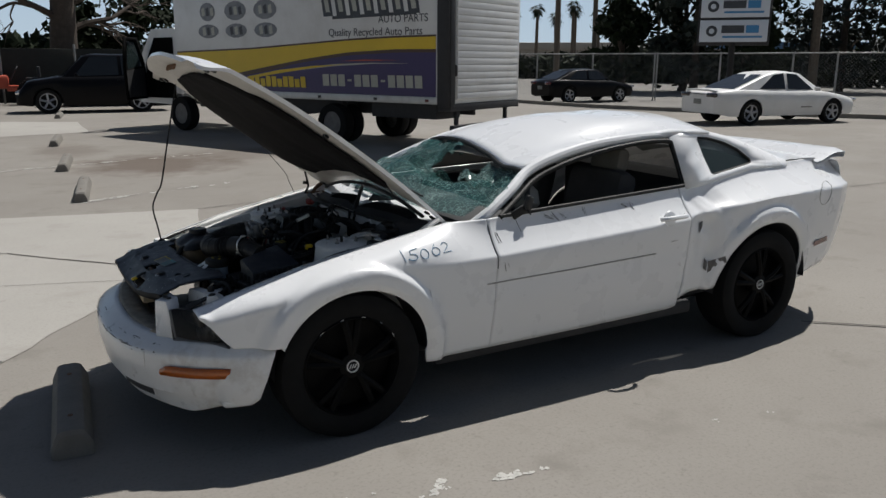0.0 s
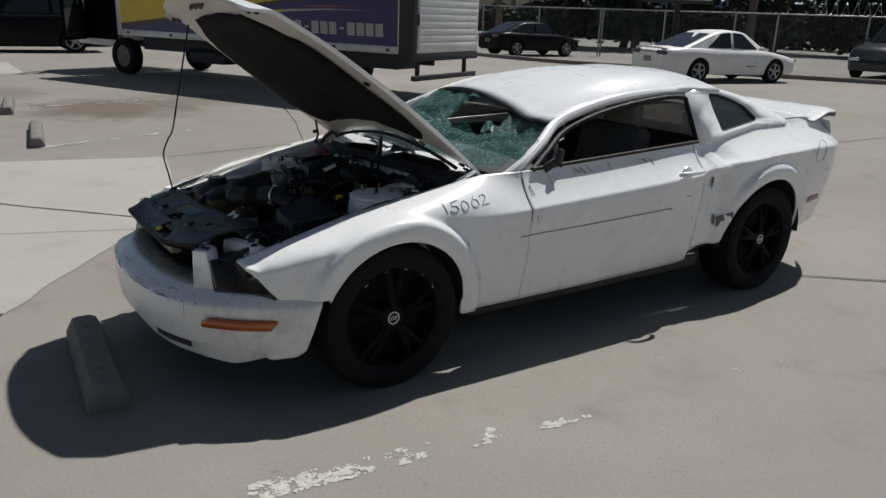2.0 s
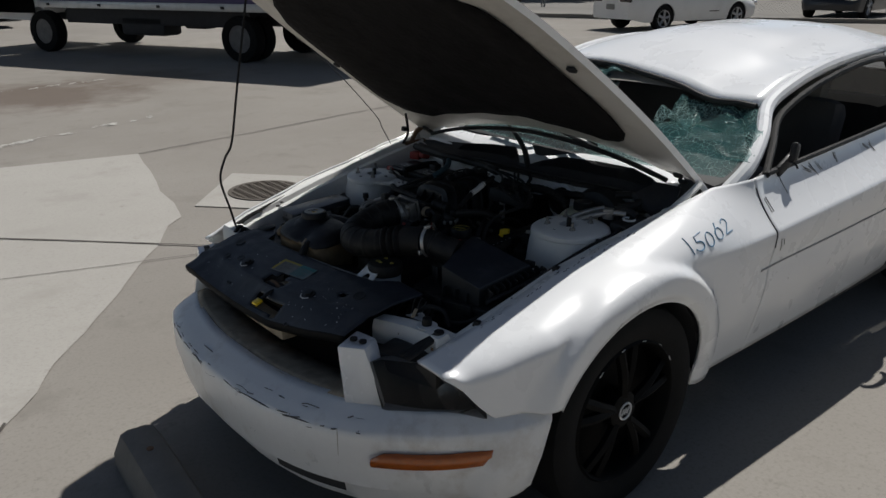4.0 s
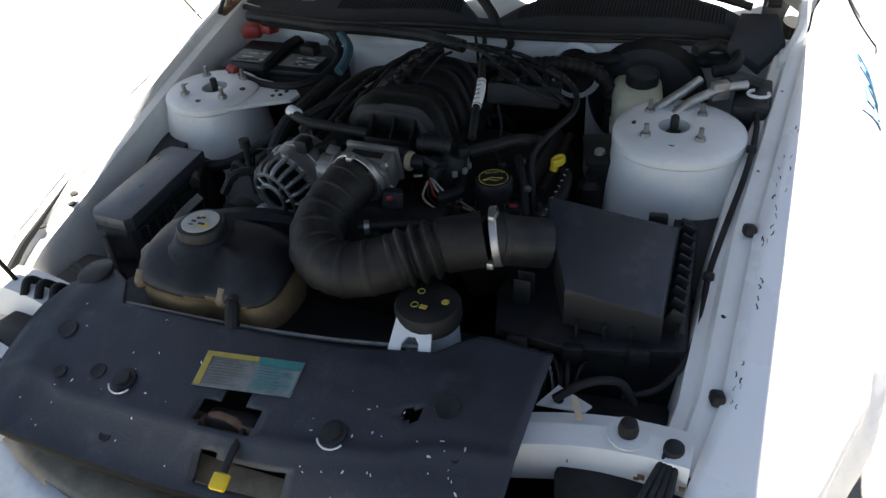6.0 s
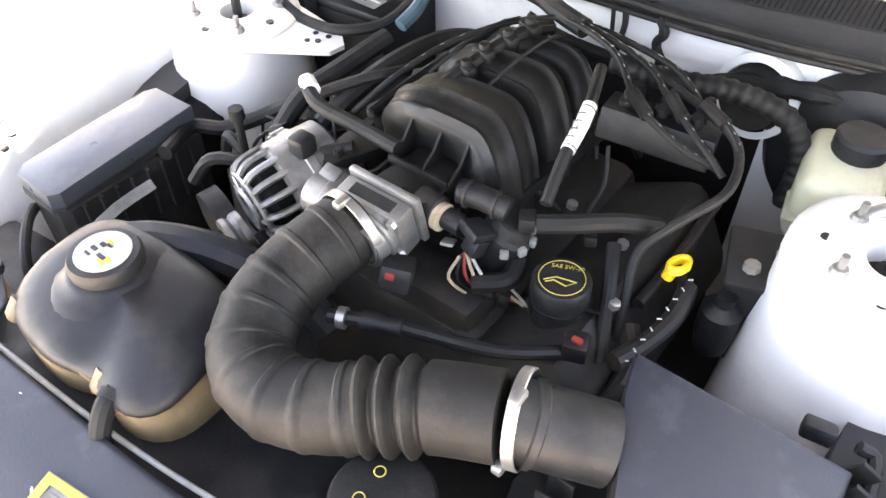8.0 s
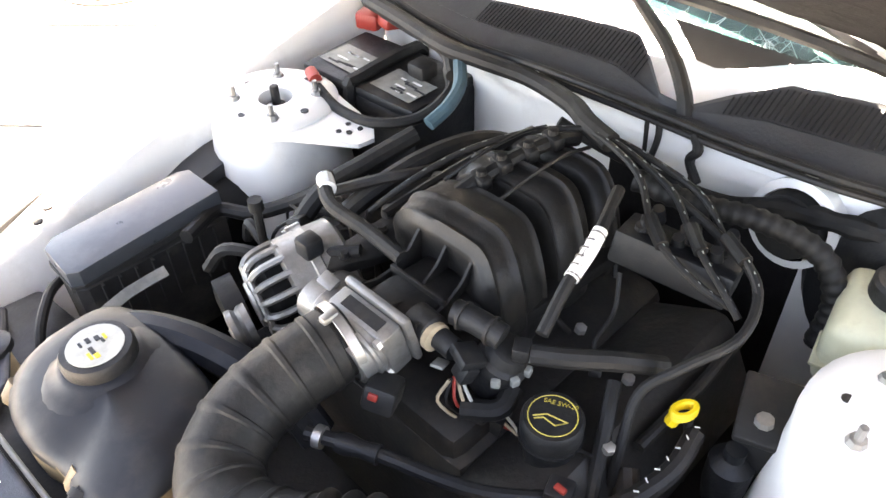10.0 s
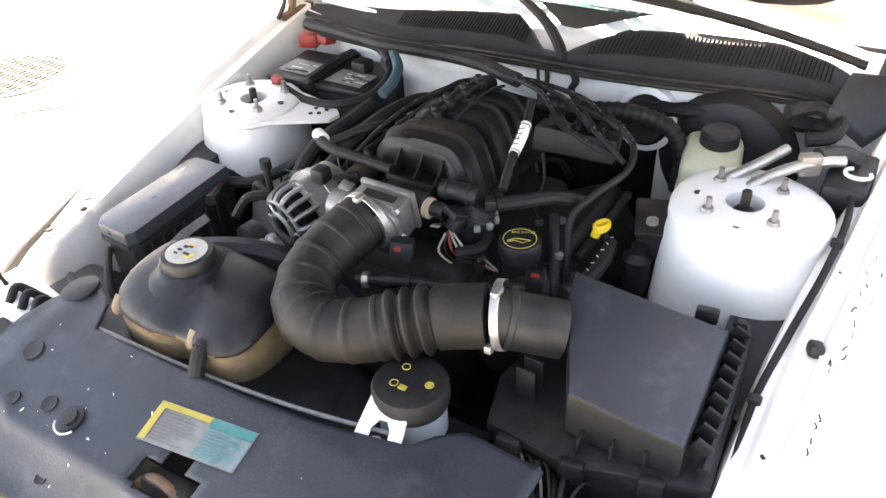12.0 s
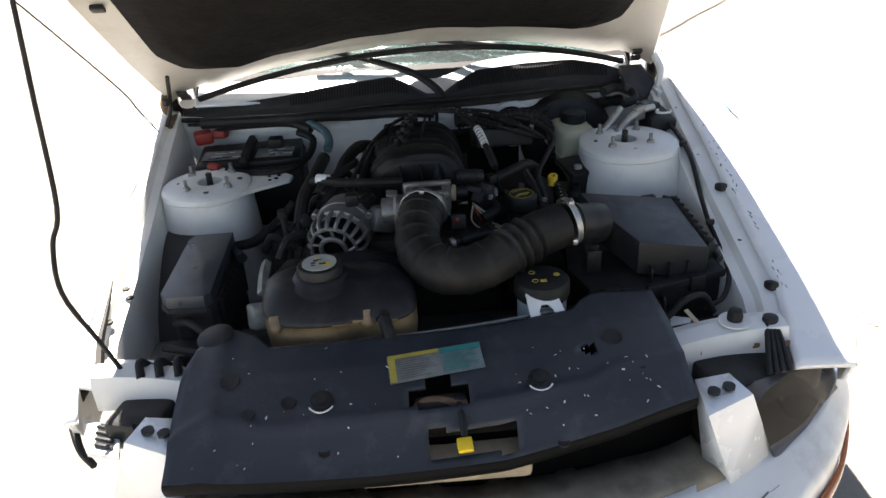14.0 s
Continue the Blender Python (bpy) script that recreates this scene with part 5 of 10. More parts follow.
# strut towers
for cx, cy, cz, sgn in ((0.105, -0.525, 0.825, -1), (0.078, 0.533, 0.795, 1)):
    b = bmesh.new()
    seg = 36
    rings = []
    wide = 1.12 if sgn < 0 else 0.97
    secs = [(0.094, 0.003, 1.0), (0.104, 0.0, 1.0), (0.108, -0.004, 1.01), (0.1085, -0.016, 1.02), (0.105, -0.020, 1.03), (0.108, -0.05, 1.06), (0.113, -0.12, 1.09), (0.120, -0.25, 1.13), (0.128, -0.42, 1.2)]
    secs = [(r * wide, dz, sq) for r, dz, sq in secs]
    for r, dz, sq in secs:
        ring = []
        for i in range(seg):
            a = 2 * math.pi * i / seg
            c, s = math.cos(a), math.sin(a)
            p = 2 + 2.2 * (sq - 1) / 0.3
            k = (abs(c) ** p + abs(s) ** p) ** (-1 / p)
            out = max(0.0, s * sgn) * (0.02 - dz * 0.10)
            ring.append(b.verts.new((cx + c * r * k * 1.05, cy + s * r * k * 0.95 + sgn * out, cz + dz)))
        rings.append(ring)
    for ra, rb in zip(rings, rings[1:]):
        for i in range(seg):
            b.faces.new((ra[i], rb[i], rb[(i + 1) % seg], ra[(i + 1) % seg]))
    hole = [b.verts.new((cx + 0.030 * math.cos(2 * math.pi * i / seg), cy + 0.030 * math.sin(2 * math.pi * i / seg), cz + 0.006)) for i in range(seg)]
    mid = [b.verts.new((cx + 0.052 * math.cos(2 * math.pi * i / seg), cy + 0.052 * math.sin(2 * math.pi * i / seg), cz + 0.010)) for i in range(seg)]
    deep = [b.verts.new((cx + 0.030 * math.cos(2 * math.pi * i / seg), cy + 0.030 * math.sin(2 * math.pi * i / seg), cz - 0.03)) for i in range(seg)]
    for ra, rb in ((rings[0], mid), (mid, hole), (hole, deep)):
        for i in range(seg):
            b.faces.new((ra[i], ra[(i + 1) % seg], rb[(i + 1) % seg], rb[i]))
    tower = part("strut_tower", b, M["bay_white"], car, "white strut tower with bolted top mount", sharp=30)
    turned("mount", (cx, cy, cz - 0.028), (0, 0, 1), [(0.034, 0), (0.034, 0.004)], M["rubber"], tower)
    turned("strut_nut", (cx, cy, cz - 0.024), (0, 0, 1), [(0.016, 0), (0.016, 0.016), (0.008, 0.018), (0.008, 0.05), (0.006, 0.052)], M["dark"], tower, seg=8)
    for a in (50, 140, 230, 320):
        px, py = cx + 0.070 * math.cos(radians(a)), cy + 0.070 * math.sin(radians(a))
        turned("stud", (px, py, cz + 0.004), (0, 0, 1), [(0.012, 0), (0.011, 0.003), (0.009, 0.010), (0.005, 0.011), (0.0045, 0.028)], M["alu"], tower, seg=8)
    for a in (5, 95, 185, 275):
        px, py = cx + 0.074 * math.cos(radians(a)), cy + 0.074 * math.sin(radians(a))
        turned("mount_hole", (px, py, cz + 0.003), (0, 0, 1), [(0.007, 0), (0.007, 0.004)], M["plastic"], tower, seg=10)
    if sgn > 0:
        b = bmesh.new()
        prism(b, [(cx - 0.07, cy - 0.08, 0.79), (cx + 0.02, cy - 0.195, 0.782), (cx + 0.05, cy - 0.20, 0.782), (cx + 0.075, cy - 0.17, 0.785), (cx + 0.09, cy - 0.06, 0.79)], -0.008, 0.0)
        plate = part("tower_brace", b, M["bay_white"], tower)
        for dx, dy in ((0.03, -0.16), (0.05, -0.165), (0.045, -0.14), (0.02, -0.145)):
            turned("brace_hole", (cx + dx, cy + dy, 0.783), (0, 0, 1), [(0.005, 0), (0.005, 0.0035)], M["plastic"], tower, seg=8)
    else:
        b = bmesh.new()
        box(b, (0.075, -0.395, 0.775), (0.09, 0.07, 0.012), 0.004, rot(0, -10, 20))
        box(b, (0.045, -0.40, 0.70), (0.012, 0.05, 0.15), 0.004)
        br = part("tower_bracket", b, M["dark"], tower)
        for dx in (0.055, 0.095):
            turned("stud", (dx, -0.395 - (dx - 0.055) * 0.6, 0.778), (0, 0, 1), [(0.011, 0), (0.01, 0.008)], M["steel"], tower, seg=8)

# radiator cover
CF = [(-0.447, -0.724), (-0.3, -0.757), (-0.1, -0.786), (0.1, -0.795), (0.3, -0.800), (0.468, -0.803)]


def cover_top(x, y):
    return lerp([(-0.83, 0.622), (-0.78, 0.640), (-0.70, 0.676), (-0.62, 0.700), (-0.55, 0.711), (-0.43, 0.711)], x) - 0.030 * sm(-0.71, -0.79, x) * max(0.0, 1 - (y / 0.45) ** 2)


b = bmesh.new()
REAR = [(-0.43, -0.44), (-0.372, -0.437), (-0.32, -0.435), (-0.288, -0.462), (-0.265, -0.495), (-0.13, -0.527), (0.0, -0.54), (0.2, -0.548), (0.308, -0.553), (0.345, -0.50), (0.40, -0.475), (0.445, -0.535), (0.468, -0.62)]


def cover_pt(u, v):
    """u: across from the driver's side, v: from the rear to the front edge."""
    y = -0.44 + 0.90 * u
    xr, xf = lerp(REAR, y * (0.99 if y < 0 else 1)), lerp(CF, y)
    x = xr + (xf - xr) * v
    ridge = 0.006 * math.exp(-((v - 0.70) / 0.04) ** 2) + 0.004 * math.exp(-((y - 0.40) / 0.02) ** 2)
    return (x, y, cover_top(x, y) + ridge - 0.004 * (abs(y) / 0.45) ** 2)


us = sorted(set([round(u, 4) for u in steps(0, 1, 60)] + [round((y + 0.44) / 0.90, 4) for y in (-0.372, -0.32, -0.288, -0.265, 0.308, 0.345, 0.40, 0.445)]))
us = [u for u in us if 0 <= u <= 1]
vs2 = steps(0, 1, 34)
rows = grid(b, cover_pt, us, vs2, flip=False)
cut = []
for f in b.faces:
    c = f.calc_center_median()
    latch_hole = (-0.715 < c.x < -0.672 and -0.055 < c.y < 0.062) or (-0.672 <= c.x < -0.645 and -0.02 < c.y < 0.022) or (-0.775 < c.x < -0.742 and -0.125 < c.y < 0.02)
    square = -0.622 < c.x < -0.603 and -0.287 < c.y < -0.262
    if latch_hole or square:
        cut.append(f)
bmesh.ops.delete(b, geom=cut, context="FACES")
# folded front lip
lip = [[b.verts.new((x + dx, y, z + dz)) for dx, dz in ((0, 0), (-0.003, -0.007), (0.000, -0.020), (0.008, -0.032))] for x, y, z in (cover_pt(u, 1.0) for u in us)]
for ra, rb in zip(lip, lip[1:]):
    for i in range(3):
        b.faces.new((ra[i], rb[i], rb[i + 1], ra[i + 1])).material_index = 1
bmesh.ops.remove_doubles(b, verts=b.verts, dist=0.0004)
bmesh.ops.recalc_face_normals(b, faces=b.faces)
cover = part("radiator_cover", b, [M["cover"], M["rim"]], car, "dusty blue-black plastic radiator cover with scuffs", sharp=40)
solid(cover, 0.006)
for x, y in ((-0.684, 0.205), (-0.673, -0.175)):
    turned("push_clip", (x, y, cover_top(x, y) + 0.001), (-0.3, 0, 1), [(0.020, 0), (0.020, 0.003), (0.013, 0.004), (0.013, 0.010), (0.004, 0.011)], M["plastic"], cover)
    bmx = bmesh.new()
    tube(bmx, [(x - 0.004 + 0.023 * math.cos(radians(a)), y + 0.023 * math.sin(radians(a)), cover_top(x + 0.02 * math.cos(radians(a)), y) + 0.003) for a in steps(120, 240, 10)], 0.0016, 5, 1, smooth=False)
    part("clip_rim", bmx, M["tape"], cover, "white worn rim round a clip")
for x, y, r in ((-0.629, 0.37, 0.018), (-0.682, 0.262, 0.014), (-0.589, -0.322, 0.020), (-0.76, 0.20, 0.010), (-0.77, -0.20, 0.010), (-0.66, -0.36, 0.006), (-0.70, 0.33, 0.012)):
    turned("moulded_pad", (x, y, cover_top(x, y) - 0.001), (-0.3, 0, 1), [(r, 0), (r * 0.95, 0.002), (r * 0.6, 0.001)], M["plastic"], cover)
rnd = random.Random(21)
for k in range(70):
    y = rnd.uniform(-0.40, 0.42)
    xf = lerp(CF, y)
    x = rnd.uniform(xf + 0.015, xf + 0.11) if k % 3 else rnd.uniform(xf + 0.02, -0.56)
    if (-0.78 < x < -0.64 and -0.13 < y < 0.065):
        continue
    bmx = bmesh.new()
    r = rnd.uniform(0.0006, 0.0017)
    st = rnd.uniform(1, 3.5)
    a0 = rnd.uniform(0, 6.28)
    bmx.faces.new([bmx.verts.new((x + r * (math.cos(a) * math.cos(a0) - st * math.sin(a) * math.sin(a0)) * rnd.uniform(0.7, 1.1), y + r * (math.cos(a) * math.sin(a0) + st * math.sin(a) * math.cos(a0)),
                                  cover_top(x, y) + 0.0105)) for a in steps(0, 5.24, 5)])
    for vtx in bmx.verts:
        vtx.co.z = cover_top(vtx.co.x, vtx.co.y) + 0.0015 + 0.006 * math.exp(-(((vtx.co.x - lerp(REAR, y)) / (xf - lerp(REAR, y)) - 0.70) / 0.04) ** 2) - 0.004 * (abs(y) / 0.45) ** 2 + 0.001
    bmx.faces.ensure_lookup_table()
    bmx.faces[0].normal_update()
    if bmx.faces[0].normal.z < 0:
        bmx.faces[0].normal_flip()
    part("scuff_mark", bmx, M["tape"], cover)


def decal(name, corners, lift, mat, parent, label=""):
    bmx = bmesh.new()
    q = [Vector(c) + Vector((0, 0, lift)) for c in corners]
    nx = 4
    grid(bmx, lambda u, v: (q[0].lerp(q[1], u)).lerp(q[3].lerp(q[2], u), v), steps(0, 1, nx), steps(0, 1, 2))
    bmesh.ops.recalc_face_normals(bmx, faces=bmx.faces)
    for f in bmx.faces:
        if f.normal.z < 0:
            f.normal_flip()
    return part(name, bmx, mat, parent, label)


def on_label(u, v):
    """u along the label towards the driver's side, v from its rear edge forwards."""
    a, c = Vector((-0.602, 0.092)), Vector((-0.580, -0.078))
    p = a.lerp(c, u) + Vector((-0.062, -0.006)) * v
    return (p.x, p.y, cover_top(p.x, p.y) + 0.0015)


lab = decal("warning_label", [on_label(0, 0), on_label(1, 0), on_label(1, 1), on_label(0, 1)], 0.001, M["label"], cover, "grey label with yellow and teal headers")
decal("label_header", [on_label(0.01, 0.02), on_label(0.55, 0.02), on_label(0.55, 0.17), on_label(0.01, 0.17)], 0.0022, M["labelyellow"], cover)
decal("label_header", [on_label(0.01, 0.17), on_label(0.08, 0.17), on_label(0.08, 0.97), on_label(0.01, 0.97)], 0.0022, M["labelyellow"], cover)
decal("label_header", [on_label(0.56, 0.02), on_label(0.99, 0.02), on_label(0.99, 0.26), on_label(0.56, 0.26)], 0.0022, M["teal"], cover)
decal("label_panel", [on_label(0.56, 0.27), on_label(0.99, 0.27), on_label(0.99, 0.97), on_label(0.56, 0.97)], 0.0018, M["labelpanel"], cover)
for k in range(9):
    v0 = 0.24 + k * 0.08
    for u0, u1 in ((0.11, 0.11 + rnd.uniform(0.2, 0.4)), (0.59, 0.59 + rnd.uniform(0.2, 0.36))):
        decal("text_bar", [on_label(u0, v0), on_label(u1, v0), on_label(u1, v0 + 0.03), on_label(u0, v0 + 0.03)], 0.0026, M["scuff"] if u0 < 0.5 else M["teal"], cover)

# latch under the cover
b = bmesh.new()
box(b, (-0.70, 0.0, 0.568), (0.125, 0.30, 0.05), 0.01)
latch = part("latch_carrier", b, M["tan"], car, "dusty tan latch carrier under the cover")
boxpart("latch_body", (-0.688, 0.0, 0.645), (0.035, 0.09, 0.05), M["dark"], latch, 0.008, rot(0, 15, 5))
hose("latch_bar", [(-0.70, 0.05, 0.655), (-0.69, 0.02, 0.668), (-0.695, -0.045, 0.66)], 0.008, M["rust"], latch)
hose("release_lever", [(-0.70, -0.03, 0.665), (-0.735, -0.034, 0.662), (-0.765, -0.034, 0.648)], 0.006, M["plastic"], latch)
boxpart("release_tab", (-0.778, -0.034, 0.642), (0.026, 0.026, 0.010), M["yellow"], latch, 0.003, rot(0, -18, 4), "yellow hood release tab")

# grille opening: black sheet painted as its shade, and tan inner lip of the bumper
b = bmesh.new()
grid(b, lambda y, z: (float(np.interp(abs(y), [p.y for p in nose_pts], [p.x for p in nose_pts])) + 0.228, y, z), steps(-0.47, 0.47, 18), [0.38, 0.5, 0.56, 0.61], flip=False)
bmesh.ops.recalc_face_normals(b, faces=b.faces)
part("grille_shade", b, M["pit"], car)
b = bmesh.new()
NOSEX = [(p.y, p.x) for p in nose_pts]
inlip = lambda y, k: (lerp(NOSEX, abs(y)) + (0.100, 0.122, 0.17, 0.222)[int(k)] + (0.007 * (math.sin(y * 48) > 0.7) + 0.003 * math.sin(y * 31) if int(k) == 3 else 0), y * (1, 0.985, 0.96, 0.94)[int(k)], (0.500, 0.508, 0.503, 0.497)[int(k)] + 0.004 * noise.noise(Vector((y * 6, k, 0))))  # noqa: E731
grid(b, inlip, steps(-0.50, 0.50, 110), range(4))
bmesh.ops.recalc_face_normals(b, faces=b.faces)
solid(part("bumper_lip", b, M["lip"], car, "dirty tan inner lip of the bumper opening"), 0.004, 0)

# front crossmember ends (white, beside the cover)
for sgn in (-1, 1):
    b = bmesh.new()
    pr = [(-0.035, 0.0), (-0.028, 0.022), (0.01, 0.026), (0.016, 0.012), (0.045, 0.010), (0.045, -0.03), (-0.035, -0.05)]
    us2 = steps(0.40, 0.64 if sgn > 0 else 0.665, 10)
    rws = [[b.verts.new((-0.55 + dx + 0.10 * (0.70 - y) * -0.5 + 0.02 * math.sin((y - 0.4) * 10), sgn * y, 0.652 + dz + 0.10 * (y - 0.55))) for dx, dz in pr] for y in us2]
    for ra, rb in zip(rws, rws[1:]):
        for i in range(len(pr)):
            j = (i + 1) % len(pr)
            b.faces.new((ra[i], ra[j], rb[j], rb[i]))
    b.faces.new(rws[0])
    b.faces.new(rws[-1][::-1])
    bmesh.ops.recalc_face_normals(b, faces=b.faces)
    cross = part("crossmember", b, M["bay_white"], car, "white crossmember end with rust-stained seam", sharp=30)
    if sgn < 0:
        turned("grommet_washer", (-0.535, -0.575, 0.680), (0, 0, 1), [(0.030, 0), (0.030, 0.004), (0.018, 0.005)], M["tape"], cross)
        turned("grommet", (-0.535, -0.575, 0.684), (0, 0, 1), [(0.014, 0), (0.015, 0.010), (0.012, 0.022), (0.005, 0.024)], M["rubber"], cross)
    else:
        for k in range(4):
            yy = 0.44 + 0.035 * k
            hose("wire_clip", [(-0.52, yy, 0.665), (-0.54, yy + 0.01, 0.69), (-0.565, yy + 0.005, 0.672)], 0.008, M["rubber"], cross)
    # black comb-shaped lamp retainer
    if sgn < 0:
        for k in range(4):
            hose("retainer_rib", [(-0.55, -0.632 - 0.005 * k, 0.682), (-0.60, -0.615 - 0.010 * k, 0.662), (-0.65, -0.60 - 0.013 * k, 0.640)], 0.0052, M["plastic"], cross)
        turned("retainer_head", (-0.545, -0.64, 0.683), (0, 0, 1), [(0.015, 0), (0.014, 0.009), (0.006, 0.011)], M["plastic"], cross)
    else:
        b = bmesh.new()
        prism(b, [(-0.575, 0.672, 0), (-0.610, 0.592, 0), (-0.690, 0.570, 0), (-0.672, 0.632, 0)], 0.588, 0.598)
        plate = part("lamp_mount", b, M["bay_white"], car, "white broken lamp mount", sharp=30)
        for k in range(4):
            a = Vector((-0.607 - 0.017 * k, 0.632 - 0.004 * k, 0.602))
            hose("mount_slot", [a, a + Vector((-0.012, -0.034, 0))], 0.0045, M["plastic"], plate, seg=6, n=1)
        # black tube drawn for the dark gap round the lamp opening
        hose("lamp_gap_arc", [(-0.475, 0.690, 0.615), (-0.512, 0.706, 0.590), (-0.535, 0.713, 0.565), (-0.572, 0.698, 0.555), (-0.598, 0.682, 0.535), (-0.630, 0.650, 0.530)], lambda t: 0.011 - 0.004 * t, M["rubber"], car, "black arc drawn for the dark gap of the missing headlamp", seg=8)
        hose("fender_gap", [(x, lerp(EDGE_Y, x) - 0.024 - 0.01 * math.sin(9 * x), lerp(EDGE_Z, x) - 0.013) for x in steps(-0.26, -0.52, 8)], lambda t: 0.002 + 0.008 * t, M["rubber"], car, "dark open seam beside the bent ledge", seg=6, n=2)
        for x, y in ((-0.31, 0.642), (-0.335, 0.628), (-0.40, 0.655)):
            turned("ledge_hole", (x, y, lerp(EDGE_Z, x) - 0.020), (0, 0, 1), [(0.008, 0), (0.008, 0.004)], M["dark"], car, seg=12)
        hose("hood_cable", [(0.291, 0.702, 0.87), (0.27, 0.735, 0.94), (0.25, 0.76, 1.0), (0.1, 0.84, 1.2), (-0.1, 0.90, 1.4)], 0.002, M["rubber"], car, "thin washer line hanging beside the hood", seg=5)
    boxpart("lamp_shell", (-0.60, -0.60 if sgn < 0 else 0.55, 0.60), (0.10, 0.22 if sgn < 0 else 0.10, 0.06), M["plastic"], car, 0.01, rot(0, 0, sgn * -14))
for k in range(6):
    y = rnd.uniform(-0.66, -0.45)
    boxpart("rust_spot", (-0.585 + 0.03 * (0.7 + y) + rnd.uniform(-0.003, 0.003), y, 0.648 + 0.10 * (-y - 0.55)), (0.004, rnd.uniform(0.004, 0.014), rnd.uniform(0.003, 0.01)), M["rust"], car, 0.001)

# radiator shroud
b = bmesh.new()
grid(b, lambda x, y: (x, y, lerp([(-0.56, 0.69), (-0.50, 0.672), (-0.36, 0.64), (-0.33, 0.5)], x)), steps(-0.56, -0.33, 10), steps(-0.33, 0.40, 14), flip=True)
shroud = part("fan_shroud", b, M["plastic"], car, "black radiator fan shroud")
# grey tube: light caught on the dark shroud edge, put into the colour
hose("shroud_edge_glint", [(-0.545, 0.33, 0.700), (-0.535, 0.1, 0.702), (-0.515, -0.08, 0.702), (-0.48, -0.25, 0.700)], 0.0035, M["label"], shroud)
hose("upper_radiator_hose", [(-0.365, 0.300, 0.735), (-0.335, 0.250, 0.745), (-0.305, 0.190, 0.742), (-0.280, 0.120, 0.728), (-0.262, 0.060, 0.700), (-0.255, 0.02, 0.66)], 0.026, M["tank"], car, "thick grey-black radiator hose")

# dark box and wires added as clutter to darken the place under the fuse box
boxpart("clutter_box", (-0.455, 0.495, 0.585), (0.15, 0.16, 0.12), M["plastic"], car, 0.012, rot(0, 8, 6))
for k in (0, 3):
    hose("harness_wire", [(-0.36 - 0.03 * k, 0.54, 0.66), (-0.39 - 0.025 * k, 0.50, 0.675 - 0.005 * k), (-0.43 - 0.02 * k, 0.45, 0.66), (-0.45 - 0.01 * k, 0.41, 0.62)], 0.008, M["rubber"], car)

# coolant tank
M["tank_foot"] = material("cloudy_pale_plastic", (0.42, 0.39, 0.30), 0.5, vary=0.2, scale=20, dirt=(0.15, 0.11, 0.07), dirt_amount=0.5, dirt_scale=20)
b = bmesh.new()


TANK = [(0.60, 0.80), (0.625, 0.92), (0.66, 0.98), (0.69, 1.0), (0.715, 1.0), (0.732, 0.985), (0.736, 1.005), (0.742, 1.005), (0.752, 0.975), (0.760, 0.92), (0.767, 0.83), (0.771, 0.70), (0.774, 0.5), (0.775, 0.25), (0.776, 0.02)]


def tank_pt(u, k):
    z, r = TANK[k]
    c, s = math.cos(u), math.sin(u)
    p = 3.6
    q = (abs(c) ** p + abs(s) ** p) ** (-1 / p)
    x, y = c * q * 0.100 * r, s * q * 0.150 * r
    high = sm(0.70, 0.77, z)
    front = sm(0.0, 0.10, -x)
    # two lobes in front with a hollow between them
    x += 0.022 * math.exp(-((y + 0.035) / 0.035) ** 2) * sm(0.3, 0.9, -c) * (1 - 0.6 * high)
    z -= 0.016 * front * high + 0.010 * high * math.exp(-((y + 0.035) / 0.04) ** 2) * front
    z += 0.008 * high * math.exp(-((x - 0.015) ** 2 + (y - 0.03) ** 2) / 0.004)
    return (-0.425 + x, 0.185 + y + x * 0.12, z)


us3 = steps(0, 2 * math.pi, 48)
rws = [[b.verts.new(tank_pt(u, k)) for u in us3[:-1]] for k in range(len(TANK))]
for ra, rb in zip(rws, rws[1:]):
    for i in range(48):
        b.faces.new((ra[i], ra[(i + 1) % 48], rb[(i + 1) % 48], rb[i]))
b.faces.new(rws[-1])
bmesh.ops.recalc_face_normals(b, faces=b.faces)
for f in b.faces:
    if f.calc_center_median().z < 0.729:
        f.material_index = 1
tank = part("coolant_tank", b, [M["tank"], M["tank_low"]], car, "black-topped coolant tank with tan underside", sharp=50)
turned("tank_neck", (-0.41, 0.217, 0.758), (0, 0, 1), [(0.078, 0.004), (0.066, 0.014), (0.056, 0.018), (0.052, 0.024), (0.044, 0.028)], M["tank"], tank, seg=28)
cap = turned("tank_cap", (-0.41, 0.217, 0.776), (0, 0, 1), [(0.044, 0), (0.045, 0.004), (0.045, 0.022), (0.042, 0.028), (0.034, 0.029)], M["plastic"], tank, "black cap with a pale round label", seg=28)
turned("cap_label", (-0.41, 0.217, 0.8052), (0, 0, 1), [(0.034, 0), (0.034, 0.0012)], M["cream"], tank, seg=28)
for k in range(8):
    a = rnd.uniform(0, 6.28)
    r = rnd.uniform(0.004, 0.022)
    boxpart("print_bar", (-0.41 + r * math.cos(a), 0.217 + r * math.sin(a), 0.8072), (rnd.uniform(0.003, 0.006), rnd.uniform(0.006, 0.014), 0.0008), M["interior"] if k % 3 else M["yellow"], tank, 0)
for y in (0.30, 0.125):
    turned("tank_foot", (-0.508, y, 0.722), (-0.8, 0, -0.6), [(0.016, -0.02), (0.013, 0.002), (0.008, 0.008), (0.003, 0.010)], M["tank_low"], tank, "stained moulded tank foot", seg=12)
hose("overflow_hose", [(-0.500, 0.100, 0.735), (-0.525, 0.092, 0.728), (-0.545, 0.085, 0.700), (-0.552, 0.080, 0.650), (-0.552, 0.080, 0.610)], 0.0125, M["rubber"], tank, "black overflow hose hanging from the tank")
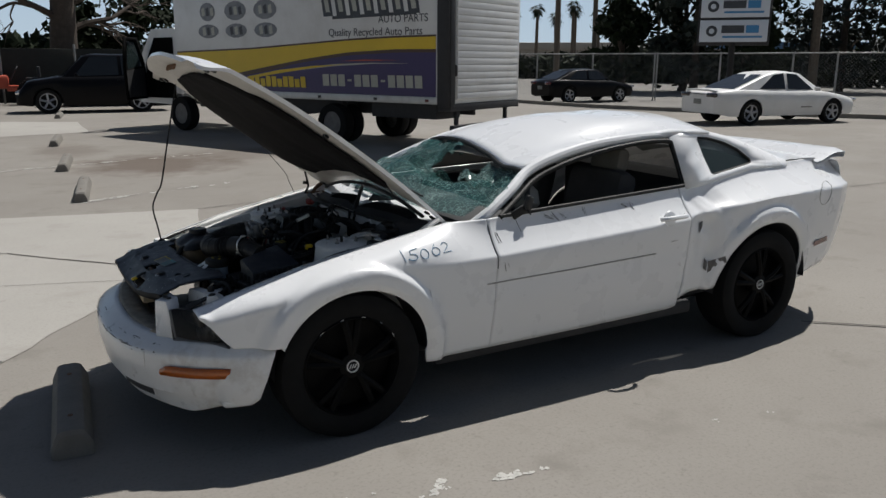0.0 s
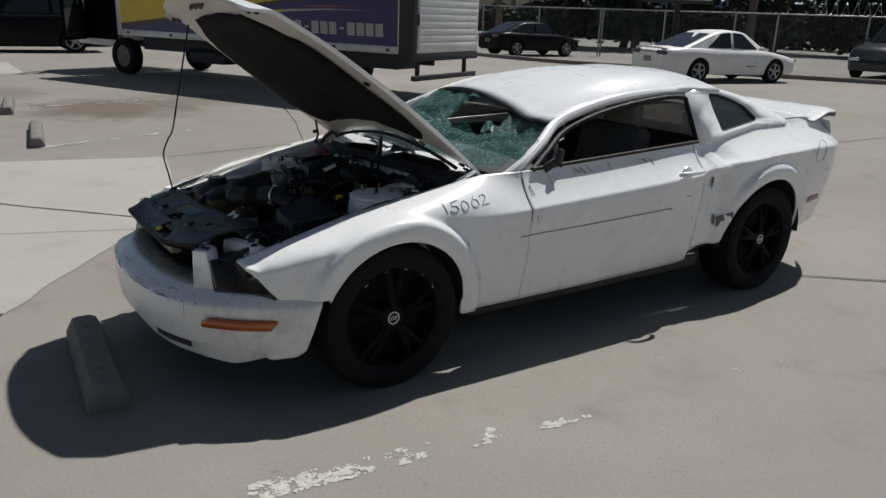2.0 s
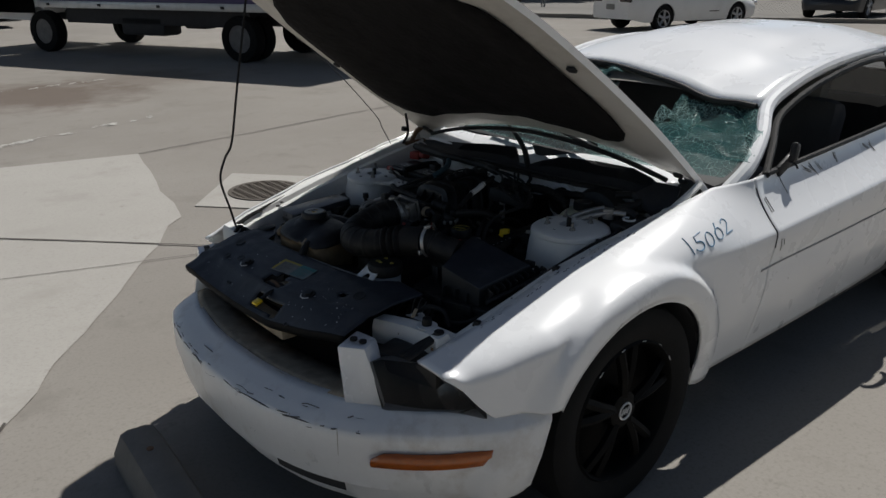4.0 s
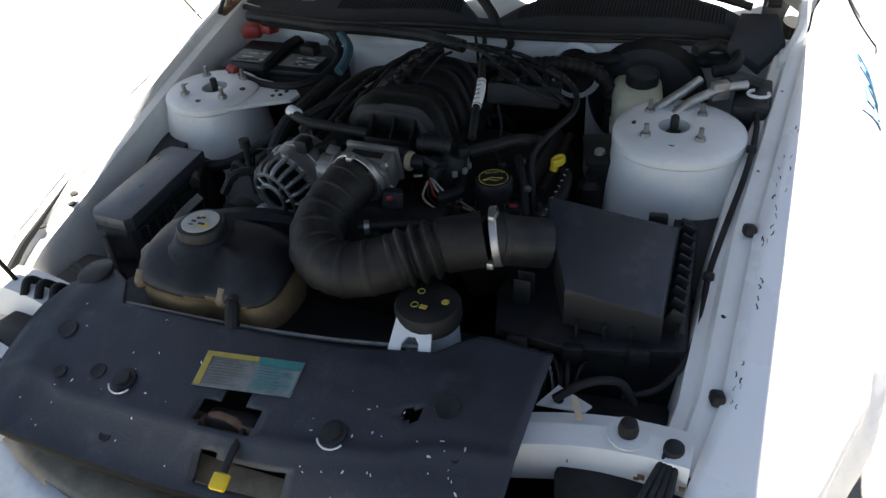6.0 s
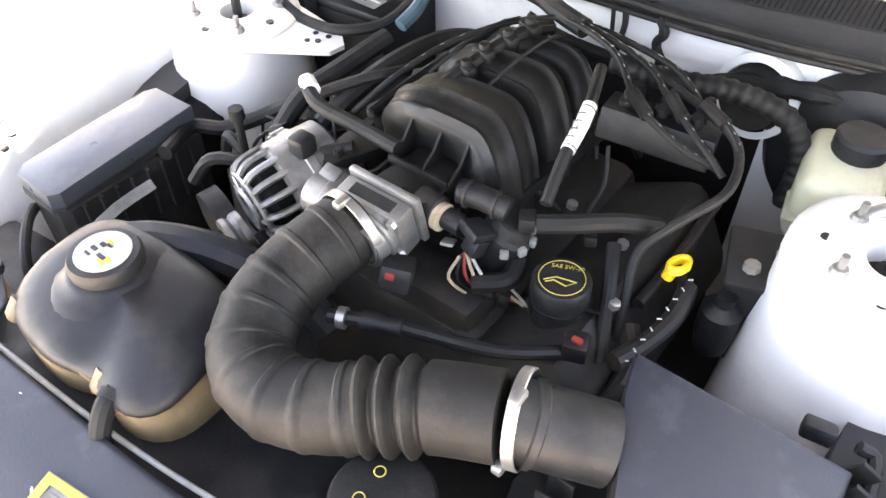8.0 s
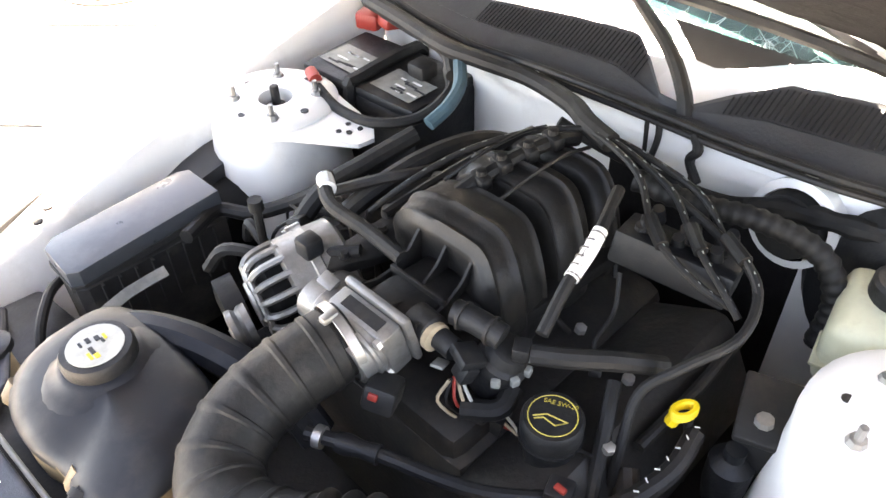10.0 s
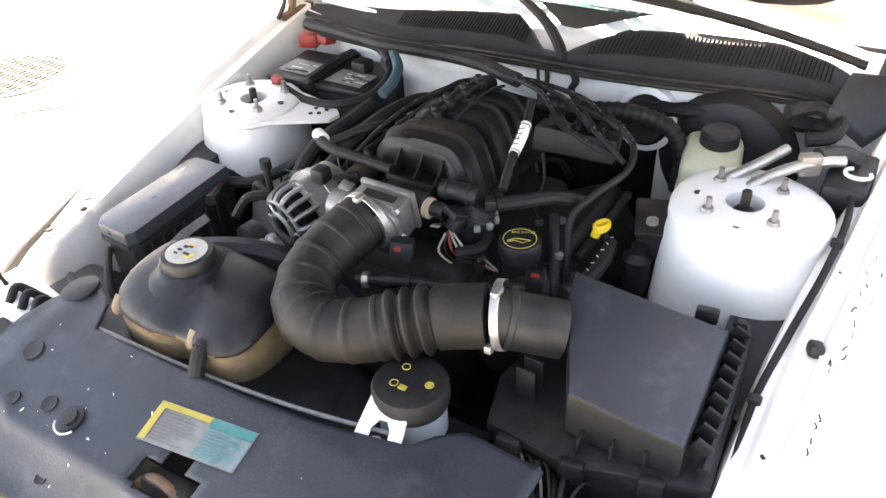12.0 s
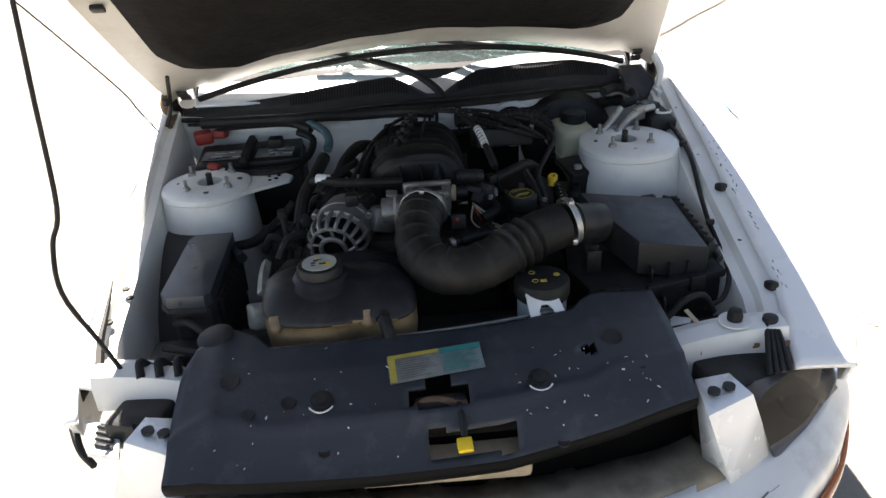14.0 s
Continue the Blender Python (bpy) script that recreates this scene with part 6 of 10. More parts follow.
turned("hose_clip", (-0.506, 0.098, 0.735), (-0.7, -0.2, -0.2), [(0.015, 0), (0.015, 0.010)], M["dark"], tank, seg=14)
turned("filler_neck", (-0.493, 0.405, 0.60), (-0.05, 0.1, 1), [(0.022, 0), (0.022, 0.104)], M["tan"], car)
wcap = turned("washer_cap", (-0.499, 0.418, 0.702), (-0.1, 0.15, 1), [(0.034, 0), (0.035, 0.010), (0.028, 0.014)], M["plastic"], car, "black washer filler cap")
boxpart("grey_bracket", (-0.42, 0.345, 0.70), (0.05, 0.045, 0.05), M["label"], car, 0.006, rot(10, 20, 30))
hose("grey_strip", [(-0.375, 0.345, 0.725), (-0.32, 0.35, 0.735), (-0.26, 0.352, 0.735)], 0.011, M["label"], car, "grey metal strip beside the fuse box", seg=4, n=2)

# fuse box
M["box_wall"] = material("dusty_grey_black_plastic", (0.030, 0.029, 0.028), 0.6, vary=0.25, scale=12, spec=0.35, dirt=DUST, dirt_amount=0.2, dirt_scale=9, bump=0.0005, bump_scale=160)
b = bmesh.new()
fb = [(-0.105, 0.452), (-0.107, 0.538), (-0.125, 0.549), (-0.340, 0.563), (-0.358, 0.548), (-0.360, 0.470), (-0.345, 0.458)]
prism(b, [(x, y, 0.742 - 0.085 * max(0, -0.11 - x)) for x, y in fb], -0.028, 0.0, 0.002)
fuse = part("fuse_box_lid", b, M["lid"], car, "glossy slate fuse box with a sloping lid", sharp=30)
b = bmesh.new()
prism(b, [(x * 0.985 - 0.004, 0.49 + (y - 0.50) * 0.94, 0) for x, y in fb], 0.50, 0.690)
part("fuse_box_body", b, M["box_wall"], fuse, sharp=30)
b = bmesh.new()
prism(b, [(x * 1.0 - 0.002, 0.50 + (y - 0.50) * 1.05, -0.085 * max(0, -0.11 - x)) for x, y in fb], 0.704, 0.715)
part("fuse_box_rim", b, M["box_wall"], fuse, sharp=30)
for k in range(8):
    c = Vector((-0.135 - 0.027 * k, 0.438 + 0.0012 * k, 0.645))
    boxpart("box_rib", c, (0.004, 0.008, 0.09), M["box_wall"], fuse, 0)
hose("tower_cable", [(-0.19, 0.42, 0.715), (-0.115, 0.455, 0.705), (-0.077, 0.412, 0.70), (-0.022, 0.362, 0.72), (0.016, 0.322, 0.75)], 0.012, M["rubber"], car)
hose("dip_rod", [(-0.108, 0.331, 0.775), (-0.115, 0.323, 0.66)], 0.007, M["dark"], car)
turned("rod_knob", (-0.108, 0.331, 0.772), (0, 0, 1), [(0.012, 0), (0.011, 0.018)], M["rubber"], car)

# battery
batt = boxpart("battery", (0.275, 0.462, 0.70), (0.17, 0.285, 0.175), M["plastic"], car, 0.010, rot(0, 0, 4), "black battery with worn labels and a strap")
boxpart("battery_lid", (0.275, 0.462, 0.792), (0.165, 0.277, 0.022), M["plastic"], batt, 0.006, rot(0, 0, 4))
for y in (0.535, 0.392):
    q = [(0.215, y + 0.05, 0.8045), (0.215, y - 0.05, 0.8045), (0.285, y - 0.05, 0.8045), (0.285, y + 0.05, 0.8045)]
    decal("battery_label", q, 0.001, M["label"], batt, "worn grey battery label")
    for k in range(10):
        u, v = rnd.uniform(0.22, 0.27), rnd.uniform(y - 0.045, y + 0.02)
        boxpart("print_bar", (u, v, 0.8065), (0.004, rnd.uniform(0.01, 0.03), 0.0008), M["interior"] if k % 2 else M["tape"], batt, 0)
hose("battery_strap", [(0.185, 0.465, 0.70), (0.188, 0.465, 0.80), (0.20, 0.465, 0.810), (0.36, 0.47, 0.810), (0.365, 0.47, 0.76)], 0.012, M["rubber"], batt, seg=6, n=3)
boxpart("terminal_cover", (0.362, 0.605, 0.823), (0.045, 0.05, 0.035), M["red"], batt, 0.008, rot(0, 0, 20), "faded red terminal cover")
boxpart("terminal_cover", (0.372, 0.56, 0.828), (0.04, 0.04, 0.026), M["red"], batt, 0.008, rot(0, 10, -10))
boxpart("terminal", (0.30, 0.395, 0.815), (0.04, 0.04, 0.03), M["dark"], batt, 0.006)
hose("battery_cable", [(0.148, 0.506, 0.80), (0.137, 0.435, 0.79), (0.15, 0.358, 0.79), (0.20, 0.303, 0.80), (0.259, 0.287, 0.83), (0.30, 0.33, 0.84)], 0.010, M["rubber"], car)
turned("cable_lug", (0.160, 0.525, 0.802), (0.3, 0.8, 0.1), [(0.012, 0), (0.011, 0.03)], M["red"], car)
hose("harness", [(0.355, 0.60, 0.865), (0.334, 0.486, 0.87), (0.299, 0.336, 0.88), (0.305, 0.259, 0.88), (0.328, 0.174, 0.87), (0.298, 0.07, 0.88), (0.259, 0.011, 0.89), (0.24, -0.043, 0.89)], 0.015, M["rubber"], car)
hose("harness", [(0.36, 0.56, 0.85), (0.33, 0.45, 0.862), (0.31, 0.35, 0.865), (0.27, 0.29, 0.855)], 0.012, M["dark"], car)
hose("vacuum_hose", [(0.296, 0.300, 0.868), (0.250, 0.255, 0.858), (0.205, 0.238, 0.846), (0.165, 0.240, 0.832)], 0.0115, M["hose_teal"], car, "faded teal hose")
hose("heater_hose", [(0.143, 0.248, 0.82), (0.058, 0.269, 0.80), (-0.002, 0.289, 0.78), (-0.05, 0.30, 0.74), (-0.08, 0.31, 0.68)], 0.016, M["rubber"], car)
hose("heater_hose", [(0.26, 0.09, 0.74), (0.245, 0.125, 0.80), (0.19, 0.160, 0.825), (0.11, 0.188, 0.822), (0.03, 0.210, 0.80), (-0.03, 0.235, 0.76)], 0.016, M["rubber"], car)

# engine
M["manifold"] = material("dusty_black_manifold_plastic", (0.011, 0.0105, 0.010), 0.5, vary=0.3, scale=14, spec=0.32, dirt=(0.20, 0.16, 0.11), dirt_amount=0.10, dirt_scale=11, bump=0.0005, bump_scale=180, rough_vary=0.12)
b = bmesh.new()
box(b, (0.03, 0.0, 0.55), (0.44, 0.34, 0.30), 0.03)
engine = part("engine", b, M["dark"], car, "grimy engine block with valve covers")
boxpart("valve_cover", (0.02, -0.24, 0.64), (0.42, 0.16, 0.16), M["dark"], engine, 0.03, rot(-28, 0, 0))
boxpart("valve_cover", (0.05, 0.22, 0.64), (0.42, 0.16, 0.16), M["dark"], engine, 0.03, rot(28, 0, 0))
boxpart("timing_cover", (-0.14, 0.0, 0.62), (0.08, 0.30, 0.22), M["dark"], engine, 0.02)
b = bmesh.new()


def dome_pt(a, c, x0, hx, top, ridges):
    """An arched runner: a over the arch from the passenger's side, c across it."""
    edge = (1 - abs(c) ** 2.8) ** 0.5 if abs(c) < 1 else 0.0
    r = 0.42 + 0.58 * edge
    ca, sa = math.cos(a), max(0.0, math.sin(a))
    y = (0.128 if ca > 0 else 0.104) * math.copysign(abs(ca) ** 0.74, ca)
    foot = 0.792 if ca > 0 else 0.792 - 0.062 * sm(0.0, 1.0, -ca)
    z = foot + (top - foot) * sa ** 0.66
    rib = 0.055 * max(math.exp(-((c - q) / 0.06) ** 2) for q in ridges) * (sa > 0.1) * (0.6 + 0.4 * (ca < 0.2))
    k = r * (1 + rib)
    lean = -0.022 * sm(0.2, 1.0, -ca)
    return (x0 + lean + hx * math.sin(c * math.pi / 2), -0.004 + y * k, 0.775 + (z - 0.775) * k + 0.003 * noise.noise(Vector((x0 * 7 + c, a * 1.4, 2))))


manifold = None
for k, (x0, hx, top_z, ridges) in enumerate(((0.020, 0.054, 0.876, (-0.85, -0.6, -0.1, 0.5)), (0.126, 0.040, 0.880, (-0.7, 0.1)), (0.203, 0.028, 0.874, (0.0,)))):
    b = bmesh.new()
    grid(b, lambda a, c: dome_pt(a, c, x0, hx, top_z, ridges), steps(0, math.pi, 40), steps(-1, 1, 40))
    bmesh.ops.recalc_face_normals(b, faces=b.faces)
    if manifold is None:
        manifold = part("intake_manifold", b, M["manifold"], engine, "ribbed black plastic intake manifold", sharp=55)
    else:
        part("runner", b, M["manifold"], engine, sharp=55)
b = bmesh.new()
box(b, (0.10, 0.01, 0.785), (0.26, 0.11, 0.09), 0.02)
part("plenum", b, M["manifold"], engine)
b = bmesh.new()
prism(b, [(-0.135, 0.128), (-0.06, 0.095), (0.22, 0.10), (0.24, 0.155), (0.12, 0.158), (-0.10, 0.155)], 0.782, 0.797, 0.003)
part("manifold_flange", b, M["manifold"], engine, "dusty flat flange of the manifold")
b = bmesh.new()
prism(b, [(-0.11, -0.10), (0.20, -0.125), (0.20, -0.09), (-0.10, -0.07)], 0.765, 0.785, 0.003)
part("manifold_flange", b, M["manifold"], engine)
# spine with its moulded bosses and clamps
b = bmesh.new()
tube(b, [(0.03, 0.060, 0.858), (0.075, 0.050, 0.872), (0.13, 0.036, 0.884), (0.19, 0.020, 0.888), (0.235, 0.010, 0.876)], 0.011, 8, 5)
part("spine", b, M["manifold"], engine)
for x, y, z in ((0.075, 0.045, 0.872), (0.11, 0.040, 0.882), (0.15, 0.028, 0.888), (0.19, 0.018, 0.892)):
    b = bmesh.new()
    box(b, (x, y, z), (0.020, 0.034, 0.022), 0.006, rot(0, -6, -15))
    lathe(b, (x, y, z + 0.008), (0, 0, 1), [(0.008, 0), (0.007, 0.009), (0.004, 0.010)], 10)
    part("boss", b, M["manifold"], engine)
for y0, y1 in ((0.085, 0.062), (0.0, -0.016)):
    hose("fuel_rail_clip", [(0.045, y0, 0.868), (0.10, (y0 + y1) / 2, 0.885), (0.17, y1, 0.892), (0.225, y1 - 0.004, 0.880)], 0.0028, M["manifold"], engine, "", 6, 4)
b = bmesh.new()
tube(b, [(-0.01, 0.150, 0.806), (0.07, 0.136, 0.822), (0.15, 0.110, 0.845), (0.22, 0.075, 0.868)], 0.008, 8, 5)
part("fuel_rail", b, M["manifold"], engine, "dusty fuel rail beside the manifold")
for x, y, z in ((0.0, 0.146, 0.80), (0.085, 0.130, 0.82), (0.165, 0.10, 0.845)):
    turned("injector", (x, y, z - 0.03), (0, 0.25, 1), [(0.008, 0), (0.011, 0.012), (0.011, 0.034), (0.007, 0.042)], M["dark"], engine, seg=12)
for x, y in ((-0.10, 0.13), (-0.03, 0.135), (0.05, 0.14), (0.13, 0.14), (0.20, 0.135)):
    turned("bolt_head", (x, y, 0.796), (0, 0, 1), [(0.009, 0), (0.009, 0.003), (0.006, 0.004), (0.006, 0.010)], M["dark"], engine, seg=8)


def fin(name, pts, y0, y1, t=0.004):
    """An upright moulded web: its outline in x and z, leaning from y0 at the front to y1 at the rear."""
    bmx = bmesh.new()
    xa, xb = min(p[0] for p in pts), max(p[0] for p in pts)
    yy = lambda x: y0 + (y1 - y0) * (x - xa) / (xb - xa)  # noqa: E731
    lo = [bmx.verts.new((x, yy(x) - t / 2, z)) for x, z in pts]
    hi = [bmx.verts.new((x, yy(x) + t / 2, z)) for x, z in pts]
    bmx.faces.new(lo[::-1])
    bmx.faces.new(hi)
    for i in range(len(pts)):
        j = (i + 1) % len(pts)
        bmx.faces.new((lo[i], lo[j], hi[j], hi[i]))
    bmesh.ops.recalc_face_normals(bmx, faces=bmx.faces)
    return part(name, bmx, M["manifold"], engine)


boxpart("manifold_neck", (-0.085, 0.0, 0.795), (0.115, 0.085, 0.050), M["manifold"], engine, 0.012, rot(0, 6, 0))
WEB = [(-0.142, 0.80), (-0.142, 0.835), (-0.115, 0.822), (-0.085, 0.820), (-0.055, 0.832), (-0.035, 0.852), (-0.028, 0.80)]
for y0, y1 in ((0.044, 0.052), (-0.008, 0.004), (-0.052, -0.040)):
    fin("gusset", WEB, y0, y1)
boxpart("gusset", (-0.088, 0.0, 0.818), (0.005, 0.095, 0.022), M["manifold"], engine, 0.001)
b = bmesh.new()
prism(b, [(-0.075, -0.040, 0.812), (-0.045, -0.030, 0.815), (-0.060, -0.095, 0.820), (-0.082, -0.10, 0.818)], -0.012, 0.0, 0.003)
part("valve_flange", b, M["manifold"], engine, "flat arm that carries the idle valve")
# throttle body
TILT = rot(0, -12, 0)
tbc = Vector((-0.172, -0.007, 0.814))
boxpart("throttle_body", tbc, (0.030, 0.098, 0.070), M["alu"], engine, 0.004, TILT, "cast aluminium throttle body")
boxpart("throttle_recess", tbc + TILT @ Vector((0, 0, 0.0345)), (0.016, 0.064, 0.003), M["dark"], engine, 0, TILT)
boxpart("throttle_flange", tbc + TILT @ Vector((0.022, 0, 0.0)), (0.012, 0.108, 0.080), M["alu"], engine, 0.005, TILT)
turned("throttle_bore", tbc + TILT @ Vector((-0.015, 0, -0.004)), TILT @ Vector((-1, 0, 0)), [(0.044, 0), (0.044, 0.006), (0.0455, 0.008), (0.0455, 0.012), (0.041, 0.014), (0.041, 0.03)], M["alu"], engine, "ringed inlet of the throttle body", 32)
for dy in (-0.041, 0.041):
    for dz in (-0.028, 0.028):
        turned("flange_bolt", tbc + TILT @ Vector((-0.015, dy, dz)), TILT @ Vector((-1, 0, 0)), [(0.007, -0.004), (0.007, 0.005), (0.004, 0.006)], M["steel"], engine, seg=6)
turned("throttle_drum", (-0.175, 0.046, 0.800), (0, 1, 0), [(0.034, 0), (0.036, 0.018), (0.030, 0.024), (0.030, 0.05), (0.018, 0.052)], M["alu"], engine)
boxpart("throttle_stop", (-0.168, 0.072, 0.838), (0.020, 0.026, 0.008), M["alu"], engine, 0.003, rot(10, -20, 0))
# alternator
AX = Vector((-0.92, 0.25, -0.12)).normalized()
ac = Vector((-0.172, 0.203, 0.728))
alt = turned("alternator", ac, AX, [(0.056, -0.06), (0.058, -0.05), (0.058, 0.006), (0.048, 0.020), (0.030, 0.024)], M["rim"], engine, "finned aluminium alternator", seg=32)
x_, y_, z_ = basis(AX)
for k in range(18):
    a = 2 * math.pi * k / 18
    d = x_ * math.cos(a) + y_ * math.sin(a)
    # broad shoulder bars with slots between, thin curved spokes on every second one
    hose("alternator_fin", [ac + d * 0.053 + z_ * 0.027, ac + d * 0.063 + z_ * 0.018, ac + d * 0.068 + z_ * 0.002, ac + d * 0.069 - z_ * 0.026], 0.0052, M["alu"], alt, "", 6, 3)
    if k % 2 == 0:
        e = x_ * math.cos(a + 0.22) + y_ * math.sin(a + 0.22)
        hose("alternator_spoke", [ac + d * 0.028 + z_ * 0.030, ac + (d + e) * 0.021 + z_ * 0.029, ac + e * 0.054 + z_ * 0.027], 0.0036, M["alu"], alt, "", 6, 3)
for rr, hh, tt in ((0.054, 0.027, 0.0045), (0.030, 0.031, 0.006)):
    hose("alternator_ring", [ac + (x_ * math.cos(a) + y_ * math.sin(a)) * rr + z_ * hh for a in steps(0, 2 * math.pi, 28)], tt, M["alu"], alt, "", 7, 1, False)
turned("alternator_case", ac, AX, [(0.060, -0.110), (0.069, -0.104), (0.071, -0.070), (0.074, -0.068), (0.074, -0.056), (0.072, -0.054), (0.072, -0.022), (0.066, -0.018)], M["alu"], alt, seg=32)
for a in (0.6, 2.7, 4.8):
    d = x_ * math.cos(a) + y_ * math.sin(a)
    turned("case_bolt", ac + d * 0.077 - z_ * 0.062, AX, [(0.009, -0.012), (0.009, 0.010), (0.006, 0.011), (0.006, 0.016)], M["steel"], alt, seg=8)
turned("pulley", (-0.238, 0.232, 0.676), AX, [(0.034, -0.03), (0.034, -0.02), (0.029, -0.014), (0.034, -0.008), (0.034, 0.0), (0.022, 0.002), (0.020, -0.006), (0.008, -0.006), (0.008, 0.004)], M["alu"], engine, "worn metal belt pulley", seg=24)
turned("pulley", (-0.21, 0.300, 0.64), AX, [(0.06, -0.03), (0.06, 0), (0.03, 0.006)], M["dark"], engine)
hose("drive_belt", [(-0.21, 0.19, 0.70), (-0.21, 0.15, 0.66), (-0.21, 0.10, 0.60)], 0.012, M["rubber"], engine, seg=6)
boxpart("alternator_bracket", (-0.13, 0.10, 0.76), (0.05, 0.06, 0.06), M["alu"], engine, 0.012, rot(20, 10, 30))
boxpart("alternator_plug", (-0.13, 0.165, 0.815), (0.03, 0.03, 0.03), M["plastic"], engine, 0.006)
# intake hose and its clamps
path = [(-0.195, 0.005, 0.812), (-0.235, 0.012, 0.808), (-0.285, 0.020, 0.798), (-0.345, 0.018, 0.782), (-0.395, -0.012, 0.768), (-0.410, -0.065, 0.764), (-0.392, -0.122, 0.770), (-0.360, -0.172, 0.780), (-0.33, -0.225, 0.792), (-0.305, -0.283, 0.800)]


def ribs(t):
    r = 0.0475 - 0.004 * (t < 0.04)
    if t < 0.72:
        r += 0.0020 * (abs((t * 13) % 1 - 0.5) > 0.40)
    elif t < 0.86:
        r += 0.006 * math.sin((t - 0.72) / 0.14 * math.pi * 6) * (1 if t > 0.72 else 0)
    return r


duct = hose("intake_hose", path, ribs, M["duct"], engine, "ribbed black rubber intake hose", 28, 22)
for c, ax in (((-0.205, 0.006, 0.811), (-1, 0.15, -0.1)), ((-0.297, -0.30, 0.803), (0.28, -0.9, 0.12))):
    cl = turned("hose_clamp", Vector(c) - Vector(ax).normalized() * 0.006, ax, [(0.050, 0), (0.0515, 0.001), (0.0515, 0.012), (0.050, 0.013)], M["steel"], engine, "slotted steel hose clamp", 32, False)
    boxpart("clamp_screw", Vector(c) + Vector((-0.012, 0.0, 0.050)), (0.022, 0.012, 0.010), M["steel"], engine, 0.003)
    boxpart("clamp_screw", Vector(c) + Vector((-0.045, -0.005, -0.026)), (0.012, 0.012, 0.014), M["steel"], engine, 0.003)
hose("breather_hose", [(-0.297, -0.035, 0.765), (-0.263, -0.106, 0.765), (-0.216, -0.212, 0.755), (-0.159, -0.279, 0.745)], 0.0085, M["plastic"], engine)
turned("breather_clip", (-0.292, -0.046, 0.765), (0.4, -0.9, 0), [(0.0135, 0), (0.0135, 0.010)], M["steel"], engine, seg=14)
turned("breather_joint", (-0.28, -0.07, 0.765), (0.4, -0.9, 0), [(0.012, 0), (0.013, 0.012), (0.010, 0.03), (0.012, 0.05)], M["plastic"], engine, seg=14)
boxpart("wire_plug", (-0.155, -0.282, 0.755), (0.03, 0.03, 0.028), M["plastic"], engine, 0.005, rot(0, 0, 20))
boxpart("plug_tab", (-0.158, -0.284, 0.770), (0.008, 0.014, 0.006), M["red"], engine, 0.002)
boxpart("sensor_plug", (-0.205, -0.062, 0.775), (0.045, 0.04, 0.035), M["plastic"], engine, 0.006, rot(10, 20, 30))
boxpart("plug_tab", (-0.222, -0.066, 0.788), (0.010, 0.012, 0.010), M["red"], engine, 0.002, rot(10, 20, 30))
# idle valve cluster
idle = turned("idle_valve", (-0.085, -0.135, 0.785), (0.25, -0.35, 1), [(0.026, -0.04), (0.031, -0.01), (0.033, 0.0), (0.033, 0.012), (0.027, 0.016), (0.024, 0.03), (0.012, 0.034)], M["plastic"], engine, "black idle valve with plugs")
for k in range(5):
    a = radians(-150 + 38 * k)
    boxpart("valve_clip", (-0.085 + 0.034 * math.cos(a), -0.137 + 0.034 * math.sin(a), 0.790), (0.008, 0.011, 0.012), M["label"], idle, 0.002, rot(0, 0, math.degrees(a)))
hose("valve_motor", [(-0.098, -0.075, 0.838), (-0.092, -0.105, 0.838), (-0.086, -0.138, 0.832)], 0.016, M["plastic"], idle, "", 12, 3)
hose("valve_band", [(-0.096, -0.085, 0.838), (-0.0955, -0.089, 0.838)], 0.0185, M["dark"], idle, "", 12, 1)
hose("valve_band", [(-0.089, -0.122, 0.835), (-0.0885, -0.126, 0.835)], 0.0185, M["dark"], idle, "", 12, 1)
boxpart("valve_plug", (-0.122, -0.118, 0.815), (0.034, 0.034, 0.014), M["plastic"], idle, 0.003, rot(8, 24, -16))
boxpart("valve_plug", (-0.130, -0.122, 0.800), (0.020, 0.024, 0.026), M["plastic"], idle, 0.003, rot(8, 24, -16))
boxpart("valve_plug", (-0.078, -0.160, 0.822), (0.024, 0.020, 0.020), M["plastic"], idle, 0.003, rot(0, 0, 30))
boxpart("valve_tab", (-0.138, -0.088, 0.790), (0.022, 0.016, 0.004), M["label"], idle, 0.001, rot(0, 25, 20))
turned("brass_collar", (-0.125, -0.062, 0.812), (-0.1, -1, 0), [(0.017, 0), (0.019, 0.002), (0.019, 0.010), (0.015, 0.012)], M["tan"], idle, seg=18)
turned("valve_port", (-0.122, -0.05, 0.812), (-0.05, -1, 0), [(0.022, -0.02), (0.022, 0.012), (0.014, 0.02), (0.014, 0.05)], M["plastic"], idle)
for k in range(5):
    pts = [Vector((-0.145 + 0.004 * k, -0.11, 0.785)), Vector((-0.16 + 0.006 * k, -0.105 - 0.01 * k, 0.755)), Vector((-0.14 + 0.01 * k, -0.13 - 0.006 * k, 0.72)), Vector((-0.10, -0.15 - 0.01 * k, 0.70))]
    hose("loose_wire", pts, 0.0022, (M["tan"], M["rubber"], M["red"], M["tan"], M["cream"])[k], idle, "", 5, 4)
hose("curved_pipe", [(-0.09, -0.16, 0.765), (-0.12, -0.165, 0.757), (-0.145, -0.13, 0.75)], 0.013, M["rubber"], idle)
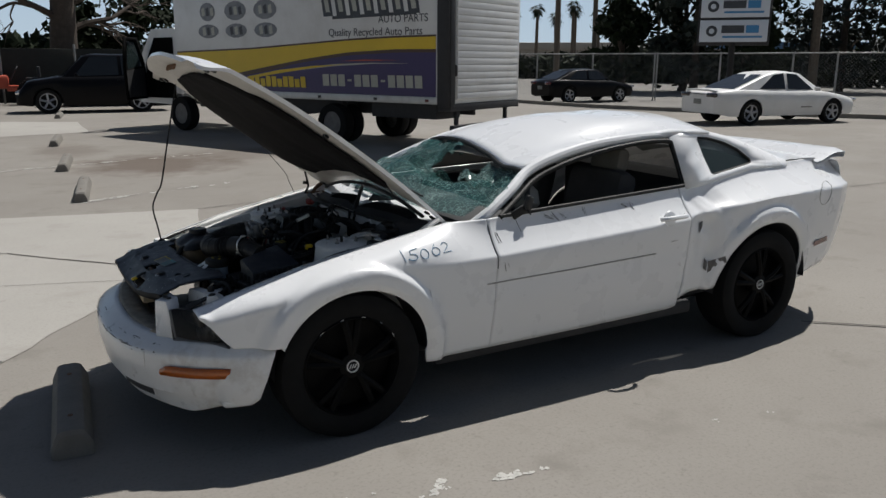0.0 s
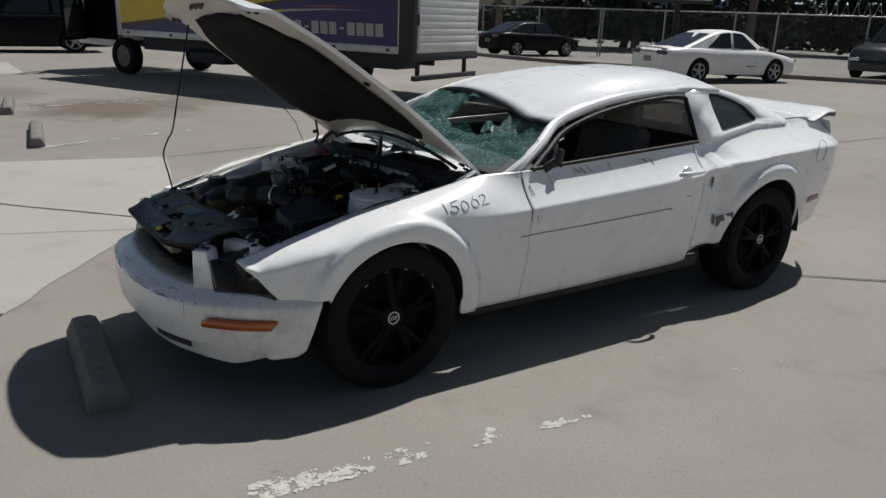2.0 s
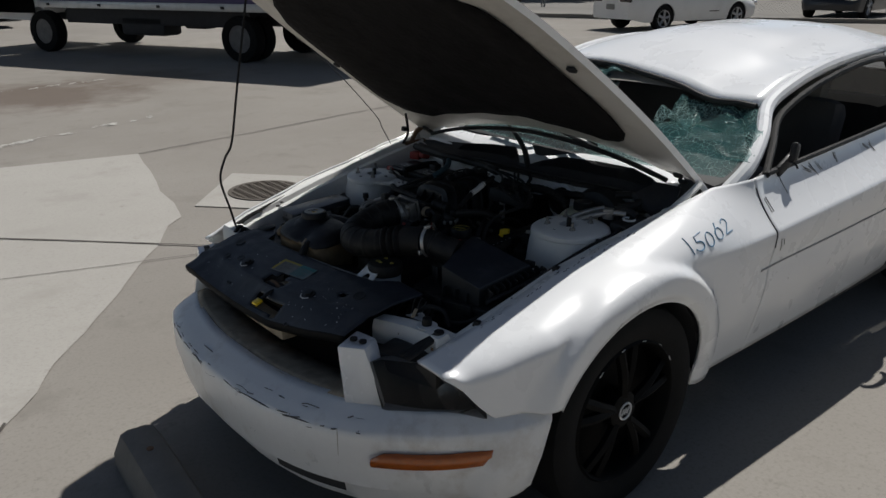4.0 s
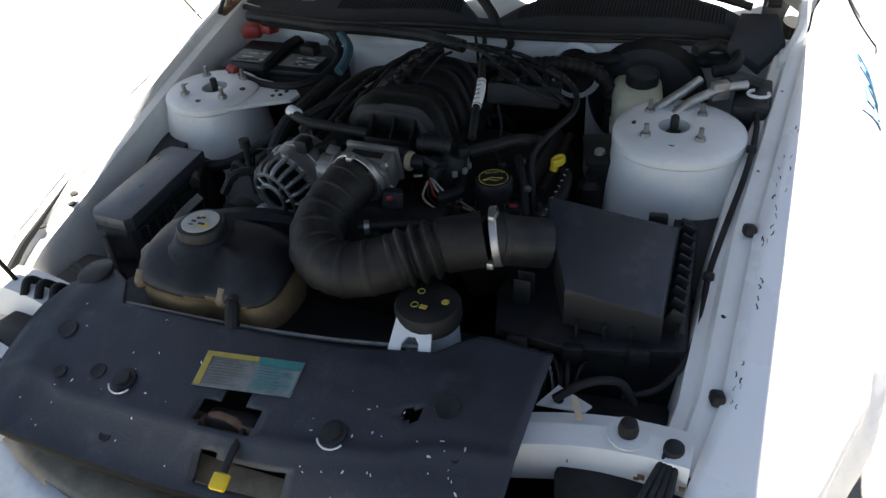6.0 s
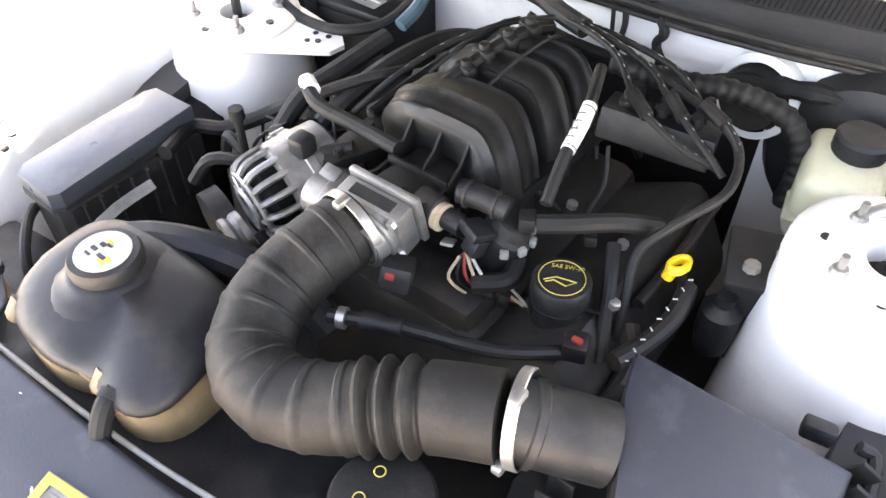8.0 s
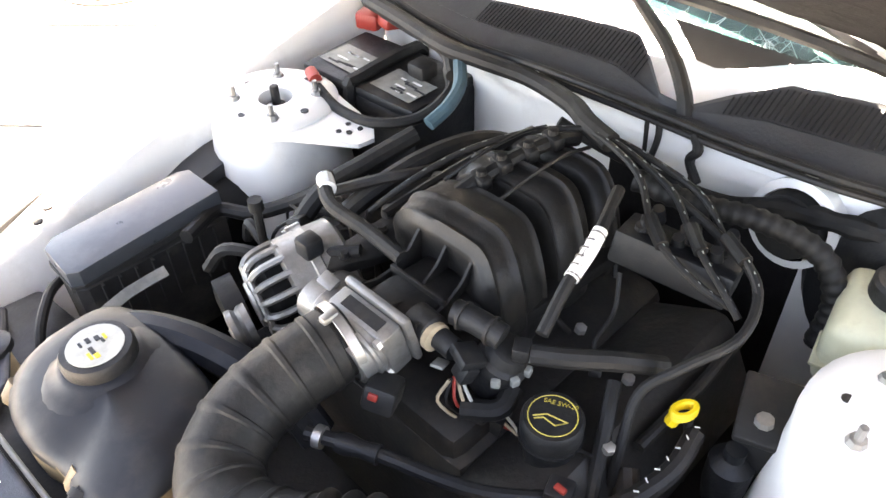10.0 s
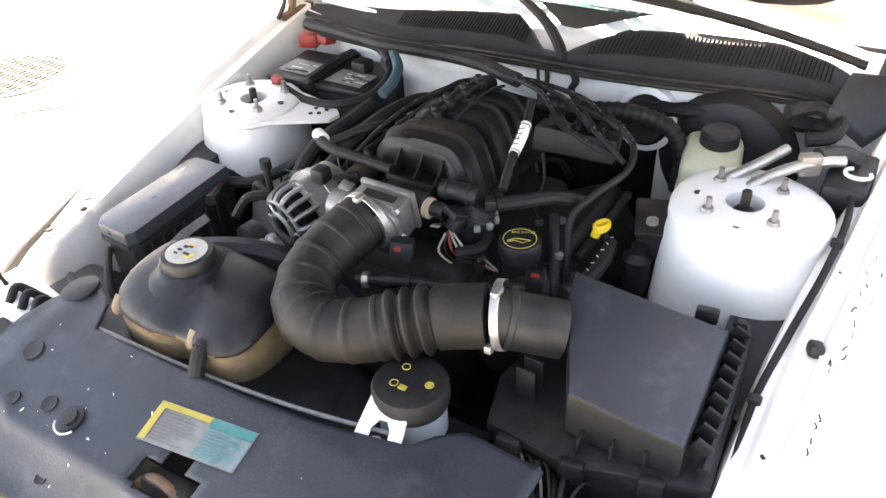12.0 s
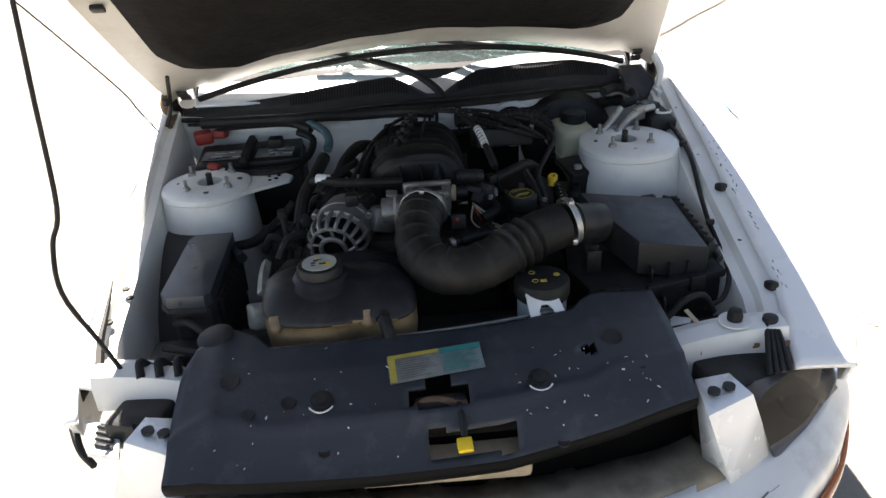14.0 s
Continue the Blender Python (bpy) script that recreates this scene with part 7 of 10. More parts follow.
# oil filler
oil = turned("oil_filler", (-0.103, -0.228, 0.70), (0, 0, 1), [(0.030, 0), (0.031, 0.055), (0.038, 0.058)], M["plastic"], engine)
turned("oil_cap", (-0.103, -0.228, 0.755), (0, 0, 1), [(0.035, 0), (0.036, 0.006), (0.036, 0.028), (0.033, 0.033), (0.0, 0.033)], M["plastic"], engine, "black oil cap with a yellow printed ring", seg=28)
hose("cap_print", [(-0.103 + 0.0275 * math.cos(a), -0.228 + 0.0275 * math.sin(a), 0.7888) for a in steps(0, 2 * math.pi, 26)], 0.0008, M["labelyellow"], oil, "", 4, 1, False)
hose("cap_print", [(-0.120, -0.215, 0.789), (-0.112, -0.222, 0.789), (-0.112, -0.238, 0.789), (-0.100, -0.246, 0.789), (-0.106, -0.222, 0.789), (-0.118, -0.212, 0.789)], 0.0011, M["labelyellow"], oil, "", 4, 1, False)
cu = bpy.data.curves.new("cap_lettering", "FONT")
cu.body, cu.size, cu.extrude, cu.align_x = "SAE 5W-20", 0.0082, 0.0003, "CENTER"
cu.materials.append(M["labelyellow"])
cap_text = new("cap_lettering", cu)
cap_text.parent = oil
cap_text.matrix_basis = Matrix.Translation((-0.087, -0.226, 0.7886)) @ rot(0, 0, -65).to_4x4()
hose("valve_cover_rib", [(-0.03, -0.30, 0.725), (0.08, -0.305, 0.73), (0.20, -0.30, 0.725)], 0.008, M["dark"], engine)
for x, y in ((0.045, -0.155), (0.02, -0.245), (-0.075, -0.285)):
    turned("bolt_head", (x, y, 0.752), (0.1, -0.2, 1), [(0.008, 0), (0.008, 0.008), (0.005, 0.009)], M["steel"], engine, seg=6)
hose("loose_lead", [(0.085, -0.175, 0.84), (0.06, -0.19, 0.80), (0.035, -0.185, 0.765), (0.02, -0.20, 0.745)], 0.003, M["rubber"], engine)
boxpart("loose_plug", (0.016, -0.203, 0.742), (0.022, 0.016, 0.014), M["plastic"], engine, 0.003, rot(0, 20, 30))
# dipstick
hose("dipstick_tube", [(0.02, -0.328, 0.755), (0.025, -0.335, 0.70), (0.05, -0.33, 0.60)], 0.006, M["dark"], engine)
b = bmesh.new()
for dz in (-0.004, 0.0, 0.004):
    tube(b, [(0.012 + 0.0135 * math.cos(a) + 0.0035 * math.sin(a), -0.323 - 0.0060 * math.cos(a) + 0.0075 * math.sin(a), 0.774 + dz) for a in steps(0, 2 * math.pi, 16)], 0.0038, 6, 1, smooth=False)
tube(b, [(0.004, -0.319, 0.770), (0.000, -0.316, 0.758)], 0.008, 8, 2)
part("dipstick_handle", b, M["yellow"], engine, "yellow dipstick loop handle")
# coil pack and plug wires
coil = boxpart("coil_pack", (0.150, -0.212, 0.842), (0.070, 0.150, 0.045), M["plastic"], engine, 0.005, rot(4, 14, 12), "black coil pack with plug wires")
for k in range(3):
    for s in (0, 1):
        turned("coil_tower", (0.140 + 0.036 * s + 0.010 * k, -0.165 - 0.045 * k, 0.858 + 0.004 * s), (-0.2, 0, 1), [(0.010, 0), (0.009, 0.012), (0.0075, 0.022)], M["plastic"], coil, seg=12)
LEADS = ([(0.245, 0.004, 0.893), (0.222, -0.062, 0.898), (0.196, -0.118, 0.894), (0.150, -0.165, 0.884)], [(0.250, -0.004, 0.890), (0.232, -0.075, 0.896), (0.205, -0.160, 0.890), (0.170, -0.208, 0.880)],
         [(0.256, -0.010, 0.887), (0.244, -0.09, 0.893), (0.225, -0.19, 0.888), (0.185, -0.248, 0.878)], [(0.146, -0.168, 0.886), (0.118, -0.205, 0.880), (0.108, -0.262, 0.862), (0.118, -0.305, 0.845)],
         [(0.168, -0.212, 0.884), (0.140, -0.245, 0.878), (0.118, -0.290, 0.862), (0.108, -0.318, 0.845)], [(0.182, -0.252, 0.882), (0.160, -0.292, 0.880), (0.132, -0.325, 0.865), (0.105, -0.330, 0.838)],
         [(0.245, 0.010, 0.888), (0.20, 0.065, 0.880), (0.12, 0.118, 0.862), (0.04, 0.150, 0.835), (-0.01, 0.185, 0.79)])
for pts in LEADS:
    lead = hose("plug_wire", pts, 0.0048, M["rubber"], engine, "", 8, 6)
    fine = spline(pts, 6)
    for k in range(2, len(fine) - 2, 2):
        hose("printed_mark", [fine[k] + Vector((0, 0, 0.0046)), fine[k].lerp(fine[k + 1], 0.45) + Vector((0, 0, 0.0046))], 0.0009, M["label"], lead, "", 4, 1, False)
for p, q in (((0.150, -0.165, 0.884), (0.135, -0.170, 0.868)), ((0.170, -0.208, 0.880), (0.152, -0.216, 0.866)), ((0.185, -0.248, 0.878), (0.168, -0.256, 0.862)), ((0.146, -0.168, 0.886), (0.118, -0.205, 0.880)),
             ((0.168, -0.212, 0.884), (0.142, -0.243, 0.878)), ((0.182, -0.252, 0.882), (0.160, -0.290, 0.880))):
    hose("wire_boot", [p, q], 0.0088, M["rubber"], engine, "", 10, 1, False)
hose("coil_cable", [(0.201, -0.173, 0.885), (0.181, -0.246, 0.878), (0.148, -0.313, 0.868), (0.08, -0.336, 0.853), (0.016, -0.307, 0.832), (-0.021, -0.282, 0.80), (-0.06, -0.292, 0.75), (-0.077, -0.298, 0.70)], 0.0062, M["rubber"], engine)
hose("taped_pipe", [(0.15, -0.118, 0.90), (0.068, -0.147, 0.89), (0.002, -0.158, 0.87), (-0.058, -0.171, 0.84)], 0.008, M["rubber"], engine)
hose("white_sleeve", [(0.078, -0.144, 0.8925), (0.045, -0.152, 0.883), (0.008, -0.157, 0.872)], 0.0096, M["tape"], engine, "white taped sleeve on a pipe")
for k in range(6):
    c = Vector((0.072, -0.1455, 0.8908)).lerp(Vector((0.012, -0.1565, 0.873)), k / 5)
    hose("tape_ring", [c, c + Vector((-0.0022, -0.0004, -0.0006))], 0.0099, M["scuff"], engine, "", 12, 1, False)
hose("fuel_line", [(-0.02, 0.262, 0.82), (-0.038, 0.246, 0.83), (-0.067, 0.193, 0.832), (-0.065, 0.125, 0.826), (-0.07, 0.047, 0.826)], 0.0105, M["rubber"], engine)
hose("white_sleeve", [(-0.035, 0.248, 0.832), (-0.050, 0.222, 0.834)], 0.0128, M["tape"], engine)
hose("fuel_line", [(-0.02, 0.25, 0.80), (0.03, 0.20, 0.82), (0.08, 0.17, 0.82), (0.15, 0.17, 0.80)], 0.009, M["dark"], engine)
hose("cross_hose", [(-0.073, -0.172, 0.82), (-0.054, -0.211, 0.828), (-0.023, -0.251, 0.83), (0.03, -0.28, 0.80)], 0.012, M["rubber"], engine)
hose("front_harness", [(-0.12, 0.28, 0.72), (-0.13, 0.22, 0.765), (-0.11, 0.16, 0.79), (-0.08, 0.12, 0.80)], 0.010, M["rubber"], engine)
hose("front_harness", [(-0.02, -0.25, 0.79), (-0.06, -0.27, 0.77), (-0.09, -0.285, 0.73), (-0.12, -0.30, 0.70)], 0.009, M["rubber"], engine)
hose("braided_cable", [(0.02, -0.34, 0.74), (-0.03, -0.345, 0.73), (-0.08, -0.335, 0.725), (-0.13, -0.32, 0.73)], 0.012, M["dark"], engine)
for k in range(9):
    c = Vector((0.02 - 0.018 * k, -0.34 + 0.001 * k, 0.752 - 0.002 * k))
    boxpart("braid_fleck", c, (0.0016, 0.006, 0.001), M["tape"], engine, 0, rot(0, 0, 35 * (-1) ** k))
hose("valve_pipe", [(-0.05, -0.30, 0.70), (-0.09, -0.33, 0.68), (-0.14, -0.33, 0.66)], 0.016, M["dark"], engine)
turned("purge_valve", (0.03, -0.385, 0.70), (0, 0, 1), [(0.022, -0.05), (0.026, -0.02), (0.026, 0.02), (0.012, 0.03), (0.012, 0.045)], M["plastic"], engine)
rr = random.Random(40)
for k in range(26):
    x, y = rr.uniform(-0.16, 0.28), rr.uniform(-0.34, 0.33)
    z = rr.uniform(0.68, 0.76)
    if y < -0.08 and x > -0.06:
        continue
    p = Vector((x, y, z))
    d = Vector((rr.uniform(-0.09, 0.09), rr.uniform(-0.09, 0.09), rr.uniform(-0.03, 0.04)))
    hose("small_hose", [p, p + d * 0.5 + Vector((0, 0, rr.uniform(0, 0.025))), p + d, p + d * 1.3 - Vector((0, 0, 0.05))], rr.uniform(0.004, 0.010), M["rubber"] if k % 3 else M["dark"], engine, "", 7, 4)
for k in range(22):
    x, y = rr.uniform(-0.15, 0.26), rr.choice((-1, 1)) * rr.uniform(0.12, 0.32)
    if y < 0 and x > -0.06:
        continue
    if k % 3 == 0:
        turned("bolt_head", (x, y, rr.uniform(0.71, 0.74)), (rr.uniform(-.3, .3), rr.uniform(-.3, .3), 1), [(0.009, 0), (0.009, 0.01), (0.006, 0.011)], M["steel"], engine, seg=6)
    else:
        boxpart("connector", (x, y, rr.uniform(0.69, 0.74)), (rr.uniform(0.02, 0.05), rr.uniform(0.02, 0.04), rr.uniform(0.02, 0.035)), M["plastic"], engine, 0.005, rot(rr.uniform(-30, 30), rr.uniform(-30, 30), rr.uniform(0, 90)))

for k in range(34):
    p = Vector((rr.uniform(-0.17, 0.24), rr.choice((-1, 1)) * rr.uniform(0.10, 0.34), rr.uniform(0.70, 0.775)))
    d = Vector((rr.uniform(-0.10, 0.10), rr.uniform(-0.08, 0.08), rr.uniform(-0.03, 0.02)))
    if p.y < 0 and p.x > -0.06:
        continue
    hose("thin_wire", [p - Vector((0, 0, 0.05)), p, p + d * 0.5 + Vector((0, 0, rr.uniform(0.0, 0.02))), p + d, p + d * 1.2 - Vector((0, 0, 0.06))], rr.uniform(0.0018, 0.0035), (M["rubber"], M["dark"], M["rubber"], M["dark"], M["scuff"])[k % 5], engine, "", 5, 4)

# air cleaner
LID = [(-0.158, -0.350, 0.808), (-0.126, -0.579, 0.763), (-0.350, -0.588, 0.746), (-0.362, -0.434, 0.777), (-0.205, -0.362, 0.803)]
b = bmesh.new()
prism(b, LID, -0.075, 0.0, 0.008)
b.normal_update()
# upward faces take the blue-black cover material, steep sides the darker plastic
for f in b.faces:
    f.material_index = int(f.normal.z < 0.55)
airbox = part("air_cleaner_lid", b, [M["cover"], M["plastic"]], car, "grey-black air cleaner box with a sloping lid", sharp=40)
b = bmesh.new()
prism(b, [(-0.13, -0.335, 0), (-0.075, -0.602, 0), (-0.345, -0.622, 0), (-0.395, -0.455, 0), (-0.385, -0.335, 0), (-0.30, -0.31, 0)], 0.45, 0.672, 0.01)
part("air_cleaner_base", b, M["plastic"], airbox, sharp=40)
b = bmesh.new()
prism(b, [(-0.12, -0.330, 0), (-0.068, -0.607, 0), (-0.350, -0.630, 0), (-0.402, -0.455, 0), (-0.39, -0.327, 0), (-0.30, -0.30, 0)], 0.672, 0.688, 0.004)
part("air_cleaner_rim", b, M["plastic"], airbox, sharp=40)
A, B2 = Vector((-0.100, -0.588, 0.728)), Vector((-0.342, -0.603, 0.712))
for k in range(9):
    c = A.lerp(B2, (k + 0.3) / 9)
    boxpart("lid_rib", c + Vector((0, 0.002, 0.008)), (0.005, 0.024, 0.040), M["plastic"], airbox, 0.001, rot(25, 0, 0))
b = bmesh.new()
edge_out = [A + Vector((0.022, 0.012, 0.012)), A + Vector((0.014, -0.010, 0.002)), A.lerp(B2, 0.5) + Vector((0, -0.014, 0)), B2 + Vector((-0.004, -0.012, 0))]
tube(b, edge_out, 0.0075, 8, 4)
part("lid_edge", b, M["plastic"], airbox, "raised outer rim of the lid")
boxpart("lid_clip", (-0.086, -0.536, 0.742), (0.020, 0.034, 0.022), M["plastic"], airbox, 0.004, rot(0, 10, 8))
for k in range(4):
    c = Vector((-0.372, -0.46, 0.70)).lerp(Vector((-0.34, -0.585, 0.70)), k / 3)
    boxpart("lid_rib", c, (0.020, 0.004, 0.04), M["plastic"], airbox, 0.001)
for c, a in (((-0.405, -0.37, 0.675), 5), ((-0.398, -0.46, 0.675), 10), ((-0.372, -0.56, 0.675), 15)):
    boxpart("lid_clip", c, (0.016, 0.034, 0.036), M["plastic"], airbox, 0.004, rot(0, 0, a))
for x in (-0.29, -0.265):
    boxpart("lid_rib", (x - 0.03, -0.352, 0.705), (0.004, 0.03, 0.07), M["plastic"], airbox, 0.001)
turned("outlet_pipe", (-0.302, -0.286, 0.799), (0.46, -0.85, -0.24), [(0.043, 0), (0.043, 0.02), (0.046, 0.022), (0.046, 0.03), (0.043, 0.032), (0.043, 0.105)], M["plastic"], airbox, "smooth black outlet pipe", 32)
boxpart("mount_bracket", (-0.16, -0.63, 0.655), (0.12, 0.04, 0.012), M["plastic"], airbox, 0.003, rot(10, 0, 20))
turned("mount_bolt", (-0.19, -0.628, 0.66), (0, 0, 1), [(0.012, 0), (0.012, 0.008)], M["dark"], airbox, seg=8)
# low clutter in front of the box
boxpart("control_module", (-0.47, -0.55, 0.57), (0.12, 0.16, 0.10), M["plastic"], car, 0.012, rot(0, 10, 8))
rw = random.Random(77)
for k in range(13):
    y, r = -0.345 - 0.011 * k + rw.uniform(-0.02, 0.02), rw.uniform(0.0022, 0.0048)
    top, lean = rw.uniform(0.63, 0.672), rw.uniform(-0.05, 0.02)
    hose("harness_wire", [(-0.37, y, 0.60), (-0.40 + rw.uniform(-0.012, 0.012), y + lean * 0.2, top - 0.012), (-0.425, y + lean * 0.6, top), (-0.452 + rw.uniform(-0.015, 0.01), y + lean, 0.615),
                         (-0.47, y + lean * 1.3, 0.575)], r, M["rubber"] if k % 4 else M["dark"], car)
b = bmesh.new()
prism(b, [(-0.452, -0.452, 0.655), (-0.482, -0.512, 0.660), (-0.497, -0.505, 0.662), (-0.500, -0.430, 0.655)], -0.004, 0.0)
part("white_gusset", b, M["bay_white"], car, "white sheet gusset behind the crossmember")
turned("gusset_hole", (-0.485, -0.462, 0.656), (0, 0, 1), [(0.007, 0), (0.007, 0.004)], M["dark"], car, seg=12)
for k in range(7):
    y = -0.335 - 0.012 * k
    hose("thin_lead", [(-0.375 - 0.004 * k, y, 0.655 - 0.004 * (k % 3)), (-0.405, y - 0.020, 0.672 - 0.005 * (k % 2)), (-0.435, y - 0.040, 0.660), (-0.455, y - 0.050, 0.625)], 0.0024, M["scuff"] if k % 2 else M["rubber"], car, "", 6, 4)
hose("loose_hose", [(-0.49, -0.455, 0.665), (-0.47, -0.50, 0.695), (-0.45, -0.545, 0.69), (-0.45, -0.57, 0.65)], 0.007, M["rubber"], car)
boxpart("paper_tag", (-0.518, -0.497, 0.688), (0.034, 0.010, 0.002), M["tan"], car, 0, rot(0, -25, 30))

# steering fluid reservoir
ps = turned("steering_reservoir", (-0.42, -0.222, 0.62), (0, 0, 1), [(0.044, 0), (0.050, 0.03), (0.050, 0.085)], M["bluegrey"], car, "pale steering fluid reservoir with a black cap", seg=28)
turned("reservoir_cap", (-0.42, -0.222, 0.705), (0, 0, 1), [(0.054, 0), (0.056, 0.006), (0.056, 0.03), (0.052, 0.036), (0.046, 0.0375), (0.0, 0.0375)], M["rubber"], ps, seg=28)
for dx, dy in ((0.018, 0.018), (0.004, -0.03), (-0.016, 0.016)):
    hose("cap_symbol", [(-0.42 + dx + 0.006 * math.cos(a), -0.222 + dy + 0.006 * math.sin(a), 0.7445 if dy > 0 else 0.7445) for a in steps(0, 2 * math.pi, 12)], 0.0009, M["labelyellow"], ps, "", 4, 1, False)
boxpart("cap_symbol", (-0.438, -0.222, 0.745), (0.008, 0.012, 0.002), M["labelyellow"], ps, 0)
boxpart("cap_symbol", (-0.416, -0.252, 0.7445), (0.010, 0.008, 0.002), M["labelyellow"], ps, 0)
b = bmesh.new()
prism(b, [(0.045, -0.03), (0.045, 0.03), (-0.042, 0.038), (-0.042, 0.015), (0.0, 0.014), (0.012, 0.006), (0.012, -0.006), (0.0, -0.014), (-0.042, -0.015), (-0.042, -0.038)], -0.005, 0.0, 0.002)
bmesh.ops.transform(b, matrix=Matrix.Translation((-0.492, -0.219, 0.712)) @ rot(0, -28, 10).to_4x4(), verts=b.verts)
part("reservoir_bracket", b, M["bay_white"], ps, "white slotted reservoir bracket")
turned("bracket_bolt", (-0.505, -0.219, 0.69), (-0.3, 0, 1), [(0.012, 0), (0.012, 0.008), (0.006, 0.010)], M["steel"], ps, seg=8)
hose("return_hose", [(-0.40, -0.27, 0.62), (-0.39, -0.32, 0.605), (-0.36, -0.34, 0.62)], 0.018, M["rubber"], ps)

# brake booster, reservoir and lines
boost = turned("brake_booster", (0.40, -0.43, 0.745), (-1, 0, 0.1), [(0.13, 0), (0.135, 0.02), (0.12, 0.05), (0.06, 0.07)], M["plastic"], car, "black brake booster", seg=32)
b = bmesh.new()
box(b, (0.275, -0.425, 0.765), (0.125, 0.105, 0.12), 0.022, rot(0, -6, 12), 3)
res = part("brake_reservoir", b, M["milky"], car, "yellowed milky brake fluid reservoir with a black cap")
b = bmesh.new()
box(b, (0.275, -0.425, 0.752), (0.131, 0.111, 0.006), 0.002, rot(0, -6, 12))
part("reservoir_seam", b, M["milky"], res)
turned("brake_cap", (0.290, -0.430, 0.822), (0, 0, 1), [(0.034, 0), (0.035, 0.004), (0.035, 0.024), (0.031, 0.029), (0.0, 0.030)], M["plastic"], res, seg=24)
turned("master_cylinder", (0.36, -0.43, 0.68), (-1, 0, 0.02), [(0.025, 0), (0.025, 0.22), (0.018, 0.225)], M["alu"], car)
for pts in ([(0.15, -0.405, 0.72), (0.165, -0.428, 0.78), (0.173, -0.485, 0.832), (0.208, -0.526, 0.855), (0.25, -0.55, 0.862)], [(0.15, -0.505, 0.79), (0.158, -0.519, 0.83), (0.192, -0.558, 0.852), (0.225, -0.600, 0.862), (0.25, -0.64, 0.862)]):
    hose("aluminium_line", pts, 0.0095, M["steel"], car, "bare aluminium refrigerant line", 12, 8)
boxpart("line_block", (0.222, -0.592, 0.858), (0.022, 0.036, 0.038), M["alu"], car, 0.005, rot(0, 0, 30))
hose("line_end", [(0.24, -0.60, 0.865), (0.27, -0.63, 0.862), (0.28, -0.66, 0.85)], 0.016, M["plastic"], car)
hose("loop_hose", [(0.342, -0.525, 0.885), (0.38, -0.57, 0.885), (0.36, -0.61, 0.875), (0.318, -0.605, 0.865), (0.30, -0.57, 0.86)], 0.013, M["rubber"], car)
hose("white_ring", [(0.235 + 0.016 * math.cos(a), -0.665 + 0.020 * math.sin(a), 0.853) for a in steps(0.5, 5.2, 12)], 0.0035, M["tape"], car, "", 6, 1, False)
boxpart("relay_box", (0.26, -0.655, 0.815), (0.14, 0.07, 0.06), M["plastic"], car, 0.01)
hose("firewall_harness", [(0.30, 0.09, 0.84), (0.325, 0.04, 0.81), (0.338, -0.03, 0.797), (0.343, -0.10, 0.795), (0.345, -0.18, 0.803), (0.35, -0.25, 0.835)], 0.0085, M["rubber"], car)
hose("firewall_harness", [(0.33, -0.21, 0.815), (0.345, -0.25, 0.828), (0.355, -0.32, 0.838), (0.375, -0.40, 0.838), (0.40, -0.50, 0.835), (0.42, -0.60, 0.835)], lambda t: 0.015 + 0.0015 * math.sin(t * 60), M["rubber"], car, "taped black harness", 10, 12)
hose("booster_hose", [(0.22, -0.10, 0.868), (0.235, -0.177, 0.862), (0.262, -0.26, 0.862), (0.277, -0.335, 0.842), (0.275, -0.37, 0.79), (0.262, -0.372, 0.72)], lambda t: 0.0155 + 0.0012 * math.sin(t * 150), M["rubber"], car, "corrugated black hose", 10, 24)
for y in (-0.03, -0.11):
    hose("harness_tie", [(0.350, y, 0.878), (0.348, y - 0.004, 0.84), (0.345, y - 0.008, 0.80)], 0.0035, M["rubber"], car)
hose("thin_cable", [(0.350, -0.05, 0.878), (0.345, -0.055, 0.85), (0.335, -0.05, 0.80)], 0.005, M["rubber"], car)
hose("thin_cable", [(0.352, -0.105, 0.878), (0.346, -0.12, 0.86), (0.345, -0.11, 0.84), (0.342, -0.13, 0.81)], 0.007, M["rubber"], car)
turned("firewall_well", (0.378, -0.27, 0.80), (-1, 0.1, 0.2), [(0.066, 0), (0.064, 0.022), (0.052, 0.026)], M["bay_white"], car, "", 28, False)
turned("well_grommet", (0.360, -0.268, 0.803), (-1, 0.1, 0.2), [(0.05, 0), (0.045, 0.02), (0.0, 0.022)], M["rubber"], car)
# hood release cable along the driver's ledge
hose("hood_cable", [(0.24, -0.655, 0.84), (0.15, -0.672, 0.825), (0.02, -0.668, 0.805), (-0.10, -0.652, 0.768), (-0.20, -0.640, 0.735), (-0.29, -0.640, 0.705), (-0.36, -0.632, 0.685), (-0.42, -0.60, 0.665), (-0.45, -0.55, 0.66)], 0.0055, M["rubber"], car)
for x, y, z in ((-0.215, -0.64, 0.735), (0.08, -0.67, 0.815)):
    boxpart("cable_clip", (x, y, z), (0.012, 0.018, 0.014), M["plastic"], car, 0.003)

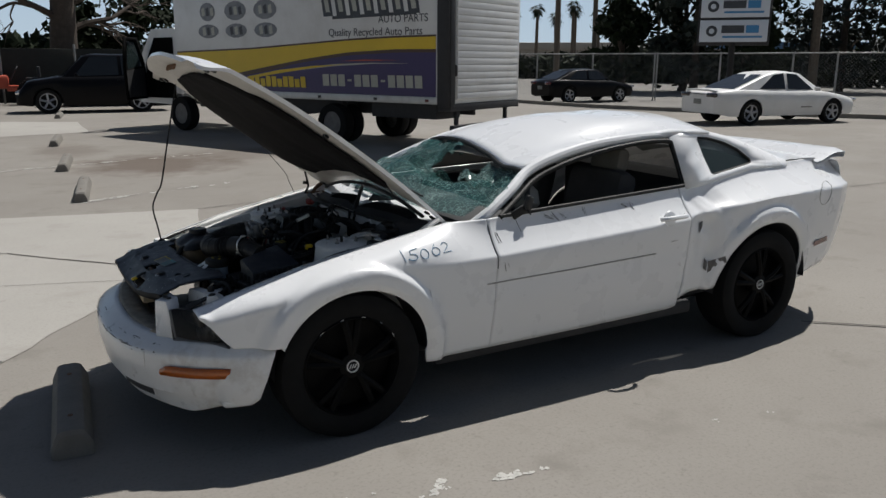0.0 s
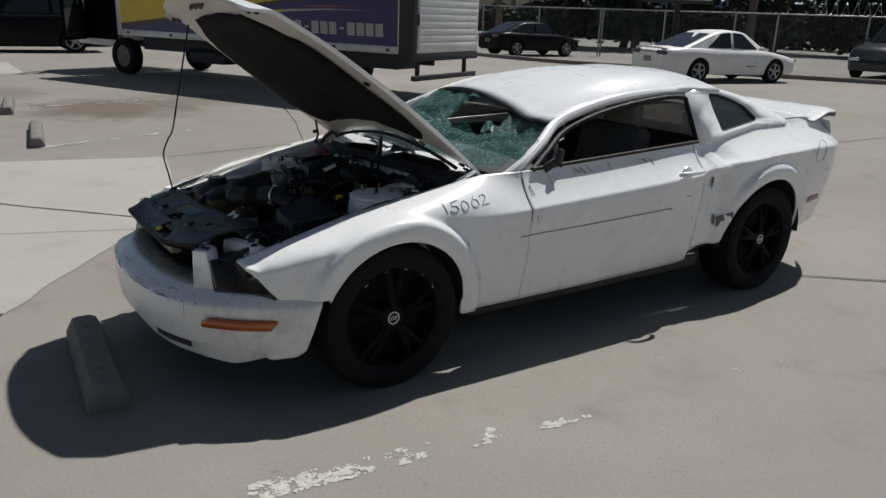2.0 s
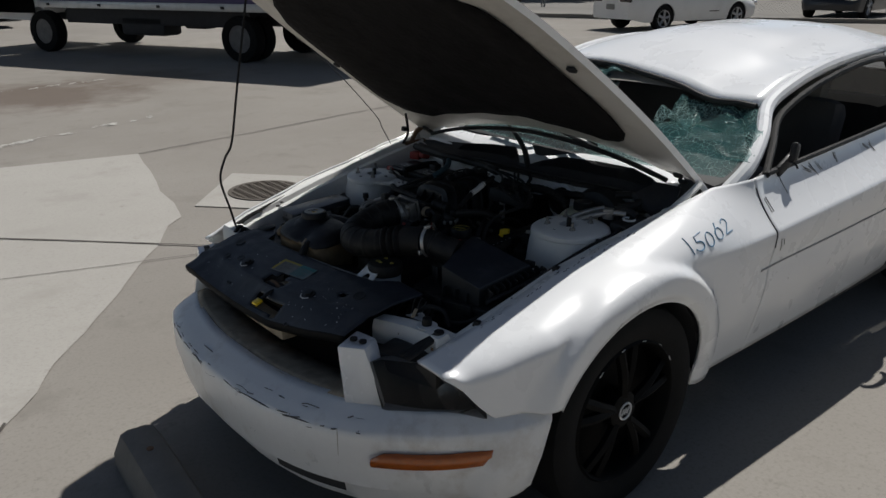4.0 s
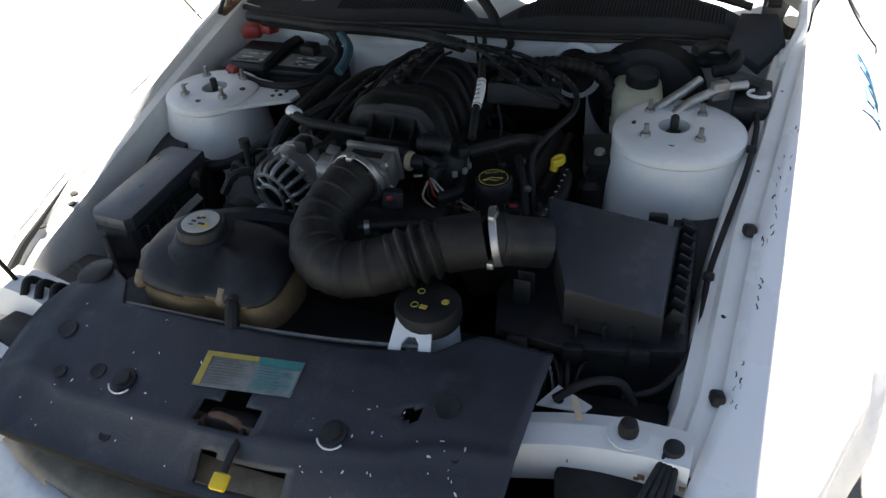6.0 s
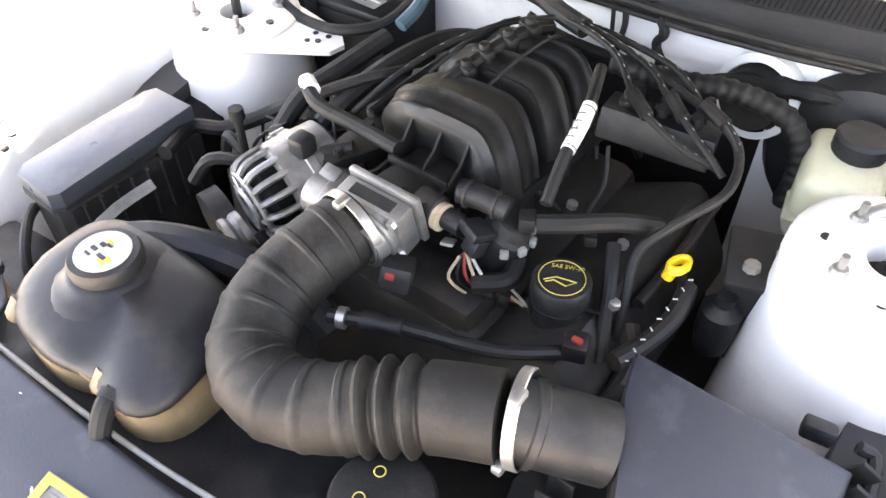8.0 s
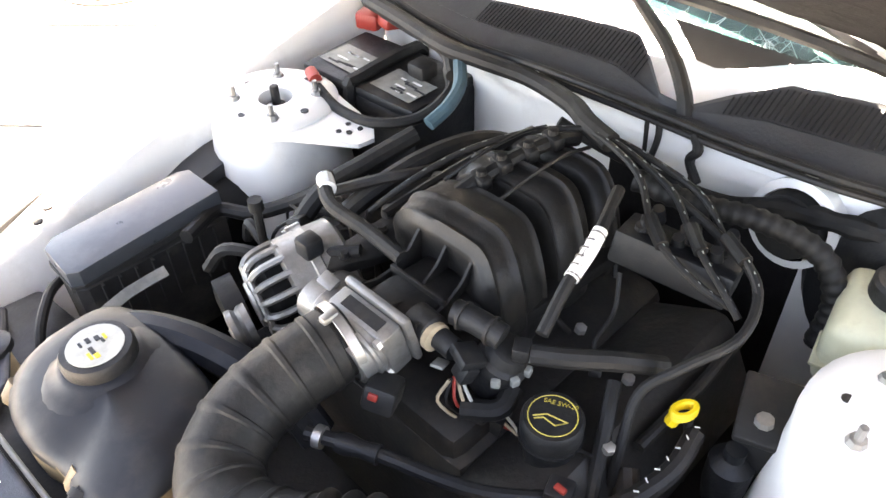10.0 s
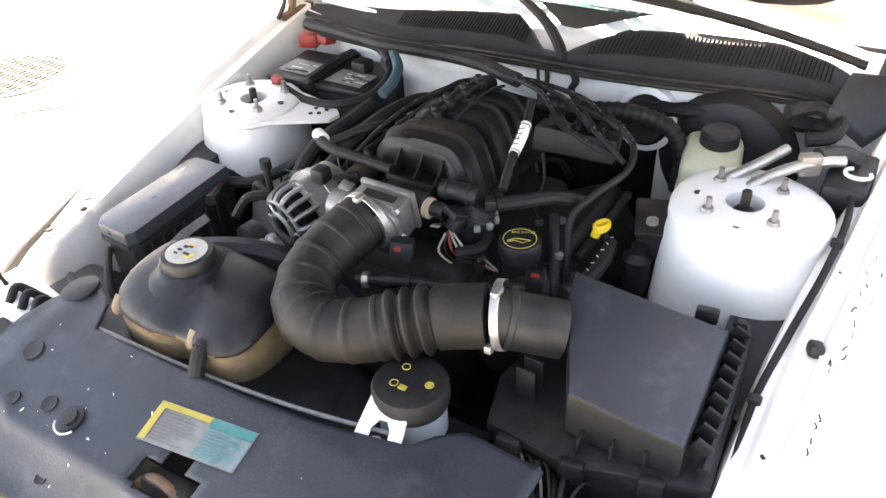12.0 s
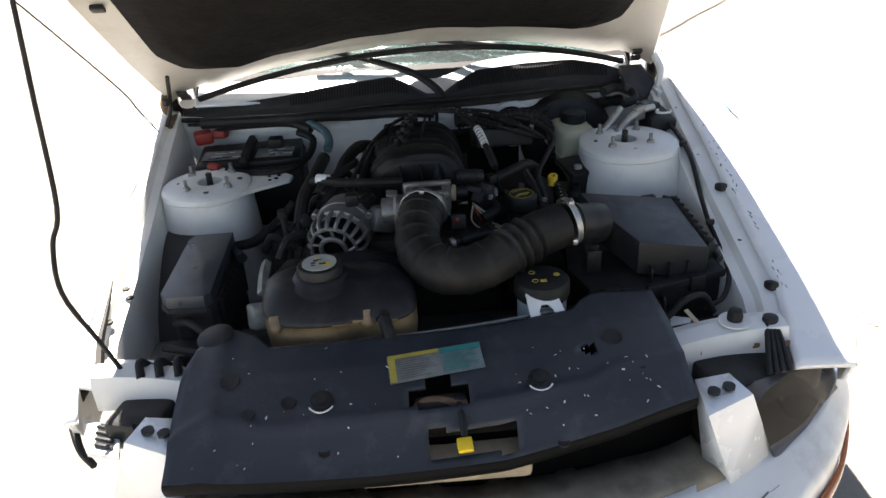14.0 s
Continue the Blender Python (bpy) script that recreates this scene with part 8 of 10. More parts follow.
# ---- cowl and wipers ----
M["cowl"] = material("weathered_black_cowl_plastic", (0.026, 0.027, 0.030), 0.6, vary=0.25, scale=10, bump=0.0005, bump_scale=200, spec=0.3)
M["louvre"] = material("matt_black_louvre", (0.008, 0.008, 0.009), 0.8, vary=0.2, scale=20, spec=0.2)
COWL = [(-0.68, 0.47, 0.86), (-0.6, 0.445, 0.865), (-0.45, 0.413, 0.875), (-0.3, 0.372, 0.88), (-0.15, 0.354, 0.88), (0.0, 0.350, 0.88), (0.15, 0.345, 0.878), (0.3, 0.342, 0.868), (0.45, 0.37, 0.858), (0.6, 0.41, 0.85), (0.68, 0.44, 0.845)]
CREST = [(-0.68, 0.49, 0.885), (-0.62, 0.475, 0.905), (-0.56, 0.495, 0.925), (-0.47, 0.511, 0.94), (-0.32, 0.500, 0.94), (-0.18, 0.457, 0.94), (-0.12, 0.41, 0.922), (-0.075, 0.372, 0.903), (-0.03, 0.375, 0.904), (0.02, 0.42, 0.924), (0.065, 0.453, 0.938),
         (0.2, 0.448, 0.928), (0.38, 0.440, 0.905), (0.55, 0.46, 0.885), (0.68, 0.48, 0.865)]


def along(table, y, i):
    return float(np.interp(y, [c[0] for c in table], [c[i] for c in table]))


def cowl_pt(y, k):
    """k: from the front edge over the sealing rails and the vent to the crest."""
    x0, z0, x1, z1 = along(COWL, y, 1), along(COWL, y, 2), along(CREST, y, 1), along(CREST, y, 2)
    if k < 5:
        dx, dz = ((0, 0), (-0.004, 0.009), (0.008, 0.013), (0.010, 0.008), (0.018, 0.012))[k]
        return (min(x0 + dx, x1), y, z0 + dz)
    t = (0.30, 0.36, 0.93, 1.0, 1.0)[k - 5]
    xa, za = x0 + 0.018, z0 + 0.012
    return (xa + (max(x1, xa) - xa) * t, y, za + (z1 - za) * t ** 0.85 - (0, 0.004, 0.004, 0, 0.03)[k - 5])


b = bmesh.new()
grid(b, lambda y, k: cowl_pt(y, int(k)), steps(-0.68, 0.68, 90), range(10), flip=False)
bmesh.ops.recalc_face_normals(b, faces=b.faces)
cowl = part("cowl_panel", b, M["cowl"], car, "dusty black cowl panel with louvred vents", sharp=30)
b = bmesh.new()
grid(b, lambda y, k: (along(CREST, y, 1) - 0.012 + (0.02, 0.05, 0.09, 0.13)[int(k)] * 0.9 - 0.018, y, 0.884 - 0.05 * y * y + (along(CREST, y, 1) - 0.385 + (0.0, 0.04, 0.10, 0.18)[int(k)]) * 0.23), steps(-0.64, 0.64, 40), range(4))
bmesh.ops.recalc_face_normals(b, faces=b.faces)
solid(part("cowl_shelf", b, M["white"], car, "white body panel under the windscreen"), 0.004)
hose("cowl_seal", [Vector(cowl_pt(y, 1)) + Vector((-0.002, 0, 0.002)) for y in steps(-0.66, 0.66, 30)], 0.006, M["rubber"], cowl, "", 8, 3)
hose("cowl_channel", [Vector(cowl_pt(y, 0)) + Vector((-0.002, 0, -0.006)) for y in steps(-0.66, 0.66, 30)], 0.005, M["dark"], cowl, "", 8, 3)
for side_lo, side_hi in ((-0.57, -0.12), (0.02, 0.36)):
    n = int((side_hi - side_lo) / 0.0078)
    for k in range(n):
        y = side_lo + (side_hi - side_lo) * (k + 0.5) / n
        p0, p1 = Vector(cowl_pt(y, 6)) + Vector((0, 0, 0.003)), Vector(cowl_pt(y, 7)) + Vector((0, 0, 0.003))
        hose("louvre", [p0, p1], 0.0013, M["louvre"], cowl, "", 4, 1)
b = bmesh.new()
prism(b, [(0.35, -0.588, 0.905), (0.47, -0.60, 0.925), (0.50, -0.675, 0.918), (0.44, -0.700, 0.882), (0.375, -0.655, 0.848)], -0.02, 0.0, 0.004)
part("cowl_end", b, M["cowl"], cowl, "black end flap of the cowl")
hose("cowl_arm", [(0.37, -0.078, 0.885), (0.383, -0.064, 0.908), (0.408, -0.030, 0.934), (0.435, 0.012, 0.952), (0.470, 0.070, 0.966), (0.520, 0.150, 0.980), (0.585, 0.250, 0.992)], lambda t: 0.0125 - 0.006 * t, M["rubber"], cowl, "black wiper arm bent over the cowl", 10, 6)
for pts in ([(0.50, -0.30, 0.985), (0.56, -0.05, 1.015), (0.60, 0.15, 1.03)], [(0.56, 0.30, 1.0), (0.555, 0.05, 1.022), (0.545, -0.25, 1.02), (0.55, -0.48, 0.995)]):
    hose("wiper_arm", pts, 0.008, M["interior"], cowl, "bent black wiper arm", 6, 6)
    hose("wiper_blade", [Vector(p) + Vector((0.03, 0.02, 0.004)) for p in pts], 0.006, M["rubber"], cowl, "", 6, 6)
hose("wiper_link", [(0.49, -0.42, 0.97), (0.50, -0.30, 0.99), (0.53, -0.20, 1.0), (0.56, -0.08, 1.0)], 0.006, M["tape"], cowl, "", 6, 5)

# ---- parked vehicles ----
M["silver_rim"] = material("silver_wheel", (0.42, 0.42, 0.43), 0.35, metal=0.8, vary=0.1, scale=20)
M["black_paint"] = material("black_car_paint", (0.003, 0.003, 0.004), 0.3, spec=0.15, vary=0.2, scale=2)
M["navy_paint"] = material("dark_navy_car_paint", (0.008, 0.009, 0.013), 0.3, coat=0.3, vary=0.2, scale=2)
M["van_white"] = material("white_truck_paint", (0.72, 0.72, 0.71), 0.4, vary=0.04, scale=2, dirt=(0.4, 0.37, 0.32), dirt_amount=0.3, dirt_scale=1.2)
M["lamp_red"] = material("dark_tail_lamp", (0.10, 0.012, 0.012), 0.2, coat=0.6)
M["car_glass"] = material("dark_car_glass", (0.012, 0.014, 0.015), 0.06, spec=0.6)
M["far_glass"] = material("greenish_far_glass", (0.06, 0.075, 0.075), 0.08, spec=0.6)
M["fleet_red"] = material("faded_red_paint", (0.42, 0.07, 0.035), 0.5, vary=0.15, scale=3)


M["smoked_lamp"] = material("smoked_lamp_lens", (0.02, 0.012, 0.012), 0.2, coat=0.5)


def parked_car(name, at, heading, paint, label, wb=2.8, front=0.95, rear=1.1, half=0.90, deck=0.80, hood=0.76, top=1.42, belt=0.92, glass=(0.35, 0.95, 2.35, 3.15), wheel_r=0.325, lamp="sedan", group="cars parked round the lot"):
    """Front axle at the origin, nose towards -x; glass: foot and head of the front and rear windows."""
    ob = thing(name, (0, 0, 0), label, "car", group)
    g0, g1, g2, g3 = glass
    x0, x1 = -front, wb + rear
    wide = [(x0, half * 0.72), (x0 + 0.12, half * 0.88), (x0 + 0.5, half * 0.98), (0.4, half), (wb, half), (x1 - 0.45, half * 0.97), (x1 - 0.1, half * 0.86), (x1, half * 0.76)]
    crest = [(x0, 0.60), (x0 + 0.08, 0.66), (x0 + 0.35, hood - 0.03), (g0 - 0.05, hood + 0.11), (g0 + 0.3, belt - 0.03), (g3 - 0.2, belt + 0.02), (g3 + 0.05, deck + 0.13), (x1 - 0.12, deck + 0.09), (x1, deck + 0.0)]
    arches = ((0.0, wheel_r, wheel_r + 0.05), (wb, wheel_r, wheel_r + 0.05))

    def low(x):
        z = 0.24 + 0.08 * sm(wb + 0.6, x1, x) + 0.04 * (1 - sm(x0, x0 + 0.4, x))
        for cx, cz, r in arches:
            if abs(x - cx) < r:
                z = max(z, cz + math.sqrt(r * r - (x - cx) ** 2))
        return z

    def sidept(x, k):
        w, zt, zb = lerp(wide, x), lerp(crest, x), low(x)
        if k <= 1:
            z = zb + (zt - 0.12 - zb) * k
            return w - 0.07 * max(0, (0.55 - z) / 0.35) ** 2 * (z < 0.55) - 0.012 * abs(z - 0.6), z
        s = k - 1
        return w - 0.015 - 0.085 * s, zt - 0.12 + 0.12 * math.sin(s * math.pi / 2)

    xs = set(np.round(np.linspace(x0, x1, 44), 3))
    for cx, cz, r in arches:
        xs |= {round(cx + r * math.cos(a), 3) for a in np.linspace(0.02, math.pi - 0.02, 16)} | {round(cx - r - 0.002, 3), round(cx + r + 0.002, 3)}
    xs = sorted(float(x) for x in xs if x0 <= x <= x1)
    ks = [0, 0.15, 0.4, 0.7, 1.0, 1.3, 1.6, 2.0]
    b = bmesh.new()
    left = grid(b, lambda x, k: (x, -sidept(x, k)[0], sidept(x, k)[1]), xs, ks)
    right = grid(b, lambda x, k: (x, sidept(x, k)[0], sidept(x, k)[1]), xs, ks, flip=True)
    for i in range(len(xs) - 1):
        a, c, d, e = left[i][-1], left[i + 1][-1], right[i + 1][-1], right[i][-1]
        m1 = b.verts.new(((a.co + e.co) / 2) + Vector((0, 0, 0.03)))
        m2 = b.verts.new(((c.co + d.co) / 2) + Vector((0, 0, 0.03)))
        b.faces.new((a, m1, m2, c))
        b.faces.new((m1, e, d, m2))
    b.faces.new(left[0] + right[0][::-1])
    b.faces.new((left[-1] + right[-1][::-1])[::-1])
    bmesh.ops.remove_doubles(b, verts=b.verts, dist=0.0008)
    bmesh.ops.recalc_face_normals(b, faces=b.faces)
    part("body", b, paint, ob, sharp=40)
    # roof and windows
    zb = belt - 0.02
    rw = half * 0.70
    lo = [(g0, half - 0.18, lerp(crest, g0) + 0.0), (g1 - 0.15, half - 0.11, zb), (g2 + 0.2, half - 0.11, zb + 0.02), (g3, half - 0.20, lerp(crest, g3))]
    hi = [(g1 - 0.05, rw - 0.05, top - 0.07), (g1 + 0.25, rw, top - 0.02), (g2 - 0.25, rw, top - 0.03), (g2, rw - 0.05, top - 0.09)]
    b = bmesh.new()
    vl = {}
    for s in (-1, 1):
        vl[s] = ([b.verts.new((x, s * y, z)) for x, y, z in lo], [b.verts.new((x, s * y, z)) for x, y, z in hi])
        for i in range(3):
            b.faces.new((vl[s][0][i], vl[s][0][i + 1], vl[s][1][i + 1], vl[s][1][i]))
    crown = [b.verts.new((x, 0, z + 0.04)) for x, y, z in hi]
    for i in range(3):
        b.faces.new((vl[-1][1][i], vl[-1][1][i + 1], crown[i + 1], crown[i]))
        b.faces.new((crown[i], crown[i + 1], vl[1][1][i + 1], vl[1][1][i]))
    for i in (0, 3):
        b.faces.new((vl[-1][0][i], vl[-1][1][i], crown[i], vl[1][1][i], vl[1][0][i]))
    bmesh.ops.recalc_face_normals(b, faces=b.faces)
    bmesh.ops.bevel(b, geom=[e for e in b.edges if e.calc_length() > 0.1 and max(v.co.z for v in e.verts) > top - 0.12], offset=0.05, segments=3, profile=0.5, affect="EDGES")
    part("cabin", b, paint, ob, sharp=25)

    def pane(nm, corners, inset=0.07, push=0.006):
        c = sum((Vector(p) for p in corners), Vector()) / len(corners)
        pts = [Vector(p) + (c - Vector(p)).normalized() * inset for p in corners]
        nrm = (pts[1] - pts[0]).cross(pts[2] - pts[0]).normalized()
        if nrm.dot(c - Vector((wb / 2, 0, 0.8))) < 0:
            nrm = -nrm
        bb = bmesh.new()
        bb.faces.new([bb.verts.new(p + nrm * push) for p in pts])
        bmesh.ops.recalc_face_normals(bb, faces=bb.faces)
        part(nm, bb, M["car_glass"], ob)

    for s in (-1, 1):
        L, H = [Vector((x, s * y, z)) for x, y, z in lo], [Vector((x, s * y, z)) for x, y, z in hi]
        mid_l, mid_h = L[1].lerp(L[2], 0.48), H[1].lerp(H[2], 0.48)
        pane("side_window", [L[0].lerp(L[1], 0.55), mid_l, mid_h, H[0].lerp(H[1], 0.6)], 0.06, 0.03)
        pane("side_window", [mid_l, L[2].lerp(L[3], 0.2), H[2].lerp(H[3], 0.2), mid_h], 0.06, 0.03)
    F = [Vector((x, y, z)) for x, y, z in lo], [Vector((x, y, z)) for x, y, z in hi]
    flip = Vector((1, -1, 1))
    pane("windscreen", [F[0][0] * flip, F[0][0], F[1][0] + Vector((0, 0, 0.02)), F[1][0] * flip + Vector((0, 0, 0.02))], 0.08, 0.012)
    pane("rear_window", [F[0][3] * flip, F[0][3], F[1][3] + Vector((0, 0, 0.02)), F[1][3] * flip + Vector((0, 0, 0.02))], 0.10, 0.012)
    for s in (-1, 1):
        for cx in (0.0, wb):
            hub = (cx, s * (half - 0.13), wheel_r)
            b = bmesh.new()
            lathe(b, hub, (0, s, 0), [(wheel_r * 0.66, -0.1), (wheel_r * 0.96, -0.1), (wheel_r, -0.06), (wheel_r, 0.07), (wheel_r * 0.95, 0.105), (wheel_r * 0.68, 0.10)], 24, cap=False)
            w = part("wheel", b, M["tyre"], ob)
            b = bmesh.new()
            lathe(b, hub, (0, s, 0), [(wheel_r * 0.68, 0.09), (wheel_r * 0.64, 0.05), (wheel_r * 0.2, 0.04)], 20)
            part("wheel_well", b, M["rim"], w)
            b = bmesh.new()
            lathe(b, hub, (0, s, 0), [(wheel_r * 0.69, 0.085), (wheel_r * 0.69, 0.10), (wheel_r * 0.62, 0.095), (wheel_r * 0.61, 0.08)], 20, cap=False)
            for j in range(5):
                a = 1.2566 * j + 0.4
                tube(b, [(cx, hub[1] + s * 0.085, wheel_r), (cx + wheel_r * 0.64 * math.cos(a), hub[1] + s * 0.09, wheel_r + wheel_r * 0.64 * math.sin(a))], 0.035, 6, 1, smooth=False)
            part("rim", b, M["silver_rim"], w)
            b = bmesh.new()
            us_ = steps(-0.2, math.pi + 0.2, 14)
            grid(b, lambda a, v: (cx + (wheel_r + 0.055) * math.cos(a), s * v, wheel_r + (wheel_r + 0.055) * math.sin(a)), us_, [half * 0.5, half - 0.05])
            b.faces.new([b.verts.new((cx + (wheel_r + 0.055) * math.cos(a), s * half * 0.5, wheel_r + (wheel_r + 0.055) * math.sin(a))) for a in us_])
            part("wheel_liner", b, M["interior"], w)
        b = bmesh.new()
        box(b, (x1 - 0.03, s * half * 0.60, 0.80 if lamp == "sedan" else 0.95), (0.10, half * 0.44, 0.12), 0.04)
        part("tail_lamp", b, M["smoked_lamp"] if paint is M["van_white"] else M["lamp_red"], ob)
        b = bmesh.new()
        box(b, (x0 + 0.06, s * half * 0.66, 0.64), (0.14, half * 0.36, 0.11), 0.04)
        part("headlamp", b, M["bowl"], ob)
        b = bmesh.new()
        box(b, (g0 + 0.42, s * (half + 0.03), belt + 0.03), (0.10, 0.16, 0.11), 0.03)
        part("mirror", b, paint, ob)
        for hx in (wb * 0.45, wb * 0.78):
            b = bmesh.new()
            box(b, (hx, s * (lerp(wide, hx) - 0.0), belt - 0.14), (0.16, 0.03, 0.03), 0.01)
            part("door_handle", b, paint, ob)
    b = bmesh.new()
    box(b, (x1 + 0.006, 0, 0.62), (0.012, 0.32, 0.14), 0.004)
    part("number_plate", b, M["label"], ob)
    if paint is M["van_white"]:
        b = bmesh.new()
        tube(b, [(x1 - 0.12, -half * 0.70, deck + 0.10), (x1 - 0.06, -half * 0.4, deck + 0.125), (x1 - 0.04, 0, deck + 0.13), (x1 - 0.06, half * 0.4, deck + 0.125), (x1 - 0.12, half * 0.70, deck + 0.10)], 0.028, 8, 4)
        part("boot_lip", b, paint, ob)
        for s in (-1, 1):
            b = bmesh.new()
            box(b, (0.95, s * (half - 0.002), 0.47), (0.38, 0.012, 0.03), 0.004)
            part("door_badge", b, M["scuff"], ob)
    ob.matrix_basis = pose(at[0], at[1], 0, 0, 0, heading)
    return ob


parked_car("sedan", (19.3, 10.75), 170, M["van_white"], "clean white four-door sedan parked by the fence", wb=2.8, glass=(0.25, 1.05, 2.2, 3.3), top=1.42)
parked_car("sedan", (21.6, 22.1), 178, M["black_paint"], "black compact sedan parked behind the truck", wb=2.6, front=0.85, rear=0.9, half=0.85, top=1.36)
parked_car("sport_utility", (0.2, 24.6), -4, M["black_paint"], "black sport utility vehicle with a damaged nose", wb=2.75, front=0.9, rear=1.0, half=0.93, deck=1.0, hood=1.02, top=1.84, belt=1.16, glass=(0.45, 1.15, 3.25, 3.65), wheel_r=0.38, lamp="tall")
parked_car("sedan", (1.2, 28.2), -4, M["navy_paint"], "dark sedan half hidden behind the black vehicle", wb=2.7, top=1.45)
parked_car("pickup", (25.1, 9.8), 8, M["navy_paint"], "dark pickup truck parked by the fence", wb=3.3, front=0.95, rear=1.25, half=0.98, deck=1.02, hood=1.02, top=1.85, belt=1.2, glass=(0.55, 1.25, 2.2, 2.35), wheel_r=0.40, lamp="tall")

# ---- box truck ----
TP, TU, TN = Vector((5.8, 8.7, 0)), Vector((-0.42, 0.907, 0)).normalized(), Vector((0.907, 0.42, 0)).normalized()
truck = thing("box_truck", TP + TU * 4 + TN * 1.25, "white box truck with purple and yellow side graphics", "truck")
M["purple"] = material("deep_purple_vinyl", (0.035, 0.022, 0.11), 0.35, vary=0.08, scale=1.0)
M["band_yellow"] = material("yellow_vinyl", (0.72, 0.50, 0.02), 0.4, vary=0.06, scale=1.5)
M["brown"] = material("dark_brown_vinyl", (0.07, 0.035, 0.02), 0.4)
M["ink_grey"] = material("dark_grey_print", (0.045, 0.05, 0.06), 0.45, vary=0.2, scale=5)
M["mid_grey"] = material("mid_grey_print", (0.20, 0.21, 0.23), 0.45, vary=0.3, scale=4)
M["rail"] = material("scratched_aluminium_rail", (0.55, 0.55, 0.54), 0.45, metal=0.5, vary=0.15, scale=6)


def tpt(a, w, z):
    """A point of the truck: a from its tail forwards, w from its near side across, z up."""
    return TP + TU * a + TN * w + Vector((0, 0, z))


def tbox(name, a, w, z, sa, sw, sz, mat, bevel=0.02, parent=None, label="", tilt=0):
    bmx = bmesh.new()
    m = Matrix((TU, TN, Vector((0, 0, 1)))).transposed()
    box(bmx, tpt(a, w, z), (sa, sw, sz), bevel, m @ rot(0, tilt, 0))
    return part(name, bmx, mat, parent or truck, label)


def tflat(name, pts, off, mat, label=""):
    """A flat graphic on the near side: points of (a, z)."""
    bmx = bmesh.new()
    f = bmx.faces.new([bmx.verts.new(tpt(a, -off, z)) for a, z in pts])
    f.normal_update()
    if f.normal.dot(TN) > 0:
        f.normal_flip()
    bmesh.ops.triangulate(bmx, faces=[f])
    return part(name, bmx, mat, cargo, label)


cargo = tbox("cargo_box", 3.735, 1.25, 2.27, 7.93, 2.5, 2.75, M["van_white"], 0.03)
TOP_Y = [(0.0, 2.10), (1.0, 2.09), (2.2, 2.05), (3.5, 1.98), (5, 1.90), (7.65, 1.83)]
BOT_Y = [(0.0, 1.88), (1.0, 1.88), (2.2, 1.83), (3.4, 1.70), (4.6, 1.53), (5.6, 1.38), (7.65, 1.15)]
sm_a = steps(0.06, 7.65, 24)
tflat("purple_panel", [(a, lerp(BOT_Y, a)) for a in sm_a] + [(7.65, 1.02), (0.06, 1.02)], 0.004, M["purple"], "deep purple lower panel")
tflat("yellow_band", [(a, lerp(TOP_Y, a)) for a in sm_a] + [(a, lerp(BOT_Y, a)) for a in sm_a[::-1]], 0.008, M["band_yellow"], "swelling yellow band")
tflat("band_edge", [(a, lerp(TOP_Y, a) + 0.035) for a in sm_a] + [(a, lerp(TOP_Y, a)) for a in sm_a[::-1]], 0.006, M["brown"])
tflat("band_edge", [(a, lerp(BOT_Y, a)) for a in sm_a] + [(a, lerp(BOT_Y, a) - 0.06 - 0.03 * (a > 4)) for a in sm_a[::-1]], 0.010, M["brown"])
tflat("white_streak", [(0.7, 1.62), (1.6, 1.63), (2.6, 1.60), (3.6, 1.52), (4.4, 1.42), (4.4, 1.38), (3.6, 1.47), (2.6, 1.56), (1.6, 1.61)], 0.012, M["cream"])
tflat("gold_streak", [(2.3, 1.60), (3.2, 1.56), (4.2, 1.47), (5.2, 1.32), (5.2, 1.27), (4.2, 1.40), (3.2, 1.52)], 0.014, M["band_yellow"])
tflat("red_streak", [(0.9, 1.68), (1.8, 1.69), (2.4, 1.66), (1.8, 1.665)], 0.014, M["fleet_red"])
for a0, n_, w_, z0_, z1_ in ((0.36, 12, 0.215, 1.17, 1.40), (3.40, 11, 0.175, 1.12, 1.34)):
    for k in range(n_):
        if n_ == 12 and k in (4, 8):
            tflat("text_bar", [(a0 + w_ * k + 0.04, 1.27), (a0 + w_ * k + 0.15, 1.27), (a0 + w_ * k + 0.15, 1.31), (a0 + w_ * k + 0.04, 1.31)], 0.018, M["cream"])
            continue
        zz = z1_ - 0.05 * (k % 3 == 1) * (n_ == 11)
        tflat("text_bar", [(a0 + w_ * k, z0_), (a0 + w_ * (k + 0.82), z0_), (a0 + w_ * (k + 0.88), zz), (a0 + w_ * (k + 0.06), zz)], 0.018, M["cream"] if n_ == 12 else M["band_yellow"])
# emblem above: dark interlocked strokes
for k in range(7):
    a0 = 0.42 + 0.36 * k
    tflat("emblem_stroke", [(a0, 2.52), (a0 + 0.26, 2.52), (a0 + 0.33, 2.92), (a0 + 0.07, 2.92)], 0.006, M["ink_grey"])
    tflat("emblem_gap", [(a0 + 0.08, 2.60), (a0 + 0.19, 2.60), (a0 + 0.24, 2.84), (a0 + 0.13, 2.84)], 0.010, M["cream"])
tflat("emblem_stroke", [(0.5, 2.50), (2.6, 2.46), (2.6, 2.52), (0.5, 2.56)], 0.012, M["ink_grey"])


def lettering(text, a, z, size, mat):
    cu = bpy.data.curves.new("lettering", "FONT")
    cu.body, cu.size, cu.extrude, cu.align_x = text, size, 0.002, "LEFT"
    cu.materials.append(mat)
    ob = new("lettering", cu)
    ob.parent = cargo
    m = Matrix((-TU, Vector((0, 0, 1)), -TN)).transposed().to_4x4()
    ob.matrix_basis = Matrix.Translation(tpt(a, -0.006, z)) @ m
    return ob


